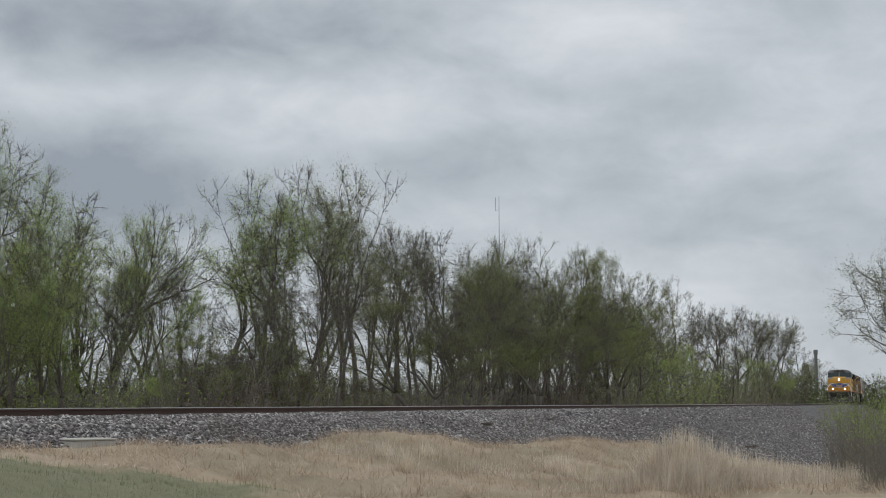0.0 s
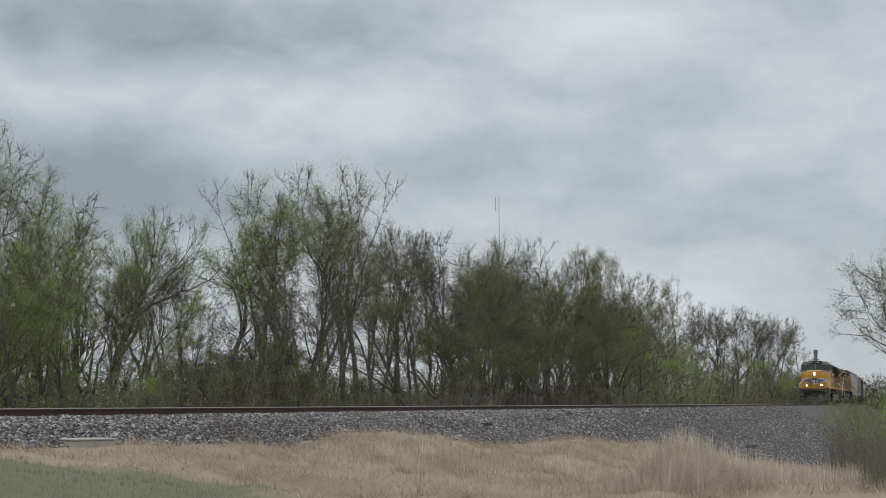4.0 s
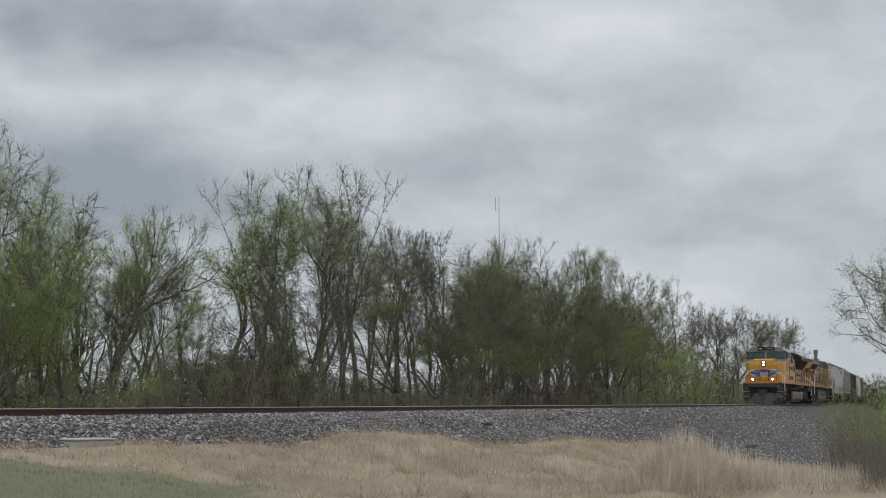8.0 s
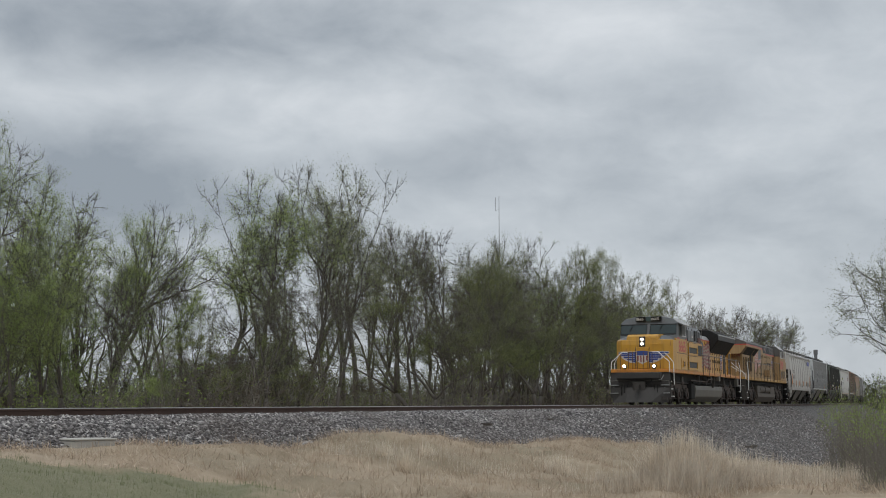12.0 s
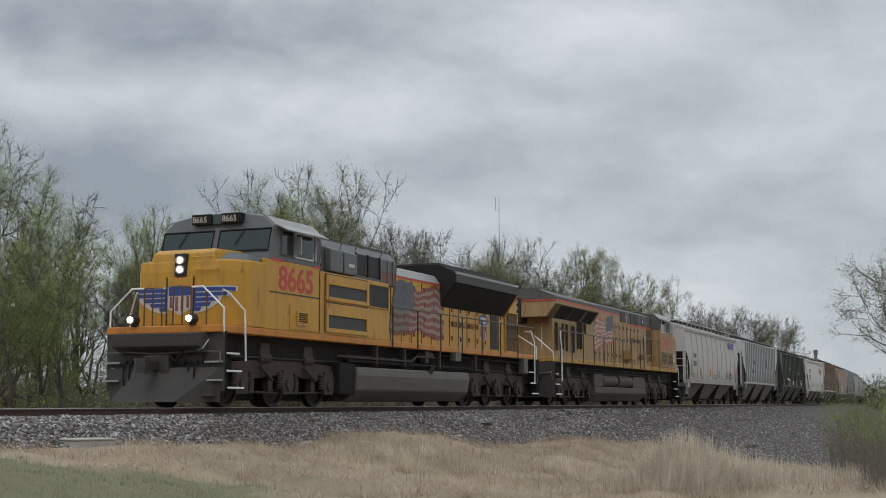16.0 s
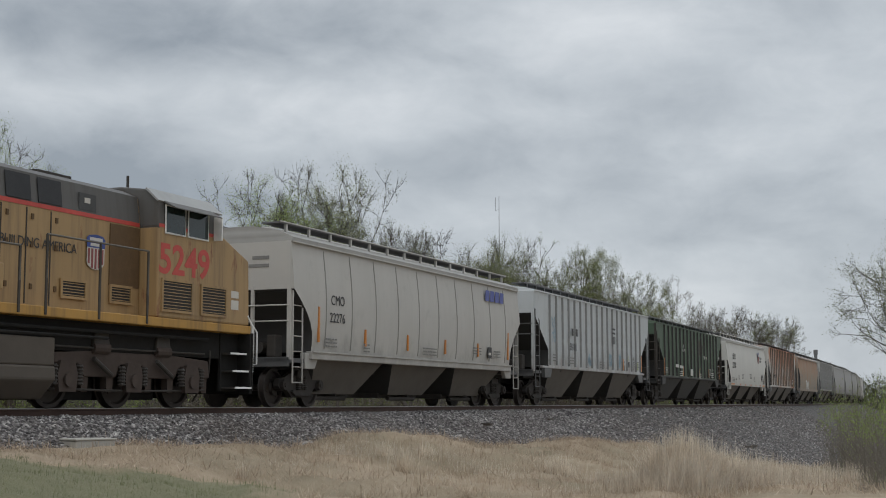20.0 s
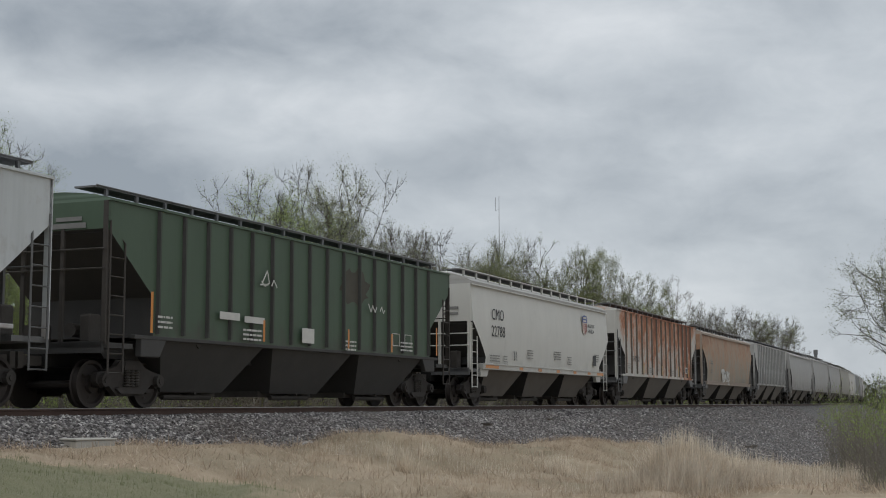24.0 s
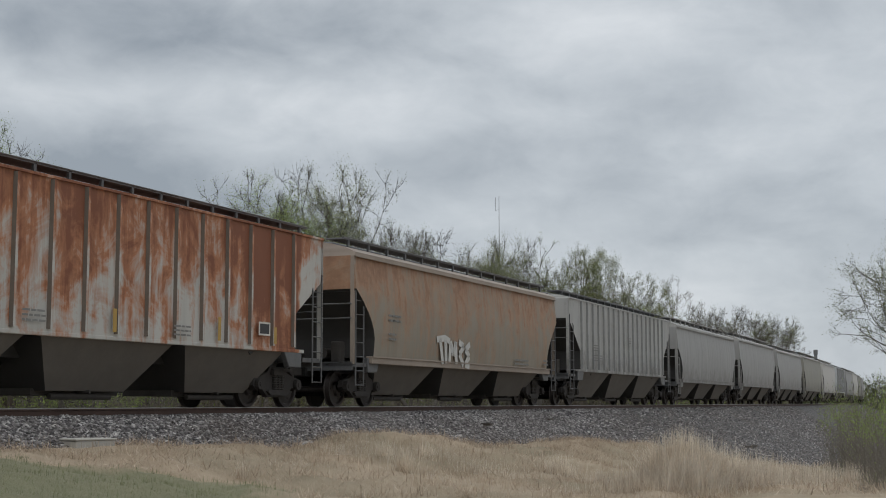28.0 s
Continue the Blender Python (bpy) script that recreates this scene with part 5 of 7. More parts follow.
for k in range(4):
    x = 58.3 + 0.43 * k + o
    part("painted_emblem", Form().prism([(x, 3.32), (x + 0.34, 3.32), (x + 0.38, 3.66), (x + 0.04, 3.66)], "l", 1.585, 1.592), M_GRAF_BLUE, w, "plain blue painted slab")

w, o = place_wagon(1, "pale blue-grey ribbed hopper wagon with dirty lower side", M_PALE, True, eave=4.02, sill=1.40, end_h=3.25, end_in=1.6, knee=2.0, fittings=M_BRACKET, rib=M_RIB_PALE)
part("reporting_mark", Form().box(67.55 + o, 67.78 + o, 1.578, 1.582, 2.62, 2.90).box(68.1 + o, 68.33 + o, 1.578, 1.582, 2.62, 2.90), M_INK, w)
lettering("lettering", "80 001", M_INK, w, 67.35 + o, 1.578, 2.06, 0.42, 0.75)
for i in range(2):
    part("dark_emblem", Form().box(73.4 + o, 73.85 + o, 1.578, 1.582, 3.12 - i * 0.17, 3.2 - i * 0.17), M_INK, w)
for i in range(4):
    part("dark_emblem", Form().box(73.43 + o + i * 0.11, 73.49 + o + i * 0.11, 1.578, 1.582, 2.55, 2.85), M_INK, w)
for s, h, wd in ((65.2, 1.85, 0.5), (67.0, 1.8, 0.8), (71.4, 1.75, 0.7), (76.9, 1.9, 0.9)):
    bars(w, s + o, h, wd, 0.3, 3, M_FAINT, 1.578)

M_SCRAWL_BLUE = plain("faded_blue_spray", (0.30, 0.39, 0.45), 0.7, 0, 0.2, 3)
M_SCRAWL_LIME = plain("lime_spray", (0.36, 0.42, 0.14), 0.7, 0, 0.2, 3)
M_SCRAWL_RED = plain("dull_red_spray", (0.26, 0.11, 0.09), 0.7, 0, 0.2, 3)
rng_s = random.Random(21)


def scribble(w, s, h, wide, tall, mat, n, width, lat=1.503):
    """A tangle of sprayed strokes."""
    lines = []
    for _ in range(n):
        line = [(s + rng_s.uniform(0, wide), h + rng_s.uniform(0, tall))]
        for _k in range(4):
            a, b = line[-1]
            line.append((min(s + wide, max(s, a + rng_s.uniform(-0.4, 0.45) * wide)), min(h + tall, max(h, b + rng_s.uniform(-0.6, 0.6) * tall))))
        lines.append(line)
    return strokes("spray_scrawl", w, lines, lat, width, mat, "small tangled spray-painted scrawl")


scribble(w, 75.15 + o, 1.50, 0.50, 0.60, M_INK, 3, 0.045)
scribble(w, 73.6 + o, 1.46, 0.62, 0.30, M_GRAF, 4, 0.035)
scribble(w, 72.1 + o, 1.46, 1.2, 0.26, M_GRAF, 5, 0.03)
scribble(w, 76.75 + o, 1.55, 0.5, 0.55, M_FAINT, 4, 0.03)
scribble(w, 77.5 + o, 1.50, 0.45, 0.40, M_SCRAWL_LIME, 3, 0.04)
scribble(w, 75.95 + o, 1.95, 0.5, 0.18, M_SCRAWL_LIME, 2, 0.05)
scribble(w, 75.2 + o, 1.46, 0.5, 0.16, M_SCRAWL_RED, 2, 0.04)
scribble(w, 65.2 + o, 2.3, 0.55, 0.9, M_SCRAWL_BLUE, 5, 0.06)
for s, h0, h1 in ((73.0, 1.60, 2.05), (74.45, 1.62, 2.12), (70.0, 1.58, 1.95)):
    scribble(w, s + o, h0, 0.5, h1 - h0, M_SCRAWL_BLUE, 5, 0.14)
for s, h1 in ((75.07, 1.95), (78.2, 2.2)):
    part("orange_marker", Form().box(s + o, s + 0.09 + o, 1.578, 1.582, 1.48, h1), M_ORANGE, w)
part("placard", Form().box(76.05 + o, 76.45 + o, 1.503, 1.508, 1.60, 1.90), M_DECAL_WHITE, w)
part("placard", Form().box(76.08 + o, 76.42 + o, 1.508, 1.511, 1.63, 1.87), M_INK, w, "small black card with a pale rim")

w, o = place_wagon(2, "dark green ribbed hopper wagon with white chalk marks", M_GREEN, True, ribs=16, rib=M_GREEN_RIB, eave=3.88, sill=1.38, end_h=3.35, end_in=1.5, knee=2.15, bay=M_BAY_SHADE_DARK, trim=M_GREEN, dark=True, rib_edge=M_BAY_SHADE_DARK)
strokes("chalk_scrawl", w, [[(87.1 + o, 2.78), (87.3 + o, 3.05), (87.4 + o, 2.78), (87.2 + o, 2.7), (87.05 + o, 2.8)], [(87.5 + o, 2.72), (87.6 + o, 2.86), (87.75 + o, 2.7)], [(87.0 + o, 2.72), (87.35 + o, 2.74)]], 1.578, 0.035, M_GRAF, "white chalk scrawl")
strokes("chalk_scrawl", w, [[(92.5 + o, 2.65), (92.65 + o, 2.45), (92.75 + o, 2.62), (92.9 + o, 2.45), (93.0 + o, 2.6)], [(93.2 + o, 2.5), (93.3 + o, 2.62), (93.4 + o, 2.45), (93.5 + o, 2.55)]], 1.578, 0.035, M_GRAF, "white chalk scrawl")
part("white_patch", Form().box(85.35 + o, 86.15 + o, 1.577, 1.581, 1.86, 2.02), M_GRAF, w)
part("white_patch", Form().box(86.35 + o, 87.2 + o, 1.577, 1.581, 1.84, 1.98), M_GRAF, w)
for s in (94.0, 94.78):
    part("placard", Form().tube([(s + o, 1.578, 1.63), (s + 0.42 + o, 1.578, 1.63), (s + 0.42 + o, 1.578, 1.95), (s + o, 1.578, 1.95), (s + o, 1.578, 1.63)], 0.014, 4), M_GRAF, w, "white outlined card frame")
part("white_patch", Form().box(88.95 + o, 89.55 + o, 1.577, 1.581, 1.5, 1.85), M_GRAF, w)
part("dark_stain", Form().prism([(91.87 + o + (0.78 + 0.16 * math.sin(k * 2.1)) * math.cos(k * 0.2618), 3.03 + (0.45 + 0.1 * math.sin(k * 1.7)) * math.sin(k * 0.2618)) for k in range(24)], "l", 1.5015, 1.505), plain("rust_brown_stain", (0.062, 0.056, 0.042), 0.8, 0, 0.4, 3), w)
for s in (82.85, 87.15, 91.33, 93.9, 96.96):
    part("orange_marker", Form().box(s + o, s + 0.08 + o, 1.578, 1.582, 1.45, 2.25 if s < 83 or s > 96 else 1.93), M_ORANGE, w)
for s, h, wd in ((83.1, 1.8, 0.5), (86.3, 1.7, 0.8), (91.2, 1.65, 0.6), (94.5, 1.75, 0.8)):
    bars(w, s + o, h, wd, 0.3, 3, M_GRAF, 1.578)
part("end_stencil", Form().box(81.53 + o, 81.54 + o, 0.3, 0.9, 3.52, 3.6).box(81.53 + o, 81.54 + o, 0.1, 1.0, 3.38, 3.48), M_FAINT, w)

w, o = place_wagon(3, "clean pale grey covered hopper wagon with black numbers", M_CMO_NEW, False, eave=3.79, sill=1.32, end_h=2.62, end_in=1.2, knee=1.55)
lettering("lettering", "CMO", M_INK, w, 101.5 + o, 1.60, 2.76, 0.50, 1.0)
lettering("lettering", "22788", M_INK, w, 101.46 + o, 1.60, 2.22, 0.50, 1.04)
shield(w, 111.6 + o, 3.41, 1.22, 1.60)
lettering("lettering", "BUILDING", M_STENCIL, w, 112.38 + o, 1.60, 3.04, 0.20, 0.95)
lettering("lettering", "AMERICA", M_STENCIL, w, 112.38 + o, 1.60, 2.83, 0.20, 0.95)
for s, wd in ((100.95, 1.2), (104.2, 0.35), (106.2, 0.35), (108.3, 0.35), (110.4, 0.35), (112.3, 0.35), (113.6, 0.9)):
    part("orange_marker", Form().box(s + o, s + wd + o, 1.585, 1.592, 1.19, 1.285), M_ORANGE, w)
for s, h, wd in ((101.3, 1.62, 0.9), (102.6, 1.62, 0.35), (105.0, 1.9, 0.6), (108.0, 1.95, 0.8), (109.6, 1.8, 0.5), (113.2, 2.0, 0.6)):
    bars(w, s + o, h, wd, 0.34, 4, M_FAINT, 1.60)
for s in (103.6, 103.85):
    part("stencil_text", Form().box(s + o, s + 0.05 + o, 1.60, 1.604, 1.5, 1.8), M_INK, w)
part("placard", Form().box(113.05 + o, 113.4 + o, 1.60, 1.606, 1.55, 1.95), M_INK, w, "small black card")
part("end_stencil", Form().box(99.85 + o, 99.86 + o, 0.7, 1.1, 3.0, 3.08).box(99.85 + o, 99.86 + o, 0.6, 1.1, 2.82, 2.9), M_FAINT, w)

w, o = place_wagon(4, "ribbed white hopper wagon streaked with orange rust", M_RUSTED, True, ribs=15, eave=4.04, sill=1.32, end_h=3.05, end_in=1.35, knee=2.15, trim=M_RUSTED, fittings=M_BRACKET, rib_edge=M_RIB_EDGE)
lettering("lettering", "10 09 83", M_INK, w, 119.35 + o, 1.578, 1.91, 0.36, 0.98)
part("placard", Form().box(130.28 + o, 130.78 + o, 1.578, 1.583, 1.59, 1.89), M_DECAL_WHITE, w)
part("placard", Form().box(130.33 + o, 130.73 + o, 1.583, 1.586, 1.63, 1.85), M_INK, w, "small dark card with a white rim")
for s, h0, h1 in ((121.35, 1.42, 1.85), (125.01, 1.41, 1.85), (128.62, 1.40, 1.90), (130.96, 1.42, 1.80)):
    part("yellow_marker", Form().box(s + o, s + 0.11 + o, 1.578, 1.582, h0, h1), M_MARKER, w)
for s, h, wd in ((118.6, 1.8, 0.4), (122.5, 1.7, 0.6), (127.0, 1.65, 0.6)):
    bars(w, s + o, h, wd, 0.26, 3, M_FAINT, 1.578)
part("end_stencil", Form().box(116.98 + o, 116.99 + o, 0.45, 0.95, 3.58, 3.66).box(116.98 + o, 116.99 + o, 0.4, 0.95, 3.38, 3.46), M_FAINT, w)

w, o = place_wagon(5, "rust-faded tan hopper wagon with white spray-painted scrawl", M_TAN, False, eave=3.86, sill=1.28, end_h=3.0, end_in=1.1, knee=1.8, curved=True, trim=M_BEIGE, fittings=M_BRACKET)
strokes("spray_scrawl", w, [[(140.3 + o, 1.92), (140.9 + o, 1.98), (141.3 + o, 1.90)], [(140.55 + o, 1.95), (140.75 + o, 1.22)], [(140.95 + o, 1.92), (141.0 + o, 1.25)], [(141.25 + o, 1.3), (141.35 + o, 1.9), (141.55 + o, 1.5), (141.75 + o, 1.9), (141.8 + o, 1.25)], [(142.0 + o, 1.9), (142.4 + o, 1.8), (142.05 + o, 1.55), (142.35 + o, 1.22)], [(142.9 + o, 1.88), (142.55 + o, 1.7), (142.85 + o, 1.5), (142.5 + o, 1.25), (142.85 + o, 1.2)]], 1.605, 0.19, M_GRAF, "thick white spray-painted scrawl")
for s, h, wd in ((137.0, 2.45, 0.8), (137.0, 1.95, 0.5), (147.0, 1.55, 1.4), (150.0, 1.6, 0.5)):
    bars(w, s + o, h, wd, 0.26, 2, M_FAINT, 1.60)

w, o = place_wagon(6, "pale grey ribbed hopper wagon with worn paint", M_WORN, True, eave=4.05, sill=1.36, end_h=3.3, end_in=1.5, knee=2.1, fittings=M_BRACKET)
for s, h, wd in ((156.5, 2.4, 0.8), (156.5, 2.0, 1.2), (162.0, 2.9, 0.5), (166.5, 1.7, 0.8)):
    bars(w, s + o, h, wd, 0.3, 3, M_FAINT, 1.578)
REST = ((M_DULL, False), (M_DULL, False), (M_DULL, False), (M_OLIVE, False), (M_CMO, False), (M_PALE, True), (M_DULL, False), (M_CMO, False), (M_OLIVE, False), (M_DULL, False), (M_CMO, False))
for k, (m, rb) in enumerate(REST):
    w, o = place_wagon(7 + k, "grey covered hopper wagon with smooth sides" if not rb else "pale grey ribbed hopper wagon with worn paint", m, rb, eave=4.0 if k % 2 else 3.92, curved=not rb and k % 2 == 0, end_h=2.8 if not rb else 3.25, end_in=1.0 if not rb else 1.5, knee=1.7 if not rb else 2.1, far=True)
# ---------------------------------------------------------------- locomotives
ME_WHEEL_BIG = wheel_mesh(0.52)
ME_AXLEBOX = Form().prism([(-0.24, 0.30), (0.24, 0.30), (0.28, 0.62), (0.2, 0.86), (-0.2, 0.86), (-0.28, 0.62)], "l", 1.13, 1.24).drum(0, 1.24, 1.29, 0.52, 0.13, 14).mesh("axle_box")
ME_COIL = coil_form(0.42, 0.80, 0.085, 6).mesh("coil_spring", True)


def bogie_six(parent, s, spacing, style):
    """Three-axle locomotive bogie; s of its middle axle in the parent's space."""
    g = spacing
    b = at(part("bogie", Form().box(-g - 0.7, g + 0.7, -0.9, 0.9, 0.75, 1.0).box(-g + 0.35, -0.5, -0.62, 0.62, 0.16, 0.8).box(0.35, g - 0.5, -0.62, 0.62, 0.16, 0.8).box(-g - 0.75, -g - 0.55, -0.7, 0.7, 0.3, 0.8).box(g + 0.35, g + 0.75, -0.62, 0.62, 0.2, 0.8), M_BLACK, parent, "three-axle bogie caked in brown road dirt"), s)
    for sd in (1, -1):
        if style:
            ring = [(-g - 0.75, 0.62), (-g - 0.7, 0.98), (-g + 0.6, 1.06), (g - 0.6, 1.06), (g + 0.7, 0.98), (g + 0.75, 0.62), (g + 0.45, 0.60), (g + 0.35, 0.82), (g - 0.35, 0.82), (g - 0.55, 0.58), (0.5, 0.58), (0.35, 0.82), (-0.35, 0.82), (-0.5, 0.58), (-g + 0.55, 0.58), (-g + 0.35, 0.82), (-g - 0.35, 0.82), (-g - 0.45, 0.60)]
        else:
            ring = [(-g - 0.7, 0.72), (-g - 0.6, 1.0), (-0.9, 1.08), (0.9, 1.08), (g + 0.6, 1.0), (g + 0.7, 0.72), (g + 0.3, 0.66), (g - 0.6, 0.64), (0.4, 0.72), (-0.4, 0.72), (-g + 0.6, 0.64), (-g - 0.3, 0.66)]
        part("side_frame", Form().prism(ring, "l", sd * 1.04, sd * 1.17), M_TRUCK, b, bevel=0.025)
    for k in (-g, 0.0, g):
        SPIN.append((part("wheelset", ME_WHEEL_BIG, M_WHEEL, b), (k, 0.0, 0.52), 0.52))
        at(part("axle_box", ME_AXLEBOX, M_TRUCK, b), k)
        for q in (-0.36, 0.36):
            at(part("coil_spring", ME_COIL, M_DARK, b), k + q, -1.2)
    for k in (-g - 0.62, -g + 0.62, -0.62, 0.62, g - 0.62, g + 0.62):
        part("brake_shoe", Form().prism([(k - 0.09, 0.30), (k + 0.09, 0.30), (k + 0.11, 0.62), (k + 0.03, 0.74), (k - 0.05, 0.74), (k - 0.11, 0.62)], "l", 0.98, 1.12), M_TRUCK, b)
    part("brake_rod", Form().tube([(-g - 0.6, 1.13, 0.36), (-0.7, 1.14, 0.33), (0.7, 1.14, 0.33), (g + 0.6, 1.13, 0.36)], 0.022, 5), M_DARK, b)
    part("motor_cable", Form().tube([(-g + 0.5, 1.0, 1.25), (-g + 0.7, 1.08, 0.95), (-g + 0.95, 0.9, 0.7)], 0.035, 6).tube([(0.6, 1.0, 1.25), (0.85, 1.08, 0.95), (1.0, 0.9, 0.7)], 0.035, 6), M_BLACK, b)
    for k in (-g * 0.5, g * 0.5):
        part("sand_box", Form().prism([(k - 0.26, 1.13), (k + 0.26, 1.13), (k + 0.18, 1.45), (k - 0.2, 1.45)], "l", 1.0, 1.22), M_DARK, b, bevel=0.02)
        part("damper", Form().tube([(k - 0.3, 1.26, 0.92), (k + 0.25, 1.26, 0.62)], 0.045, 8), M_DARK, b)
        part("brake_cylinder", Form().barrel(k - 0.24, k + 0.24, 1.14, 1.12, 0.12, 12), M_TRUCK, b)
    part("sand_pipe", Form().tube([(-g - 0.72, 1.2, 1.2), (-g - 0.75, 1.15, 0.7), (-g - 0.6, 0.85, 0.12)], 0.022, 5), M_DARK, b)
    part("sand_pipe", Form().tube([(g + 0.72, 1.2, 1.2), (g + 0.75, 1.15, 0.7), (g + 0.6, 0.85, 0.12)], 0.022, 5), M_DARK, b)
    part("air_pipe", Form().tube([(-g - 0.5, 1.2, 1.12), (g + 0.5, 1.2, 1.12)], 0.02, 5), M_DARK, b)
    return b


def flag(parent, s0, s1, top, low, lat, mirrored=False, hoist=None, slant=0.42, dull=True):
    """A rippling striped flag decal, faded and ragged; its hoist side has the fold's shade printed in dull tones."""
    q = (lambda pts: [(s0 + s1 - x, z) for x, z in pts]) if mirrored else (lambda pts: pts)
    n, amp = 26, 0.13
    h_top, h_low = hoist or (top, low)
    white, red = (M_FLAG_WHITE, M_DECAL_RED) if dull else (M_FLAG_PALE, M_FLAG_PINK)

    def line(k, i0=0, i1=n):
        """The edge k of the way down, between two columns."""
        out = []
        for i in range(i0, i1 + 1):
            u = i / n
            out.append((s0 - slant * k * (1 - u) ** 2 + (s1 - s0) * u + 0.22 * k * u, h_top + (top - h_top) * u - (h_top - h_low + (top - low - h_top + h_low) * u) * k + amp * (1 - 1.7 * k) * math.sin(u * 9.5) * (0.6 + 0.5 * u) + 0.035 * math.sin(u * 23.0 + k * 3)))
        return out

    def band(k0, k1, i0, i1):
        return q(line(k0, i0, i1) + line(k1, i0, i1)[::-1])

    f = part("flag_decal", Form().prism(band(0, 1, 0, n), "l", lat, lat + 0.003), white, parent, "faded rippling flag decal with red stripes and dark canton")
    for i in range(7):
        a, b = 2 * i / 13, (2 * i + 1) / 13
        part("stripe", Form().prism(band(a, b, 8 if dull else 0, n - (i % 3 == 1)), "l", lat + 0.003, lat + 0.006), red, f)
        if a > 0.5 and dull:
            part("stripe", Form().prism(band(a, b, 0, 8), "l", lat + 0.006, lat + 0.009), M_FLAG_SHADE_RUST, f)
    # decal's fold: its shade is put into grey with dull red stripes
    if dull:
        part("shaded_fold", Form().prism(band(0.5, 1.0, 0, 8), "l", lat + 0.003, lat + 0.006), M_FLAG_GREY, f)
    part("canton", Form().prism(band(-0.02, 0.545, 0, 10), "l", lat + 0.006, lat + 0.009), M_DECAL_NAVY, f)
    for i in range(4):
        for j in range(5):
            x, z = line(0.06 + 0.13 * i)[1 + 2 * j]
            (x, z), = q([(x, z - 0.02)])
            part("star", Form().box(x - 0.022, x + 0.022, lat + 0.009, lat + 0.011, z - 0.022, z + 0.022), M_FLAG_GREY, f)
    pole = q([(s0 - 0.03, h_top + 0.1), (s0 - slant * 1.15, h_low - (0.1 if dull else 0.8))])
    part("flag_pole", Form().tube([(pole[0][0], lat + 0.002, pole[0][1]), (pole[1][0], lat + 0.002, pole[1][1])], 0.018, 4), M_FLAG_GREY, f)
    return f


def louvre(parent, s0, s1, h0, h1, lat, n, frame_m, slat_m=None, name="louvre_panel"):
    """A recessed vent panel: frame, dark back and slats."""
    p = part(name, Form().box(s0, s1, lat - 0.01, lat + 0.012, h0, h1), M_GRILLE, parent)
    t = 0.05
    part("panel_frame", Form().box(s0 - t, s1 + t, lat, lat + 0.035, h1, h1 + t).box(s0 - t, s1 + t, lat, lat + 0.035, h0 - t, h0).box(s0 - t, s0, lat, lat + 0.035, h0, h1).box(s1, s1 + t, lat, lat + 0.035, h0, h1), frame_m, p)
    me = Form().prism([(lat + 0.002, 0.0), (lat + 0.03, -0.018), (lat + 0.03, -0.012), (lat + 0.002, 0.008)], "s", s0, s1).mesh("slat")
    for i in range(n):
        at(part("slat", me, slat_m or M_DARK, p), 0, 0, h0 + (h1 - h0) * (i + 0.6) / n)
    return p


def fence(parent, s0, s1, lat, low, top, n, post_m, rail_m):
    """Walkway railing: handrail and stanchions."""
    r = part("handrail", Form().tube([(s0, lat, low + 0.5), (s0, lat, top), (s1, lat, top), (s1, lat, low + 0.4)], 0.02, 6), rail_m, parent)
    me = Form().box(-0.025, 0.025, lat - 0.012, lat + 0.012, low - 0.15, top).mesh("stanchion")
    for i in range(n):
        at(part("stanchion", me, post_m, r), s0 + (s1 - s0) * i / (n - 1))
    return r


def steps(parent, s, sd, d):
    """Corner steps with white treads; d is the way to the coupler."""
    p = part("step_well", Form().prism([(s, 0.35), (s, 1.62), (s - d * 0.78, 1.62), (s - d * 0.78, 0.35)], "l", sd * 1.12, sd * 1.18), M_BLACK, parent)
    for k, h in enumerate((0.40, 0.76, 1.14)):
        t = part("step_tread", Form().box(s - d * 0.72, s - d * 0.06, sd * 1.16, sd * (1.52 - 0.06 * k), h, h + 0.035), M_DARK, p)
        part("tread_edge", Form().box(s - d * 0.72, s - d * 0.06, sd * (1.52 - 0.06 * k), sd * (1.54 - 0.06 * k), h, h + 0.04), M_WHITE, t)
    part("step_side", Form().box(s - d * 0.80, s - d * 0.76, sd * 1.12, sd * 1.52, 0.35, 1.62), M_BLACK, p)
    return p


def loco_frame(name, label, length):
    v = tagged(new(name), label, "locomotive", "locomotives of the train")
    half = length / 2

    def p(nm, form, mat, lab="", **kw):
        return at(part(nm, form, mat, v, lab, **kw), -half)
    return v, half, p


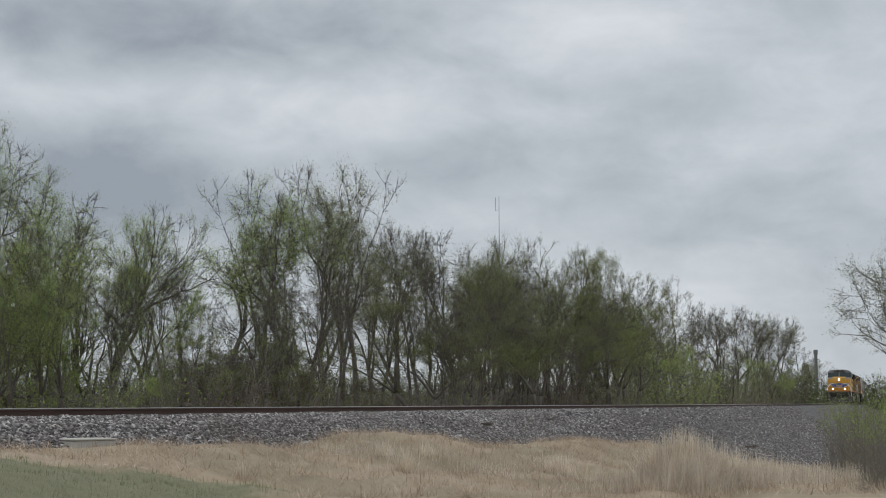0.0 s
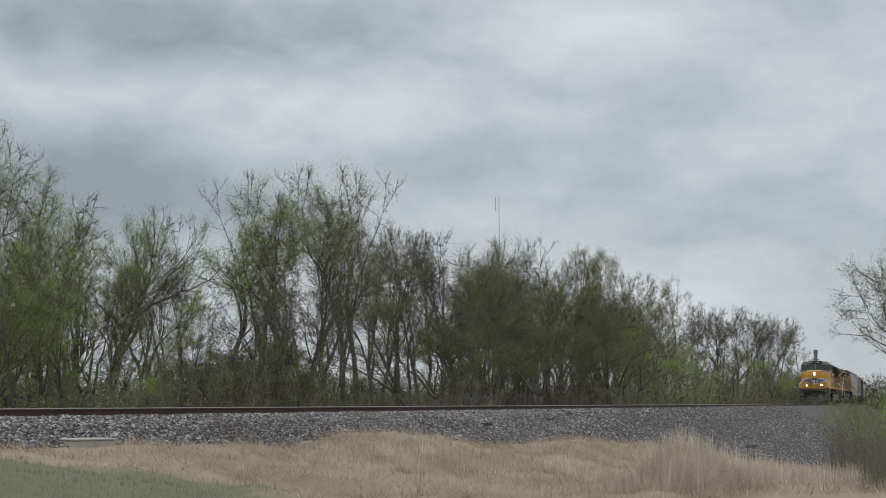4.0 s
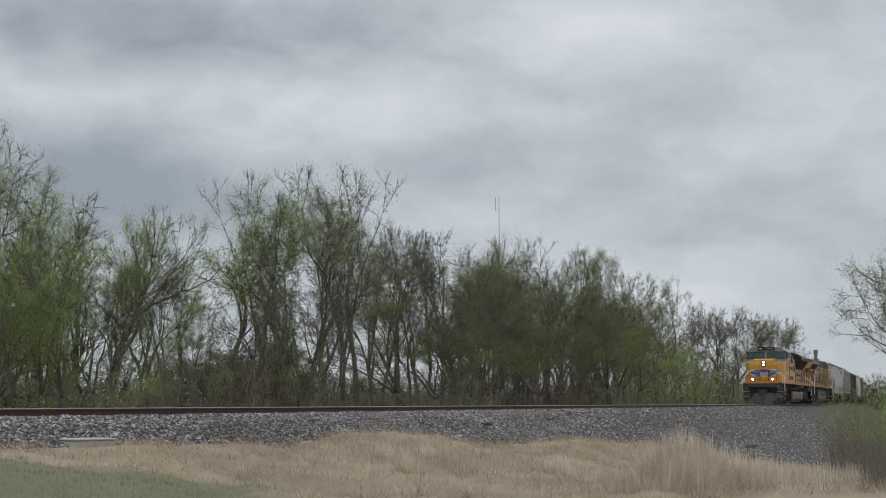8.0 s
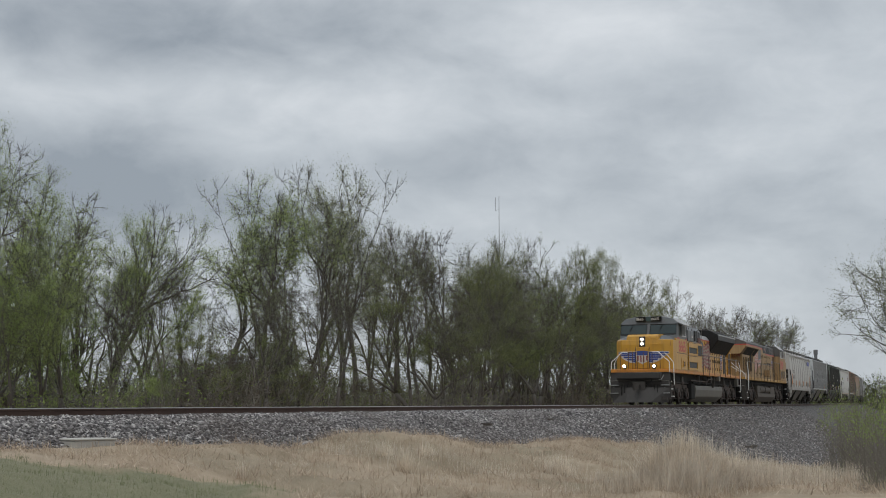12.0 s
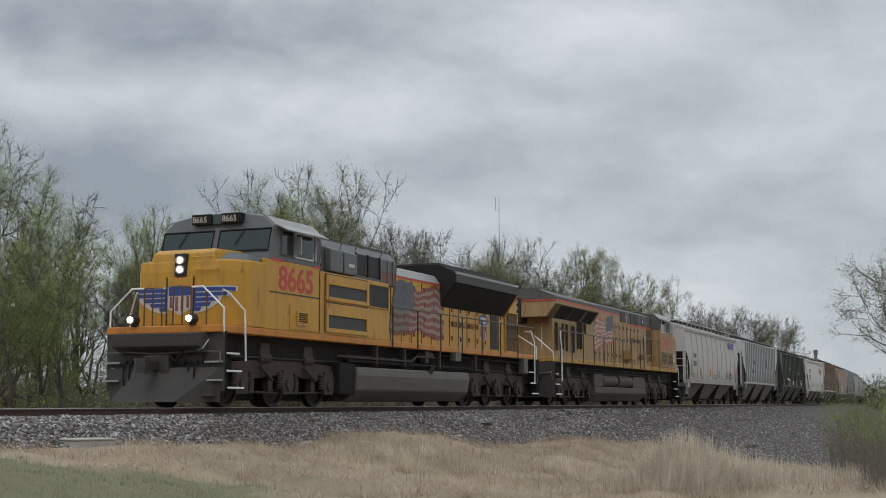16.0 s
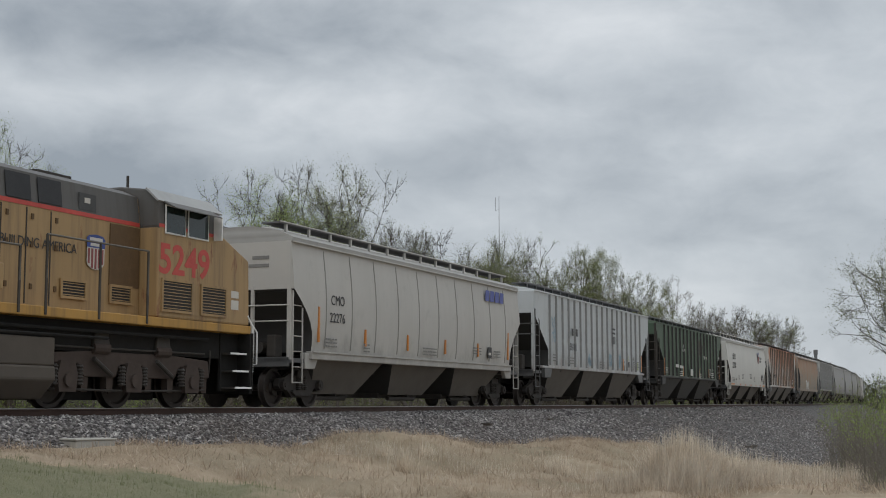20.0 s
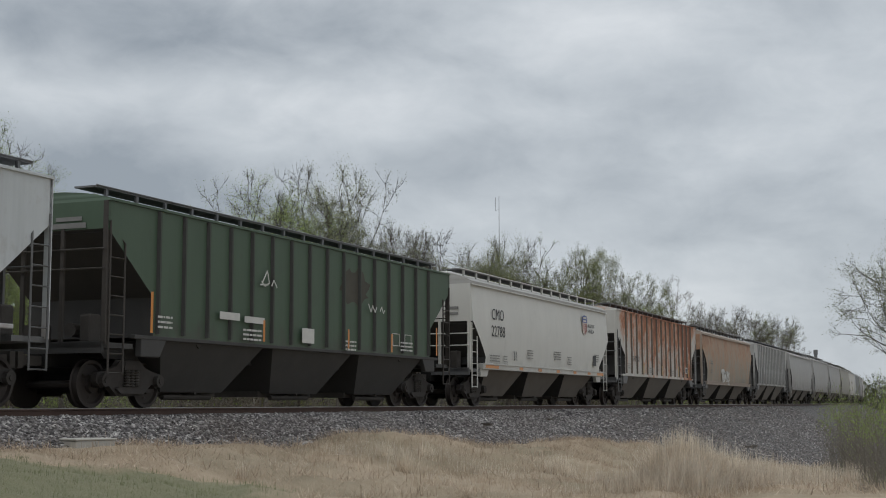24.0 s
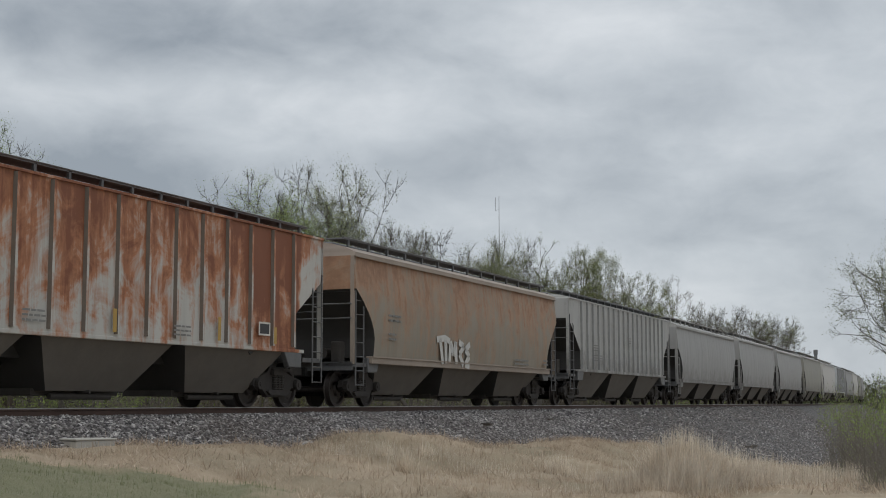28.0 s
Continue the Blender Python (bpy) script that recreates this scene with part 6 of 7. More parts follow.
def lead_locomotive():
    """Clean yellow six-axle diesel with a broad nose, cab first."""
    v, half, p = loco_frame("lead_locomotive", "bright yellow and grey diesel locomotive with lit headlights", 22.63)
    # frame and front
    p("deck", Form().box(0.85, 21.75, -1.46, 1.46, 1.60, 1.76), M_SILL, "orange-yellow frame edge", bevel=0.02)
    p("underframe", Form().box(1.3, 21.3, -1.15, 1.15, 1.05, 1.60), M_BLACK)
    p("pilot_plate", Form().box(0.95, 1.05, -1.5, 1.5, 0.35, 1.60), M_PILOT, "black buffer plate")
    p("snow_plough", Form().loft([[(0.95, -1.4, 0.12), (0.42, -0.6, 0.12), (0.30, 0, 0.12), (0.42, 0.6, 0.12), (0.95, 1.4, 0.12), (1.0, 0, 0.12)], [(0.95, -1.45, 0.85), (0.72, -0.6, 0.85), (0.66, 0, 0.85), (0.72, 0.6, 0.85), (0.95, 1.45, 0.85), (1.0, 0, 0.85)]]), M_PILOT, "dark plough with scuffed paint")
    p("plough_scuff", Form().box(0.70, 0.93, 1.1, 1.36, 0.24, 0.40), M_DARK)
    p("anticlimber", Form().prism([(0.95, 1.15), (0.55, 1.30), (0.5, 1.58), (0.95, 1.6)], "l", -1.1, 1.1), M_PILOT, bevel=0.02)
    p("rear_plate", Form().box(21.5, 21.6, -1.5, 1.5, 0.35, 1.60), M_BLACK)
    p("coupler_pocket", Form().box(0.62, 0.95, -0.32, 0.32, 0.70, 1.12), M_DARK, bevel=0.03)
    p("uncoupling_lever", Form().tube([(0.86, -1.45, 1.18), (0.80, -0.9, 1.20), (0.74, -0.2, 1.16), (0.72, 0.2, 1.16), (0.80, 0.9, 1.20), (0.86, 1.45, 1.18), (0.80, 1.50, 0.95)], 0.02, 5), M_TANK)
    for l in (-1.28, 1.28):
        p("step_plate", Form().box(0.78, 0.96, l - 0.2, l + 0.2, 0.56, 0.60).box(0.84, 0.96, l - 0.2, l + 0.2, 0.95, 0.99), M_TRIM)
        p("warning_label", Form().box(0.935, 0.948, l - 0.10, l - 0.02, 0.70, 0.86), M_DECAL_WHITE)
    p("jumper_socket", Form().barrel(0.84, 0.96, 0.62, 1.36, 0.09, 10).barrel(0.84, 0.96, -0.62, 1.36, 0.09, 10), M_DARK)
    p("jumper_cable", Form().tube([(0.82, 0.62, 1.34), (0.70, 0.6, 1.15), (0.68, 0.45, 0.98), (0.74, 0.3, 1.1), (0.9, 0.28, 1.25)], 0.03, 6), M_BLACK)
    p("cable_loop", Form().tube([(0.82, 1.2, 1.45), (0.70, 1.12, 1.25), (0.70, 1.0, 1.22), (0.80, 0.95, 1.42)], 0.018, 5), M_TRIM)
    hose = p("hose_rack", Form().box(0.88, 0.95, -1.0, -0.4, 0.95, 1.1).box(0.88, 0.95, 0.4, 1.0, 0.95, 1.1), M_DARK)
    for l in (-0.9, -0.75, -0.6, 0.6, 0.75, 0.9):
        part("air_hose", Form().tube([(0.86, l, 1.0), (0.74, l, 0.9), (0.72, l, 0.62), (0.78, l, 0.45)], 0.025, 6), M_BLACK, hose)
    coupler(v, -half, 180)
    coupler(v, half, 0)
    # nose: plan tapers to the front, top slopes to the sides
    def nose_ring(h, k):
        return [(1.52 + k, -1.08, h), (1.52 + k, 1.08, h), (2.02 + k, 1.44, h), (2.75, 1.46, h), (2.75, -1.46, h), (2.02 + k, -1.44, h)]
    nose = p("nose", Form().loft([nose_ring(1.76, 0.0), nose_ring(3.0, 0.0), nose_ring(3.25, 0.04)] ) , M_YELLOW, bevel=0.04)
    part("nose_top", Form().loft([[(1.56, -0.84, 3.2), (1.56, 0.84, 3.2), (3.15, 0.84, 3.2), (3.15, -0.84, 3.2)], [(1.60, -0.80, 3.42), (1.60, 0.80, 3.42), (3.15, 0.80, 3.46), (3.15, -0.80, 3.46)], [(1.74, -0.76, 3.51), (1.74, 0.76, 3.51), (3.15, 0.76, 3.56), (3.15, -0.76, 3.56)]]), M_YELLOW, nose, bevel=0.03)
    for sd in (1, -1):
        part("nose_shoulder", Form().loft([[(1.72, sd * 0.82, 3.24), (2.02, sd * 1.38, 3.24), (3.2, sd * 1.40, 3.24), (3.2, sd * 0.82, 3.24)], [(2.1, sd * 0.82, 3.46), (2.4, sd * 1.2, 3.40), (3.2, sd * 1.38, 3.42), (3.2, sd * 0.82, 3.54)]]), M_GREY, nose, "grey sloping shoulder below the windscreen", bevel=0.02)
    part("nose_door", Form().box(1.49, 1.53, -0.33, 0.33, 1.82, 2.86), M_YELLOW, nose, bevel=0.02)
    part("door_seam", Form().box(1.485, 1.50, -0.36, -0.335, 1.80, 2.88).box(1.485, 1.50, 0.335, 0.36, 1.80, 2.88), M_INK, nose)
    part("grab_iron", Form().tube([(1.58, 0.30, 3.30), (1.46, 0.32, 3.30), (1.46, 0.75, 3.30), (1.58, 0.76, 3.30)], 0.014, 5), M_YELLOW, nose)
    part("grab_iron", Form().tube([(1.52, 0.40, 3.03), (1.46, 0.42, 3.03), (1.46, 0.95, 3.02), (1.52, 0.97, 3.02)], 0.014, 5), M_YELLOW, nose)
    housing = part("headlight_housing", Form().box(1.47, 1.60, -0.15, 0.15, 2.89, 3.40), M_GRILLE, nose, bevel=0.02)
    for h in (3.04, 3.25):
        part("bezel", Form().prism([(0.125 * math.cos(a * 0.5236), h + 0.10 * math.sin(a * 0.5236)) for a in range(12)], "s", 1.46, 1.472), M_TREAD, housing, "bright reflector rim")
        part("headlight", Form().prism([(0.066 * math.cos(a * 0.5236), h + 0.066 * math.sin(a * 0.5236)) for a in range(12)], "s", 1.445, 1.475), M_LAMP, housing, "glowing round headlight")
    for l in (-0.75, 0.75):
        d = p("ditch_light", Form().barrel(0.72, 0.95, l, 1.90, 0.105, 14).box(0.8, 0.95, l - 0.05, l + 0.05, 1.76, 1.85), M_GRILLE, bevel=0.012)
        part("ditch_lamp", Form().prism([(l + 0.068 * math.cos(a * 0.5236), 1.90 + 0.068 * math.sin(a * 0.5236)) for a in range(12)], "s", 0.69, 0.722), M_LAMP, d, "glowing round ditch light")
    # winged emblem across the nose: shield and striped wings
    w = part("wing_emblem", Form().box(1.50, 1.512, -0.40, 0.40, 2.12, 2.62), M_BLUE, nose, "winged shield emblem in blue and silver")
    feathers = ((2.585, 1.08, 0.19), (2.475, 1.08, 0.06), (2.365, 0.98, 0.0), (2.255, 0.80, 0.0), (2.16, 0.56, 0.0))
    for sd in (1, -1):
        part("wing_edge", Form().prism([(sd * 0.30, 2.655), (sd * 1.085, 2.655), (sd * 1.085, 2.42), (sd * 1.03, 2.31), (sd * 0.85, 2.20), (sd * 0.62, 2.10), (sd * 0.30, 2.05)], "s", 1.506, 1.516), M_DECAL_WHITE, w, "white outline of the wing")
        part("wing_edge", Form().prism([(1.516, sd * 1.085), (1.80, sd * 1.29), (1.797, sd * 1.293), (1.512, sd * 1.088)], "h", 2.535, 2.655), M_DECAL_WHITE, w)
        part("wing_edge", Form().prism([(1.516, sd * 1.085), (1.64, sd * 1.174), (1.637, sd * 1.177), (1.512, sd * 1.088)], "h", 2.42, 2.535), M_DECAL_WHITE, w)
        for z, reach, turn in feathers:
            part("feather", Form().prism([(sd * 0.30, z - 0.042), (sd * 0.30, z + 0.042), (sd * reach, z + 0.042), (sd * (reach - (0.05 if reach < 1 else 0.0)), z - 0.042)], "s", 1.496, 1.507), M_BLUE, w)
            if turn:
                x = 1.512 + turn * 1.3
                part("feather", Form().prism([(1.512, sd * 1.089), (x, sd * (1.089 + (x - 1.512) * 0.72)), (x - 0.005, sd * (1.094 + (x - 1.512) * 0.72)), (1.507, sd * 1.094)], "h", z - 0.042, z + 0.042), M_BLUE, w)
    part("emblem_field", Form().prism([(-0.31, 2.66), (0.31, 2.66), (0.31, 2.18), (0.0, 2.02), (-0.31, 2.18)], "s", 1.478, 1.490), M_DECAL_WHITE, w)
    part("emblem_chief", Form().prism([(-0.29, 2.66), (0.0, 2.69), (0.29, 2.66), (0.28, 2.46), (-0.28, 2.46)], "s", 1.470, 1.480), M_BLUE, w)
    for i in range(4):
        part("emblem_pale", Form().box(1.470, 1.480, -0.25 + i * 0.145, -0.185 + i * 0.145, 2.19 if i in (0, 3) else 2.12, 2.44), M_DECAL_RED, w)
    # cab
    sec = [(-1.46, 3.34), (1.46, 3.34), (1.46, 4.16), (1.22, 4.38), (0.6, 4.50), (-0.6, 4.50), (-1.22, 4.38), (-1.46, 4.16)]
    low = p("cab_side", Form().box(2.70, 5.35, -1.46, 1.46, 1.76, 3.36), M_YELLOW, bevel=0.015)
    cabr = [[(2.80 + 0.34 * (h - 3.34) / 1.16, l, h) for l, h in sec], [(5.35, l, h) for l, h in sec]]
    cab = p("cab", Form().loft(cabr), M_GREY, "grey cab top", bevel=0.03)
    part("cab_roof_edge", Form().loft([[(3.14, sd_l, z) for sd_l, z in ((1.47, 4.17), (1.24, 4.395), (1.22, 4.37), (1.45, 4.15))], [(5.35, sd_l, z) for sd_l, z in ((1.47, 4.17), (1.24, 4.395), (1.22, 4.37), (1.45, 4.15))]]), M_TRIM, cab, "pale roof edge")

    def slope(h):
        return 2.80 + 0.34 * (h - 3.34) / 1.16
    for l0, l1 in ((0.10, 1.42), (-1.42, -0.10)):
        ws = part("windscreen", Form().loft([[(slope(3.54) - 0.02, l0, 3.54), (slope(3.54) - 0.02, l1, 3.54), (slope(3.54) + 0.01, l1, 3.54), (slope(3.54) + 0.01, l0, 3.54)], [(slope(4.05) - 0.02, l0, 4.05), (slope(4.05) - 0.02, l1, 4.05), (slope(4.05) + 0.01, l1, 4.05), (slope(4.05) + 0.01, l0, 4.05)]]), M_GLASS, cab)
        part("screen_gasket", Form().tube([(slope(3.57) - 0.02, l0 - 0.02, 3.57), (slope(3.57) - 0.02, l1 + 0.02, 3.57), (slope(4.08) - 0.02, l1 + 0.02, 4.08), (slope(4.08) - 0.02, l0 - 0.02, 4.08), (slope(3.57) - 0.02, l0 - 0.02, 3.57)], 0.022, 5), M_BLACK, ws)
        part("wiper", Form().tube([(slope(4.1) - 0.05, (l0 + l1) / 2, 4.12), (slope(3.75) - 0.05, (l0 + l1) / 2 - 0.22, 3.72)], 0.012, 4), M_BLACK, ws)
    for l0, l1 in ((0.14, 0.66), (-0.66, -0.14)):
        nb = part("number_board", Form().box(2.92, 3.18, l0, l1, 4.24, 4.48), M_BLACK, cab, bevel=0.015)
        t = lettering("board_digits", "8665", M_DECAL_WHITE, nb, 0, 0, 0, 0.20, 0.95)
        t.matrix_basis = pose(2.915, -l0 - 0.02, 4.285, 90, 0, -90) @ Matrix.Diagonal((1, 1, 1, 1))
    for s0, s1 in ((3.44, 3.95), (4.12, 4.92)):
        sw = part("side_window", Form().box(s0, s1, 1.45, 1.475, 3.52, 4.06), M_GLASS, cab)
        part("window_frame", Form().tube([(s0 - 0.02, 1.475, 3.50), (s1 + 0.02, 1.475, 3.50), (s1 + 0.02, 1.475, 4.08), (s0 - 0.02, 1.475, 4.08), (s0 - 0.02, 1.475, 3.50)], 0.022, 5), M_WHITE if s0 > 4 else M_TANK, sw)
    part("mirror", Form().box(4.00, 4.04, 1.48, 1.66, 3.55, 3.98), M_TRIM, cab)
    part("sunshade", Form().prism([(1.44, 4.17), (1.74, 4.03), (1.745, 4.055), (1.44, 4.21)], "s", 3.22, 5.25), M_TRIM, cab, "pale grey sun visor")
    part("window_pillar", Form().box(3.98, 4.09, 1.46, 1.50, 3.48, 4.10).box(5.02, 5.08, 1.46, 1.50, 3.48, 4.10), M_TRIM, cab)
    rear_win = part("side_window", Form().box(5.10, 5.32, 1.45, 1.472, 3.52, 4.02), M_GLASS, cab)
    part("window_frame", Form().tube([(5.10, 1.475, 3.50), (5.32, 1.475, 3.50), (5.32, 1.475, 4.04), (5.10, 1.475, 4.04), (5.10, 1.475, 3.50)], 0.02, 4), M_TRIM, rear_win)
    part("board_panel", Form().box(2.97, 3.10, -0.12, 0.12, 4.24, 4.47), M_BOARD_TEAL, cab, "dull teal panel between the number boards")
    lettering("road_number", "8665", M_RED, low, 3.30, 1.464, 2.70, 0.78, 1.10, 0.016)
    part("red_line", Form().box(3.0, 3.5, 1.46, 1.466, 3.33, 3.40).box(5.0, 5.35, 1.46, 1.466, 3.33, 3.40), M_RED, low)
    part("access_door", Form().box(3.84, 5.24, 1.455, 1.480, 1.80, 2.40), M_YELLOW, low, bevel=0.01)
    louvre(low, 4.18, 4.62, 1.96, 2.20, 1.482, 5, M_YELLOW, M_YELLOW)
    part("side_seam", Form().box(2.9, 5.35, 1.458, 1.468, 2.60, 2.63).box(5.30, 5.34, 1.458, 1.470, 1.78, 3.3), M_INK, low)
    # electrical cabinet behind the cab
    cabinet = p("equipment_cabinet", Form().box(5.36, 9.35, -1.45, 1.45, 1.76, 3.30), M_YELLOW, bevel=0.02)
    for h0, h1, d0, d1 in ((2.70, 3.00, 2.60, 3.24), (1.93, 2.24, 1.82, 2.54)):
        door = part("panel_door", Form().box(5.62, 8.02, 1.45, 1.50, h1, d1).box(5.62, 8.02, 1.45, 1.50, d0, h0).box(5.62, 5.76, 1.45, 1.50, h0, h1).box(7.90, 8.02, 1.45, 1.50, h0, h1), M_YELLOW, cabinet, bevel=0.012)
        part("filter_screen", Form().box(5.76, 7.90, 1.44, 1.462, h0, h1), M_SCREEN, door, "flat grey filter screen")
        part("door_seam", Form().box(5.60, 8.04, 1.45, 1.456, d1, d1 + 0.03).box(8.02, 8.045, 1.45, 1.456, d0, d1).box(5.595, 5.62, 1.45, 1.456, d0, d1), M_DARK, door)
    dk = part("blower_grille", Form().box(8.10, 9.26, 1.45, 1.47, 2.60, 3.20), M_GRILLE, cabinet, "dark intake grille")
    part("grille_rim", Form().tube([(8.10, 1.47, 2.60), (9.26, 1.47, 2.60), (9.26, 1.47, 3.20), (8.10, 1.47, 3.20), (8.10, 1.47, 2.60)], 0.02, 5), M_YELLOW, dk)
    sec = [(-1.2, 3.30), (1.2, 3.30), (1.2, 3.98), (0.95, 4.26), (-0.95, 4.26), (-1.2, 3.98)]
    upper = p("upper_hood", Form().prism(sec, "s", 5.36, 10.35), M_GREY, "grey upper hood", bevel=0.03)
    for s0, s1, l1 in ((6.05, 6.75, 1.38), (6.85, 7.6, 1.36)):
        part("filter_box", Form().prism([(1.2, 3.36), (l1, 3.36), (l1, 3.92), (1.2, 4.0)], "s", s0, s1), M_GREY, upper, bevel=0.03)
    gr = part("intake_grille", Form().box(7.75, 9.15, 1.19, 1.24, 3.45, 3.98), M_GRILLE, upper, "black intake screen")
    for s in (7.72, 8.43, 9.15):
        part("screen_bar", Form().box(s, s + 0.04, 1.2, 1.26, 3.42, 4.0), M_BLACK, gr)
    for s in (5.55, 5.85, 9.3, 9.75, 10.1):
        part("hood_rib", Form().box(s, s + 0.05, 1.2, 1.225, 3.32, 3.98), M_GREY, upper)
    part("roof_line", Form().box(5.4, 10.3, 0.93, 0.99, 4.262, 4.28), M_TANK, upper)
    rail = part("roof_handrail", Form().tube([(5.6, 1.30, 4.14), (10.2, 1.30, 4.14), (10.2, 1.24, 3.4)], 0.016, 5), M_TANK, upper)
    for s in (5.6, 6.8, 7.65, 9.2):
        part("post", Form().tube([(s, 1.22, 3.9), (s, 1.30, 4.14)], 0.014, 4), M_TANK, rail)
    part("rust_patch", Form().box(9.35, 10.30, 1.202, 1.206, 3.34, 3.66), M_FLAG_SHADE_RUST, upper, "rusty faded patch")
    part("filter_label", Form().box(7.1, 7.42, 1.362, 1.366, 3.56, 3.64), M_DECAL_WHITE, upper)
    # long hood
    sec = [(-0.98, 1.76), (0.98, 1.76), (0.98, 3.66), (0.80, 3.92), (0.4, 4.02), (-0.4, 4.02), (-0.80, 3.92), (-0.98, 3.66)]
    hood = p("long_hood", Form().prism(sec, "s", 9.36, 20.95), M_YELLOW, bevel=0.03)
    part("hood_roof", Form().prism([(0.99, 3.68), (0.81, 3.93), (0.4, 4.035), (-0.4, 4.035), (-0.81, 3.93), (-0.99, 3.68)], "s", 10.36, 20.9), M_TRIM, hood, "pale grey hood roof")
    part("red_line", Form().box(10.36, 20.9, 0.98, 0.987, 3.62, 3.68), M_RED, hood)
    me = Form().box(-0.012, 0.012, 0.98, 0.992, 1.82, 3.58).mesh("door_seam")
    for i in range(14):
        at(part("door_seam", me, M_DARK, hood), 10.45 + i * 0.72)
    me = Form().box(-0.028, 0.028, 0.98, 1.005, -0.10, 0.045).mesh("latch")
    for i in range(14):
        for h in (2.1, 2.55, 3.0, 3.42):
            at(part("latch", me, M_LATCH, hood), 10.62 + i * 0.72, 0, h)
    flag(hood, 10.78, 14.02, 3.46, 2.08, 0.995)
    lettering("slogan", "BUILDING AMERICA", M_LATCH, hood, 14.97, 0.995, 2.44, 0.25, 0.93)
    shield(hood, 17.27, 2.86, 1.38, 0.995)
    part("dark_door", Form().box(18.32, 18.97, 0.98, 1.0, 1.87, 3.05), M_GRILLE, hood)
    rec = part("open_recess", Form().box(19.72, 20.86, 0.975, 0.99, 1.86, 3.16), M_LATCH, hood, "rust-brown open equipment recess")
    part("recess_frame", Form().box(19.66, 19.72, 0.98, 1.03, 1.80, 3.22).box(20.86, 20.92, 0.98, 1.03, 1.80, 3.22).box(19.72, 20.86, 0.98, 1.03, 3.16, 3.22).box(19.72, 20.86, 0.98, 1.03, 1.80, 1.86), M_YELLOW, rec)
    for z in (2.25, 2.62, 2.70):
        part("recess_bar", Form().box(19.72, 20.86, 0.99, 1.01, z, z + 0.05), M_DARK, rec)
    part("horn", Form().barrel(10.55, 11.0, 0.35, 4.14, 0.10, 10).barrel(10.75, 11.15, 0.1, 4.14, 0.12, 10), M_BLACK, hood)
    part("end_lamp", Form().box(20.95, 21.02, -0.12, 0.12, 3.2, 3.6), M_GRILLE, hood)
    # radiator wings
    sec = [(0.96, 2.98), (1.50, 3.72), (1.52, 4.02), (0.95, 4.30), (-0.95, 4.30), (-1.52, 4.02), (-1.50, 3.72), (-0.96, 2.98)]
    rad = p("radiator", Form().prism(sec, "s", 14.0, 19.55), M_BLACK, "black flared radiator wings", bevel=0.03)
    part("radiator_edge", Form().box(14.0, 19.55, 1.50, 1.54, 3.98, 4.05), M_TRIM, rad, "pale upper edge")
    part("fan_housing", Form().box(14.4, 19.2, -0.8, 0.8, 4.30, 4.38), M_DARK, rad)
    part("radiator_core", Form().prism([(0.985, 3.0), (1.515, 3.71), (1.505, 3.72), (0.975, 3.01)], "s", 14.04, 19.40), M_BLACK, rad, "black radiator screen")
    part("side_band", Form().box(14.02, 19.50, 1.502, 1.53, 3.73, 3.98), M_SCREEN, rad, "dark grey upper band")
    part("gusset", Form().prism([(0.97, 2.90), (1.49, 3.70), (0.97, 3.70)], "s", 19.552, 19.64), M_YELLOW, rad, "yellow triangular end plate")
    louvre_end = part("end_louvre", Form().prism([(0.90, 3.70), (1.48, 3.70), (1.50, 4.0), (0.92, 4.26)], "s", 19.552, 19.62), M_SCREEN, rad)
    for z in (3.76, 3.84, 3.92, 4.0):
        part("slat", Form().box(19.62, 19.64, 0.94, 1.44, z, z + 0.03), M_DARK, louvre_end)
    # walkway, railing, steps
    fence(hood, 9.55, 21.35, 1.47, 1.76, 2.70, 8, M_DARK, M_TANK)
    for sd in (1, -1):
        at(steps(v, 1.78, sd, 1), -half)
        at(steps(v, 20.9, sd, -1), -half)
        p("stair_rail", Form().tube([(1.04, sd * 0.60, 2.60), (1.0, sd * 0.92, 2.60), (0.98, sd * 1.46, 2.12), (0.98, sd * 1.48, 1.02), (0.98, sd * 1.2, 0.98)], 0.022, 6), M_WHITE, "white handrail")
        p("stair_rail", Form().tube([(1.48, sd * 1.12, 2.56), (1.55, sd * 1.20, 2.52), (1.78, sd * 1.50, 2.10), (1.80, sd * 1.52, 1.0)], 0.022, 6), M_WHITE, "white handrail")
        front = p("front_railing", Form().tube([(1.02, sd * 0.14, 1.76), (1.02, sd * 0.16, 2.60), (1.02, sd * 0.60, 2.60)], 0.02, 5), M_LATCH, "grimy yellow-brown railing")
        for q in (0.38, 0.60, 1.0):
            part("post", Form().tube([(1.02, sd * q, 1.76), (1.02, sd * q, 2.60 if q < 0.9 else 2.52)], 0.018, 5), M_LATCH, front)
        p("stair_rail", Form().tube([(21.0, sd * 1.46, 2.60), (21.25, sd * 1.52, 2.2), (21.25, sd * 1.52, 0.8)], 0.022, 6), M_WHITE, "white handrail")
        p("stair_rail", Form().tube([(21.55, sd * 0.6, 2.60), (21.62, sd * 1.45, 2.05), (21.62, sd * 1.48, 0.85), (21.62, sd * 1.2, 0.8)], 0.022, 6), M_WHITE, "white handrail")
    # tank and bogies
    tank = p("fuel_tank", Form().prism([(-1.42, 1.02), (1.42, 1.02), (1.46, 0.80), (1.40, 0.42), (1.05, 0.14), (-1.05, 0.14), (-1.40, 0.42), (-1.46, 0.80)], "s", 7.45, 15.25), M_TANK, "long grey fuel tank", bevel=0.04)
    part("filler", Form().tube([(12.2, 1.44, 0.95), (12.2, 1.52, 1.15)], 0.07, 8), M_DARK, tank)
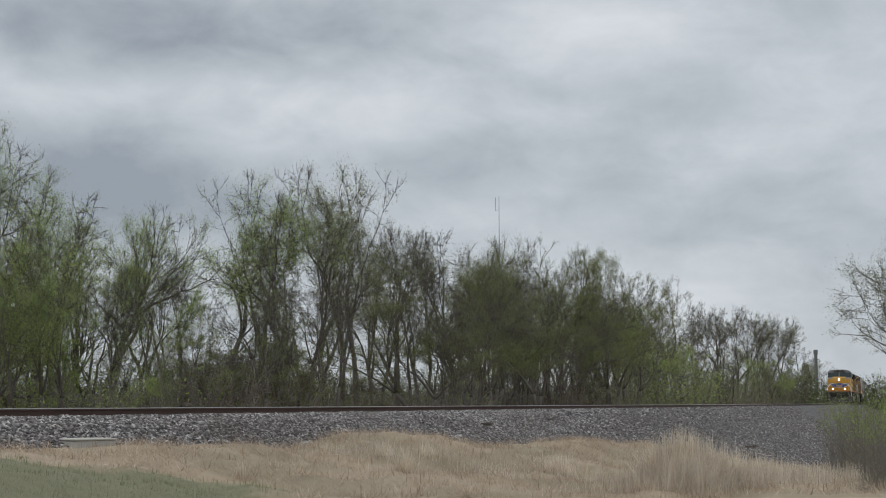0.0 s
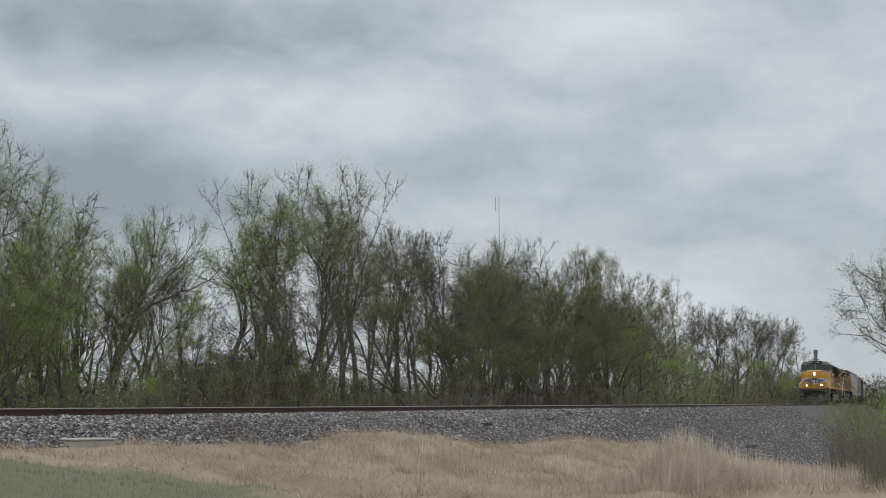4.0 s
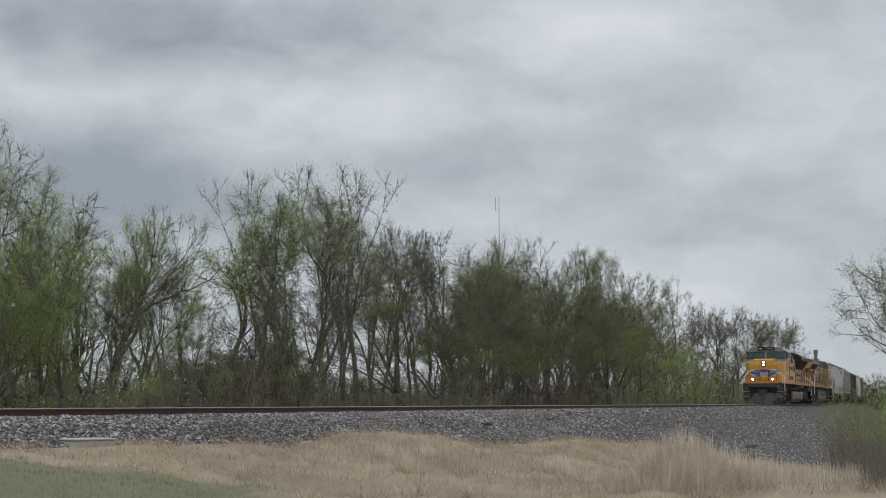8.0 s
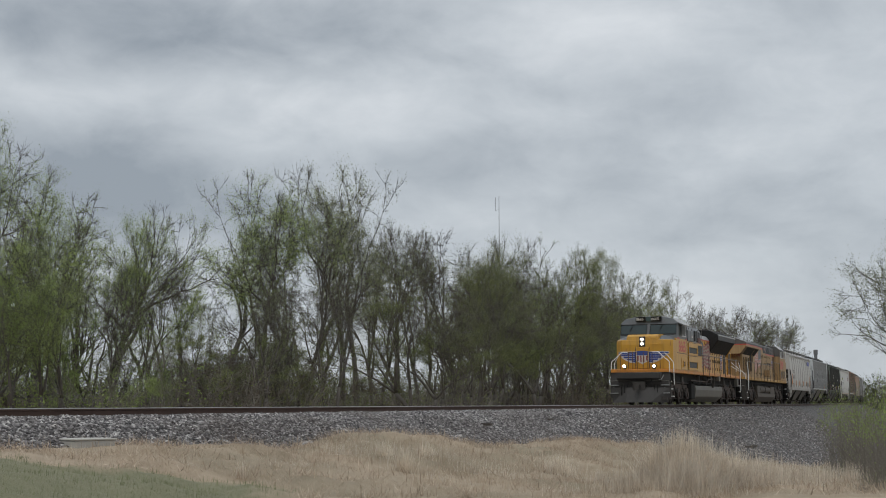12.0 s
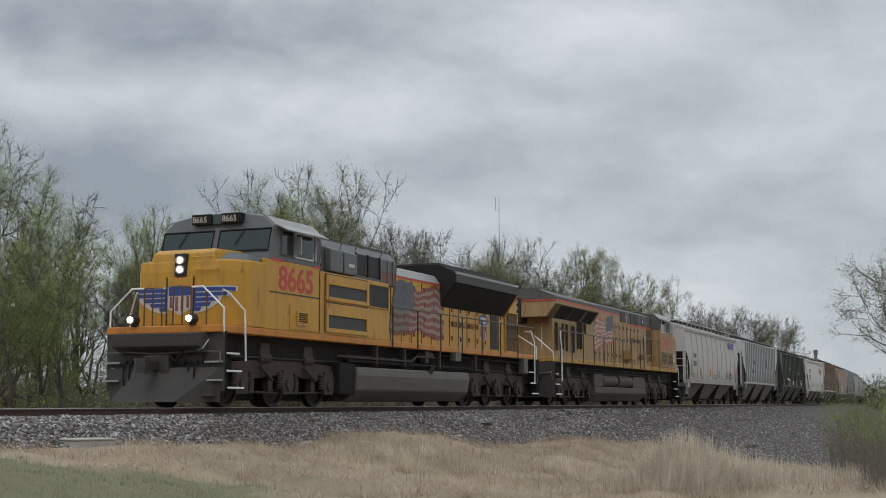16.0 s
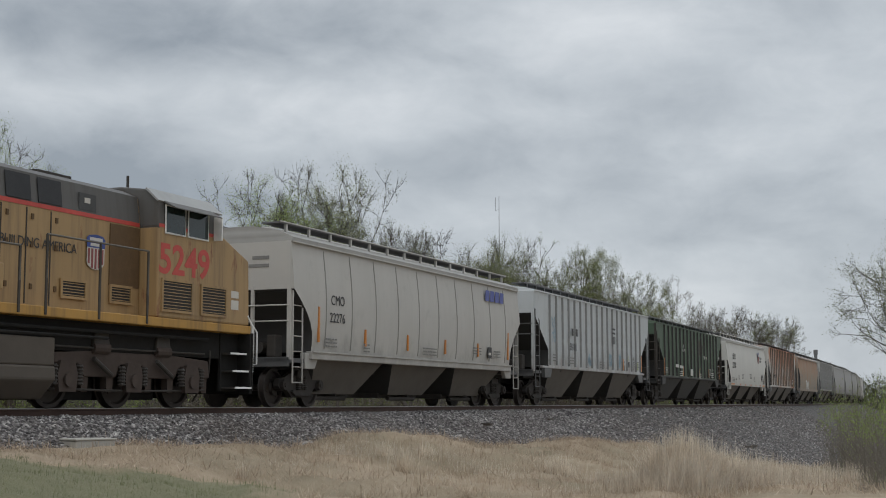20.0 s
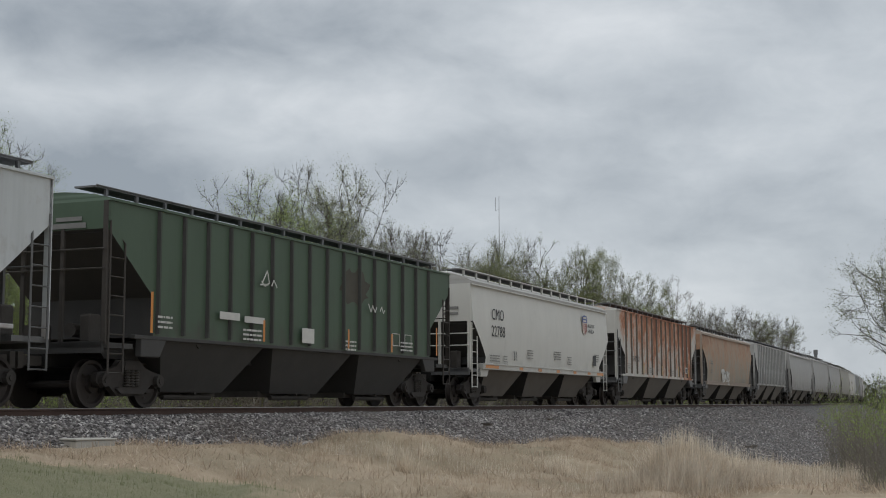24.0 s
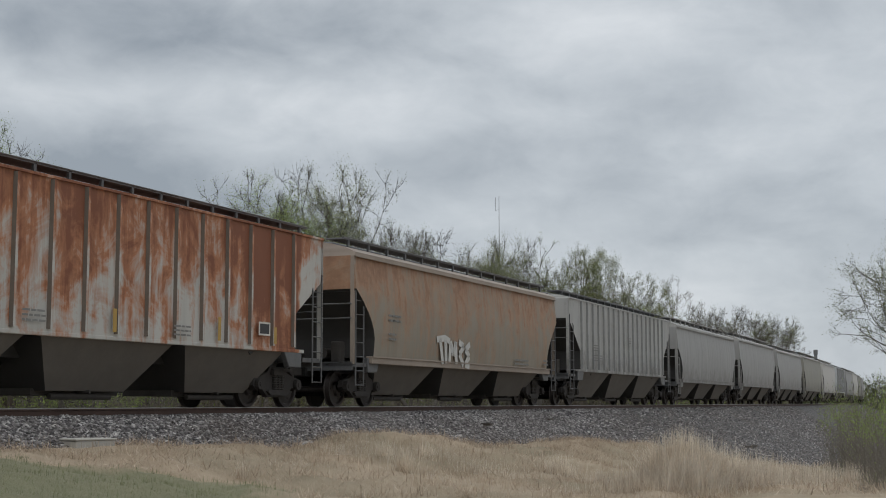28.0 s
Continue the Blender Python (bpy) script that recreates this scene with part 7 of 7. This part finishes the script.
    p("air_line", Form().tube([(7.0, 1.3, 1.30), (11.2, 1.3, 1.28), (11.7, 1.3, 1.5), (20.0, 1.3, 1.45)], 0.035, 6), M_BLACK)
    p("air_line", Form().tube([(7.0, 1.38, 1.16), (15.5, 1.38, 1.14)], 0.04, 6), M_BLACK)
    p("battery_box", Form().box(6.55, 7.43, -1.40, 1.40, 0.30, 1.10), M_BLACK, "black box ahead of the fuel tank", bevel=0.04)
    p("air_line", Form().tube([(6.4, 1.41, 1.26), (10.9, 1.41, 1.24), (11.3, 1.41, 1.40), (12.6, 1.41, 1.40)], 0.03, 6), M_TRUCK)
    for s in (8.6, 10.4, 12.9, 15.8):
        p("pipe_clamp", Form().box(s, s + 0.08, 1.22, 1.44, 1.08, 1.60), M_DARK)
    p("drain_cup", Form().box(11.9, 12.15, 1.20, 1.42, 1.22, 1.58).barrel(12.2, 12.55, 1.30, 1.48, 0.10, 10), M_DARK, bevel=0.02)
    p("jacking_pad", Form().box(14.0, 14.45, 1.30, 1.50, 1.35, 1.62), M_TANK)
    p("jacking_pad", Form().box(20.2, 20.6, 1.30, 1.50, 1.1, 1.60), M_TANK)
    for s in (4.2, 18.35):
        bogie_six(v, s - half, 2.07, False)
    return v


def second_locomotive():
    """Faded yellow six-axle diesel running cab last."""
    v, half, p = loco_frame("second_locomotive", "faded grimy yellow diesel locomotive with winged radiator end", 22.30)
    p("deck", Form().box(0.95, 21.5, -1.46, 1.46, 1.60, 1.78), M_SILL_OLD, "grimy yellow frame edge", bevel=0.02)
    p("underframe", Form().box(1.3, 21.0, -1.15, 1.15, 1.05, 1.60), M_BLACK)
    p("rear_plate", Form().box(0.9, 1.0, -1.5, 1.5, 0.3, 1.60), M_DARK)
    p("cut_lever", Form().tube([(0.84, -1.4, 1.2), (0.80, -0.3, 1.15), (0.80, 0.3, 1.15), (0.84, 1.4, 1.2), (0.82, 1.45, 0.95)], 0.02, 5), M_TANK)
    for q in (0.45, -1.0):
        p("hose_bracket", Form().box(0.84, 0.9, q, q + 0.55, 0.95, 1.08), M_BLACK)
    for q in (0.55, 0.72, 0.9):
        p("air_hose", Form().tube([(0.84, q, 1.0), (0.72, q, 0.88), (0.70, q, 0.6), (0.76, q, 0.45)], 0.025, 6), M_BLACK)
    p("front_plate", Form().box(21.4, 21.5, -1.5, 1.5, 0.3, 1.60), M_BLACK)
    coupler(v, -half, 180)
    coupler(v, half, 0)
    # radiator end
    sec = [(-1.15, 1.78), (1.15, 1.78), (1.15, 3.55), (-1.15, 3.55)]
    rear = p("radiator_cab", Form().prism(sec, "s", 1.82, 7.3), M_YELLOW_OLD, bevel=0.03)
    sec = [(-1.15, 3.25), (-1.52, 3.74), (-1.52, 4.0), (-0.75, 4.30), (0.75, 4.30), (1.52, 4.0), (1.52, 3.74), (1.15, 3.25)]
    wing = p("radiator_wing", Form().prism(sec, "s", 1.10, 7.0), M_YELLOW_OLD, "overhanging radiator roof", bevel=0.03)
    # soot and the overhang's shade, put into dark brown on the downward faces
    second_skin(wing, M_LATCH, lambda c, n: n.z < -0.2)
    part("wing_roof", Form().prism([(-1.535, 3.90), (-1.535, 4.01), (-0.76, 4.315), (0.76, 4.315), (1.535, 4.01), (1.535, 3.90)], "s", 1.085, 7.02), M_GREY_OLD, wing, "sooty grey roof")
    part("red_line", Form().box(1.08, 7.02, 1.525, 1.54, 3.84, 3.90).box(1.075, 1.10, -1.53, 1.53, 3.84, 3.90), M_RED, wing)
    part("yellow_edge", Form().box(1.08, 7.02, 1.522, 1.535, 3.74, 3.84), M_YELLOW_OLD, wing)
    for s0, s1 in ((1.9, 3.5), (3.6, 5.2), (5.5, 6.8)):
        part("radiator_core", Form().prism([(1.158, 3.26), (1.50, 3.70), (1.49, 3.71), (1.15, 3.27)], "s", s0, s1), M_BLACK, wing, "black radiator core")
    lamp = part("rear_headlight", Form().box(0.98, 1.84, -0.17, 0.17, 3.05, 3.98), M_GRILLE, rear, bevel=0.02)
    for h in (3.58, 3.82):
        part("lens", Form().prism([(0.095 * math.cos(a * 0.5236), h + 0.095 * math.sin(a * 0.5236)) for a in range(12)], "s", 0.95, 0.985), M_TREAD, lamp, "unlit round lens")
    lettering("road_number", "5249", M_DECAL_RED, rear, 0, 0, 0, 0.3).matrix_basis = pose(1.815, -0.42, 3.05, 90, 0, -90)
    part("grab_iron", Form().tube([(1.82, 0.75, 2.1), (1.75, 0.75, 2.12), (1.75, 0.75, 2.9), (1.82, 0.75, 2.92)], 0.014, 5), M_WHITE, rear)
    for s0, s1, h0, h1 in ((2.06, 2.42, 2.05, 3.1), (2.62, 2.80, 2.15, 2.95), (2.90, 3.20, 2.1, 3.1), (3.34, 3.74, 2.05, 3.1), (4.12, 4.62, 2.02, 3.08), (4.86, 5.66, 2.2, 3.3), (5.80, 6.22, 2.85, 3.28)):
        g = part("vent_door", Form().box(s0, s1, 1.145, 1.17, h0, h1), M_BLACK, rear, "dark vent door")
        part("door_frame", Form().tube([(s0, 1.17, h0), (s1, 1.17, h0), (s1, 1.17, h1), (s0, 1.17, h1), (s0, 1.17, h0)], 0.02, 4), M_YELLOW_OLD, g)
    # long hood with doors
    sec = [(-1.02, 1.78), (1.02, 1.78), (1.02, 3.62), (0.95, 4.18), (0.6, 4.32), (-0.6, 4.32), (-0.95, 4.18), (-1.02, 3.62)]
    hood = p("long_hood", Form().prism(sec, "s", 7.0, 17.95), M_YELLOW_OLD, bevel=0.03)
    part("hood_roof", Form().prism([(0.986, 4.0), (0.956, 4.19), (0.6, 4.335), (-0.6, 4.335), (-0.956, 4.19), (-0.986, 4.0)], "s", 7.05, 13.45), M_GREY_OLD, hood, "sooty grey hood roof")
    part("hood_roof", Form().prism([(1.026, 3.66), (0.956, 4.19), (0.6, 4.335), (-0.6, 4.335), (-0.956, 4.19), (-1.026, 3.66)], "s", 13.46, 17.9), M_GREY_OLD, hood, "sooty grey upper hood")
    part("red_line", Form().prism([(0.988, 3.92), (0.978, 4.0), (0.985, 4.0), (0.996, 3.92)], "s", 7.05, 13.45), M_RED, hood)
    part("red_line", Form().box(13.46, 17.9, 1.02, 1.03, 3.58, 3.66), M_RED, hood)
    me = Form().box(-0.012, 0.012, 1.02, 1.032, 1.84, 3.55).mesh("door_seam")
    for i in range(13):
        at(part("door_seam", me, M_DARK, hood), 7.3 + i * 0.66)
    me = Form().box(-0.03, 0.03, 1.02, 1.045, -0.05, 0.05).mesh("latch")
    for i in range(13):
        for h in (2.15, 2.9, 3.4):
            at(part("latch", me, M_LATCH, hood), 7.45 + i * 0.66, 0, h)
    flag(hood, 7.98, 10.78, 3.50, 2.25, 1.035, True, (3.76, 2.80), 0.25, False)
    for s0, s1 in ((12.2, 13.1), (14.0, 14.65), (14.85, 15.5)):
        part("hood_window", Form().prism([(1.03, 3.68), (0.98, 4.12), (0.99, 4.14), (1.045, 3.68)], "s", s0, s1), M_GRILLE, hood, "black intake opening")
    part("hatch", Form().box(16.0, 16.5, 1.0, 1.03, 3.70, 4.02), M_SCREEN, hood)
    part("hatch_label", Form().box(16.15, 16.32, 1.03, 1.034, 3.84, 3.94), M_DECAL_WHITE, hood)
    part("roof_gear", Form().box(10.2, 12.4, -0.5, 0.5, 4.33, 4.42).box(15.6, 16.6, -0.35, 0.35, 4.33, 4.45), M_DARK, hood)
    part("roof_gear", Form().box(3.4, 6.6, -0.6, 0.6, 4.31, 4.36), M_DARK, wing)
    # cab and nose (far end)
    sec = [(-1.46, 1.78), (1.46, 1.78), (1.46, 3.48), (-1.46, 3.48)]
    low = p("cab_side", Form().prism([(17.95, 1.78), (21.42, 1.78), (21.38, 3.20), (20.35, 3.62), (20.2, 3.66), (17.95, 3.66)], "l", -1.46, 1.46), M_YELLOW_OLD, bevel=0.04)
    sec = [(-1.46, 3.54), (1.46, 3.54), (1.44, 4.10), (1.15, 4.36), (0.5, 4.44), (-0.5, 4.44), (-1.15, 4.36), (-1.44, 4.10)]
    cab = p("cab", Form().loft([[(17.95, l, h) for l, h in sec], [(20.25 - 0.12 * (h - 3.6), l, h) for l, h in sec]]), M_GREY_OLD, "sooty grey cab top", bevel=0.03)
    part("recess", Form().box(16.95, 17.9, 1.015, 1.04, 2.35, 3.55), M_LATCH, hood)
    part("red_line", Form().box(17.95, 20.2, 1.46, 1.467, 3.58, 3.65), M_RED, low)
    part("roof_edge", Form().prism([(1.47, 4.11), (1.17, 4.38), (1.14, 4.35), (1.44, 4.09)], "s", 17.9, 20.25), M_TRIM, cab, "pale roof edge")
    for s0, s1 in ((18.15, 18.85), (18.95, 19.7)):
        sw = part("side_window", Form().box(s0, s1, 1.44, 1.475, 3.50, 4.02), M_GLASS, cab)
        part("window_frame", Form().tube([(s0, 1.478, 3.48), (s1, 1.478, 3.48), (s1, 1.478, 4.04), (s0, 1.478, 4.04), (s0, 1.478, 3.48)], 0.02, 5), M_WHITE, sw)
    part("sunshade", Form().prism([(1.46, 4.08), (1.75, 3.95), (1.75, 3.97), (1.46, 4.12)], "s", 18.1, 19.8), M_GREY_OLD, cab)
    part("mirror", Form().box(19.9, 19.94, 1.48, 1.68, 3.5, 4.0), M_WHITE, cab)
    part("roof_gear", Form().box(18.6, 19.6, -0.3, 0.3, 4.44, 4.52).tube([(18.2, 0.5, 4.42), (18.2, 0.5, 4.7)], 0.03, 5), M_DARK, cab)
    lettering("road_number", "5249", M_RED, low, 17.95, 1.464, 2.68, 0.84, 1.10, 0.018)
    louvre(low, 18.1, 19.1, 1.95, 2.52, 1.464, 9, M_YELLOW_OLD, M_YELLOW_OLD)
    louvre(low, 19.5, 20.4, 1.95, 2.50, 1.464, 9, M_YELLOW_OLD, M_YELLOW_OLD)
    part("warning_label", Form().box(20.65, 20.95, 1.46, 1.467, 2.35, 2.5).box(20.65, 20.95, 1.46, 1.467, 2.1, 2.3), M_DECAL_WHITE, low)
    lettering("slogan", "BUILDING AMERICA", M_INK, hood, 13.86, 1.04, 2.85, 0.25, 0.93)
    shield(hood, 16.24, 3.20, 1.06, 1.045)
    louvre(hood, 15.55, 16.2, 2.05, 2.32, 1.035, 5, M_YELLOW_OLD, M_YELLOW_OLD)
    louvre(hood, 17.0, 17.6, 2.05, 2.32, 1.035, 5, M_YELLOW_OLD, M_YELLOW_OLD)
    part("tool_box", Form().box(12.6, 13.6, 1.03, 1.40, 2.0, 2.45), M_YELLOW_OLD, hood, bevel=0.02)
    fence(hood, 1.75, 13.9, 1.47, 1.78, 2.78, 9, M_DARK, M_TANK)
    fence(hood, 14.6, 17.6, 1.47, 1.78, 3.05, 3, M_DARK, M_TANK)
    for sd in (1, -1):
        at(steps(v, 1.75, sd, 1), -half)
        at(steps(v, 20.7, sd, -1), -half)
        p("stair_rail", Form().tube([(1.75, sd * 1.47, 2.78), (1.70, sd * 1.5, 2.5), (1.78, sd * 1.52, 2.1), (1.78, sd * 1.52, 0.9)], 0.022, 6), M_WHITE, "white handrail")
        p("stair_rail", Form().tube([(1.2, sd * 0.3, 2.72), (1.0, sd * 0.55, 2.70), (0.92, sd * 1.45, 1.95), (0.92, sd * 1.48, 1.25), (0.92, sd * 1.2, 1.2)], 0.022, 6), M_WHITE, "white handrail")
        p("stair_rail", Form().tube([(21.35, sd * 1.46, 2.0), (21.5, sd * 1.5, 1.75), (21.5, sd * 1.5, 0.75)], 0.022, 6), M_WHITE, "white handrail")
        p("stair_rail", Form().tube([(21.4, sd * 1.2, 2.3), (21.75, sd * 1.46, 1.65), (21.75, sd * 1.46, 0.95), (21.75, sd * 1.2, 0.92)], 0.022, 6), M_WHITE, "white handrail")
    # tank, air reservoirs, bogies
    tank = p("fuel_tank", Form().prism([(-1.40, 0.75), (1.40, 0.75), (1.42, 0.5), (1.1, 0.16), (-1.1, 0.16), (-1.42, 0.5)], "s", 6.6, 15.0), M_TANK_OLD, "dusty fuel tank", bevel=0.04)
    part("tank_end", Form().box(6.6, 7.9, -1.38, 1.38, 0.75, 1.28), M_TANK_OLD, tank, bevel=0.03)
    part("tank_end", Form().box(12.9, 15.0, -1.38, 1.38, 0.75, 1.25), M_TANK_OLD, tank, bevel=0.03)
    for s0, s1 in ((8.0, 10.3), (10.6, 12.8)):
        part("air_reservoir", Form().barrel(s0, s1, 1.12, 1.03, 0.27, 18), M_TANK_OLD, tank)
    p("air_line", Form().tube([(4.0, 1.32, 1.42), (20.0, 1.32, 1.42)], 0.035, 6), M_BLACK)
    p("air_line", Form().tube([(5.0, 1.38, 1.30), (16.5, 1.38, 1.30)], 0.03, 6), M_BLACK)
    for s in (4.55, 17.55):
        bogie_six(v, s - half, 2.0, True)
    return v


for _v, _mid in ((lead_locomotive(), 11.315), (second_locomotive(), 22.63 + 11.15)):
    TRAIN.append((_v, _mid))
# ---------------------------------------------------------------- what moves
def motions():
    for v, mid in TRAIN:
        rows = []
        for k in range(29):
            x, y, a = track_at(front_at(k) + mid)
            rows.append((float(k), pose(x, y, RZ, 0, 0, 90 - math.degrees(a))))
        walk(v, rows)
    start = front_at(0.0)
    for ob, where, r in SPIN:
        rows = []
        for k in range(421):
            t = k / 15.0
            rows.append((t, pose(*where, 0, -math.degrees((start - front_at(t)) / r), 0)))
        walk(ob, rows)


motions()
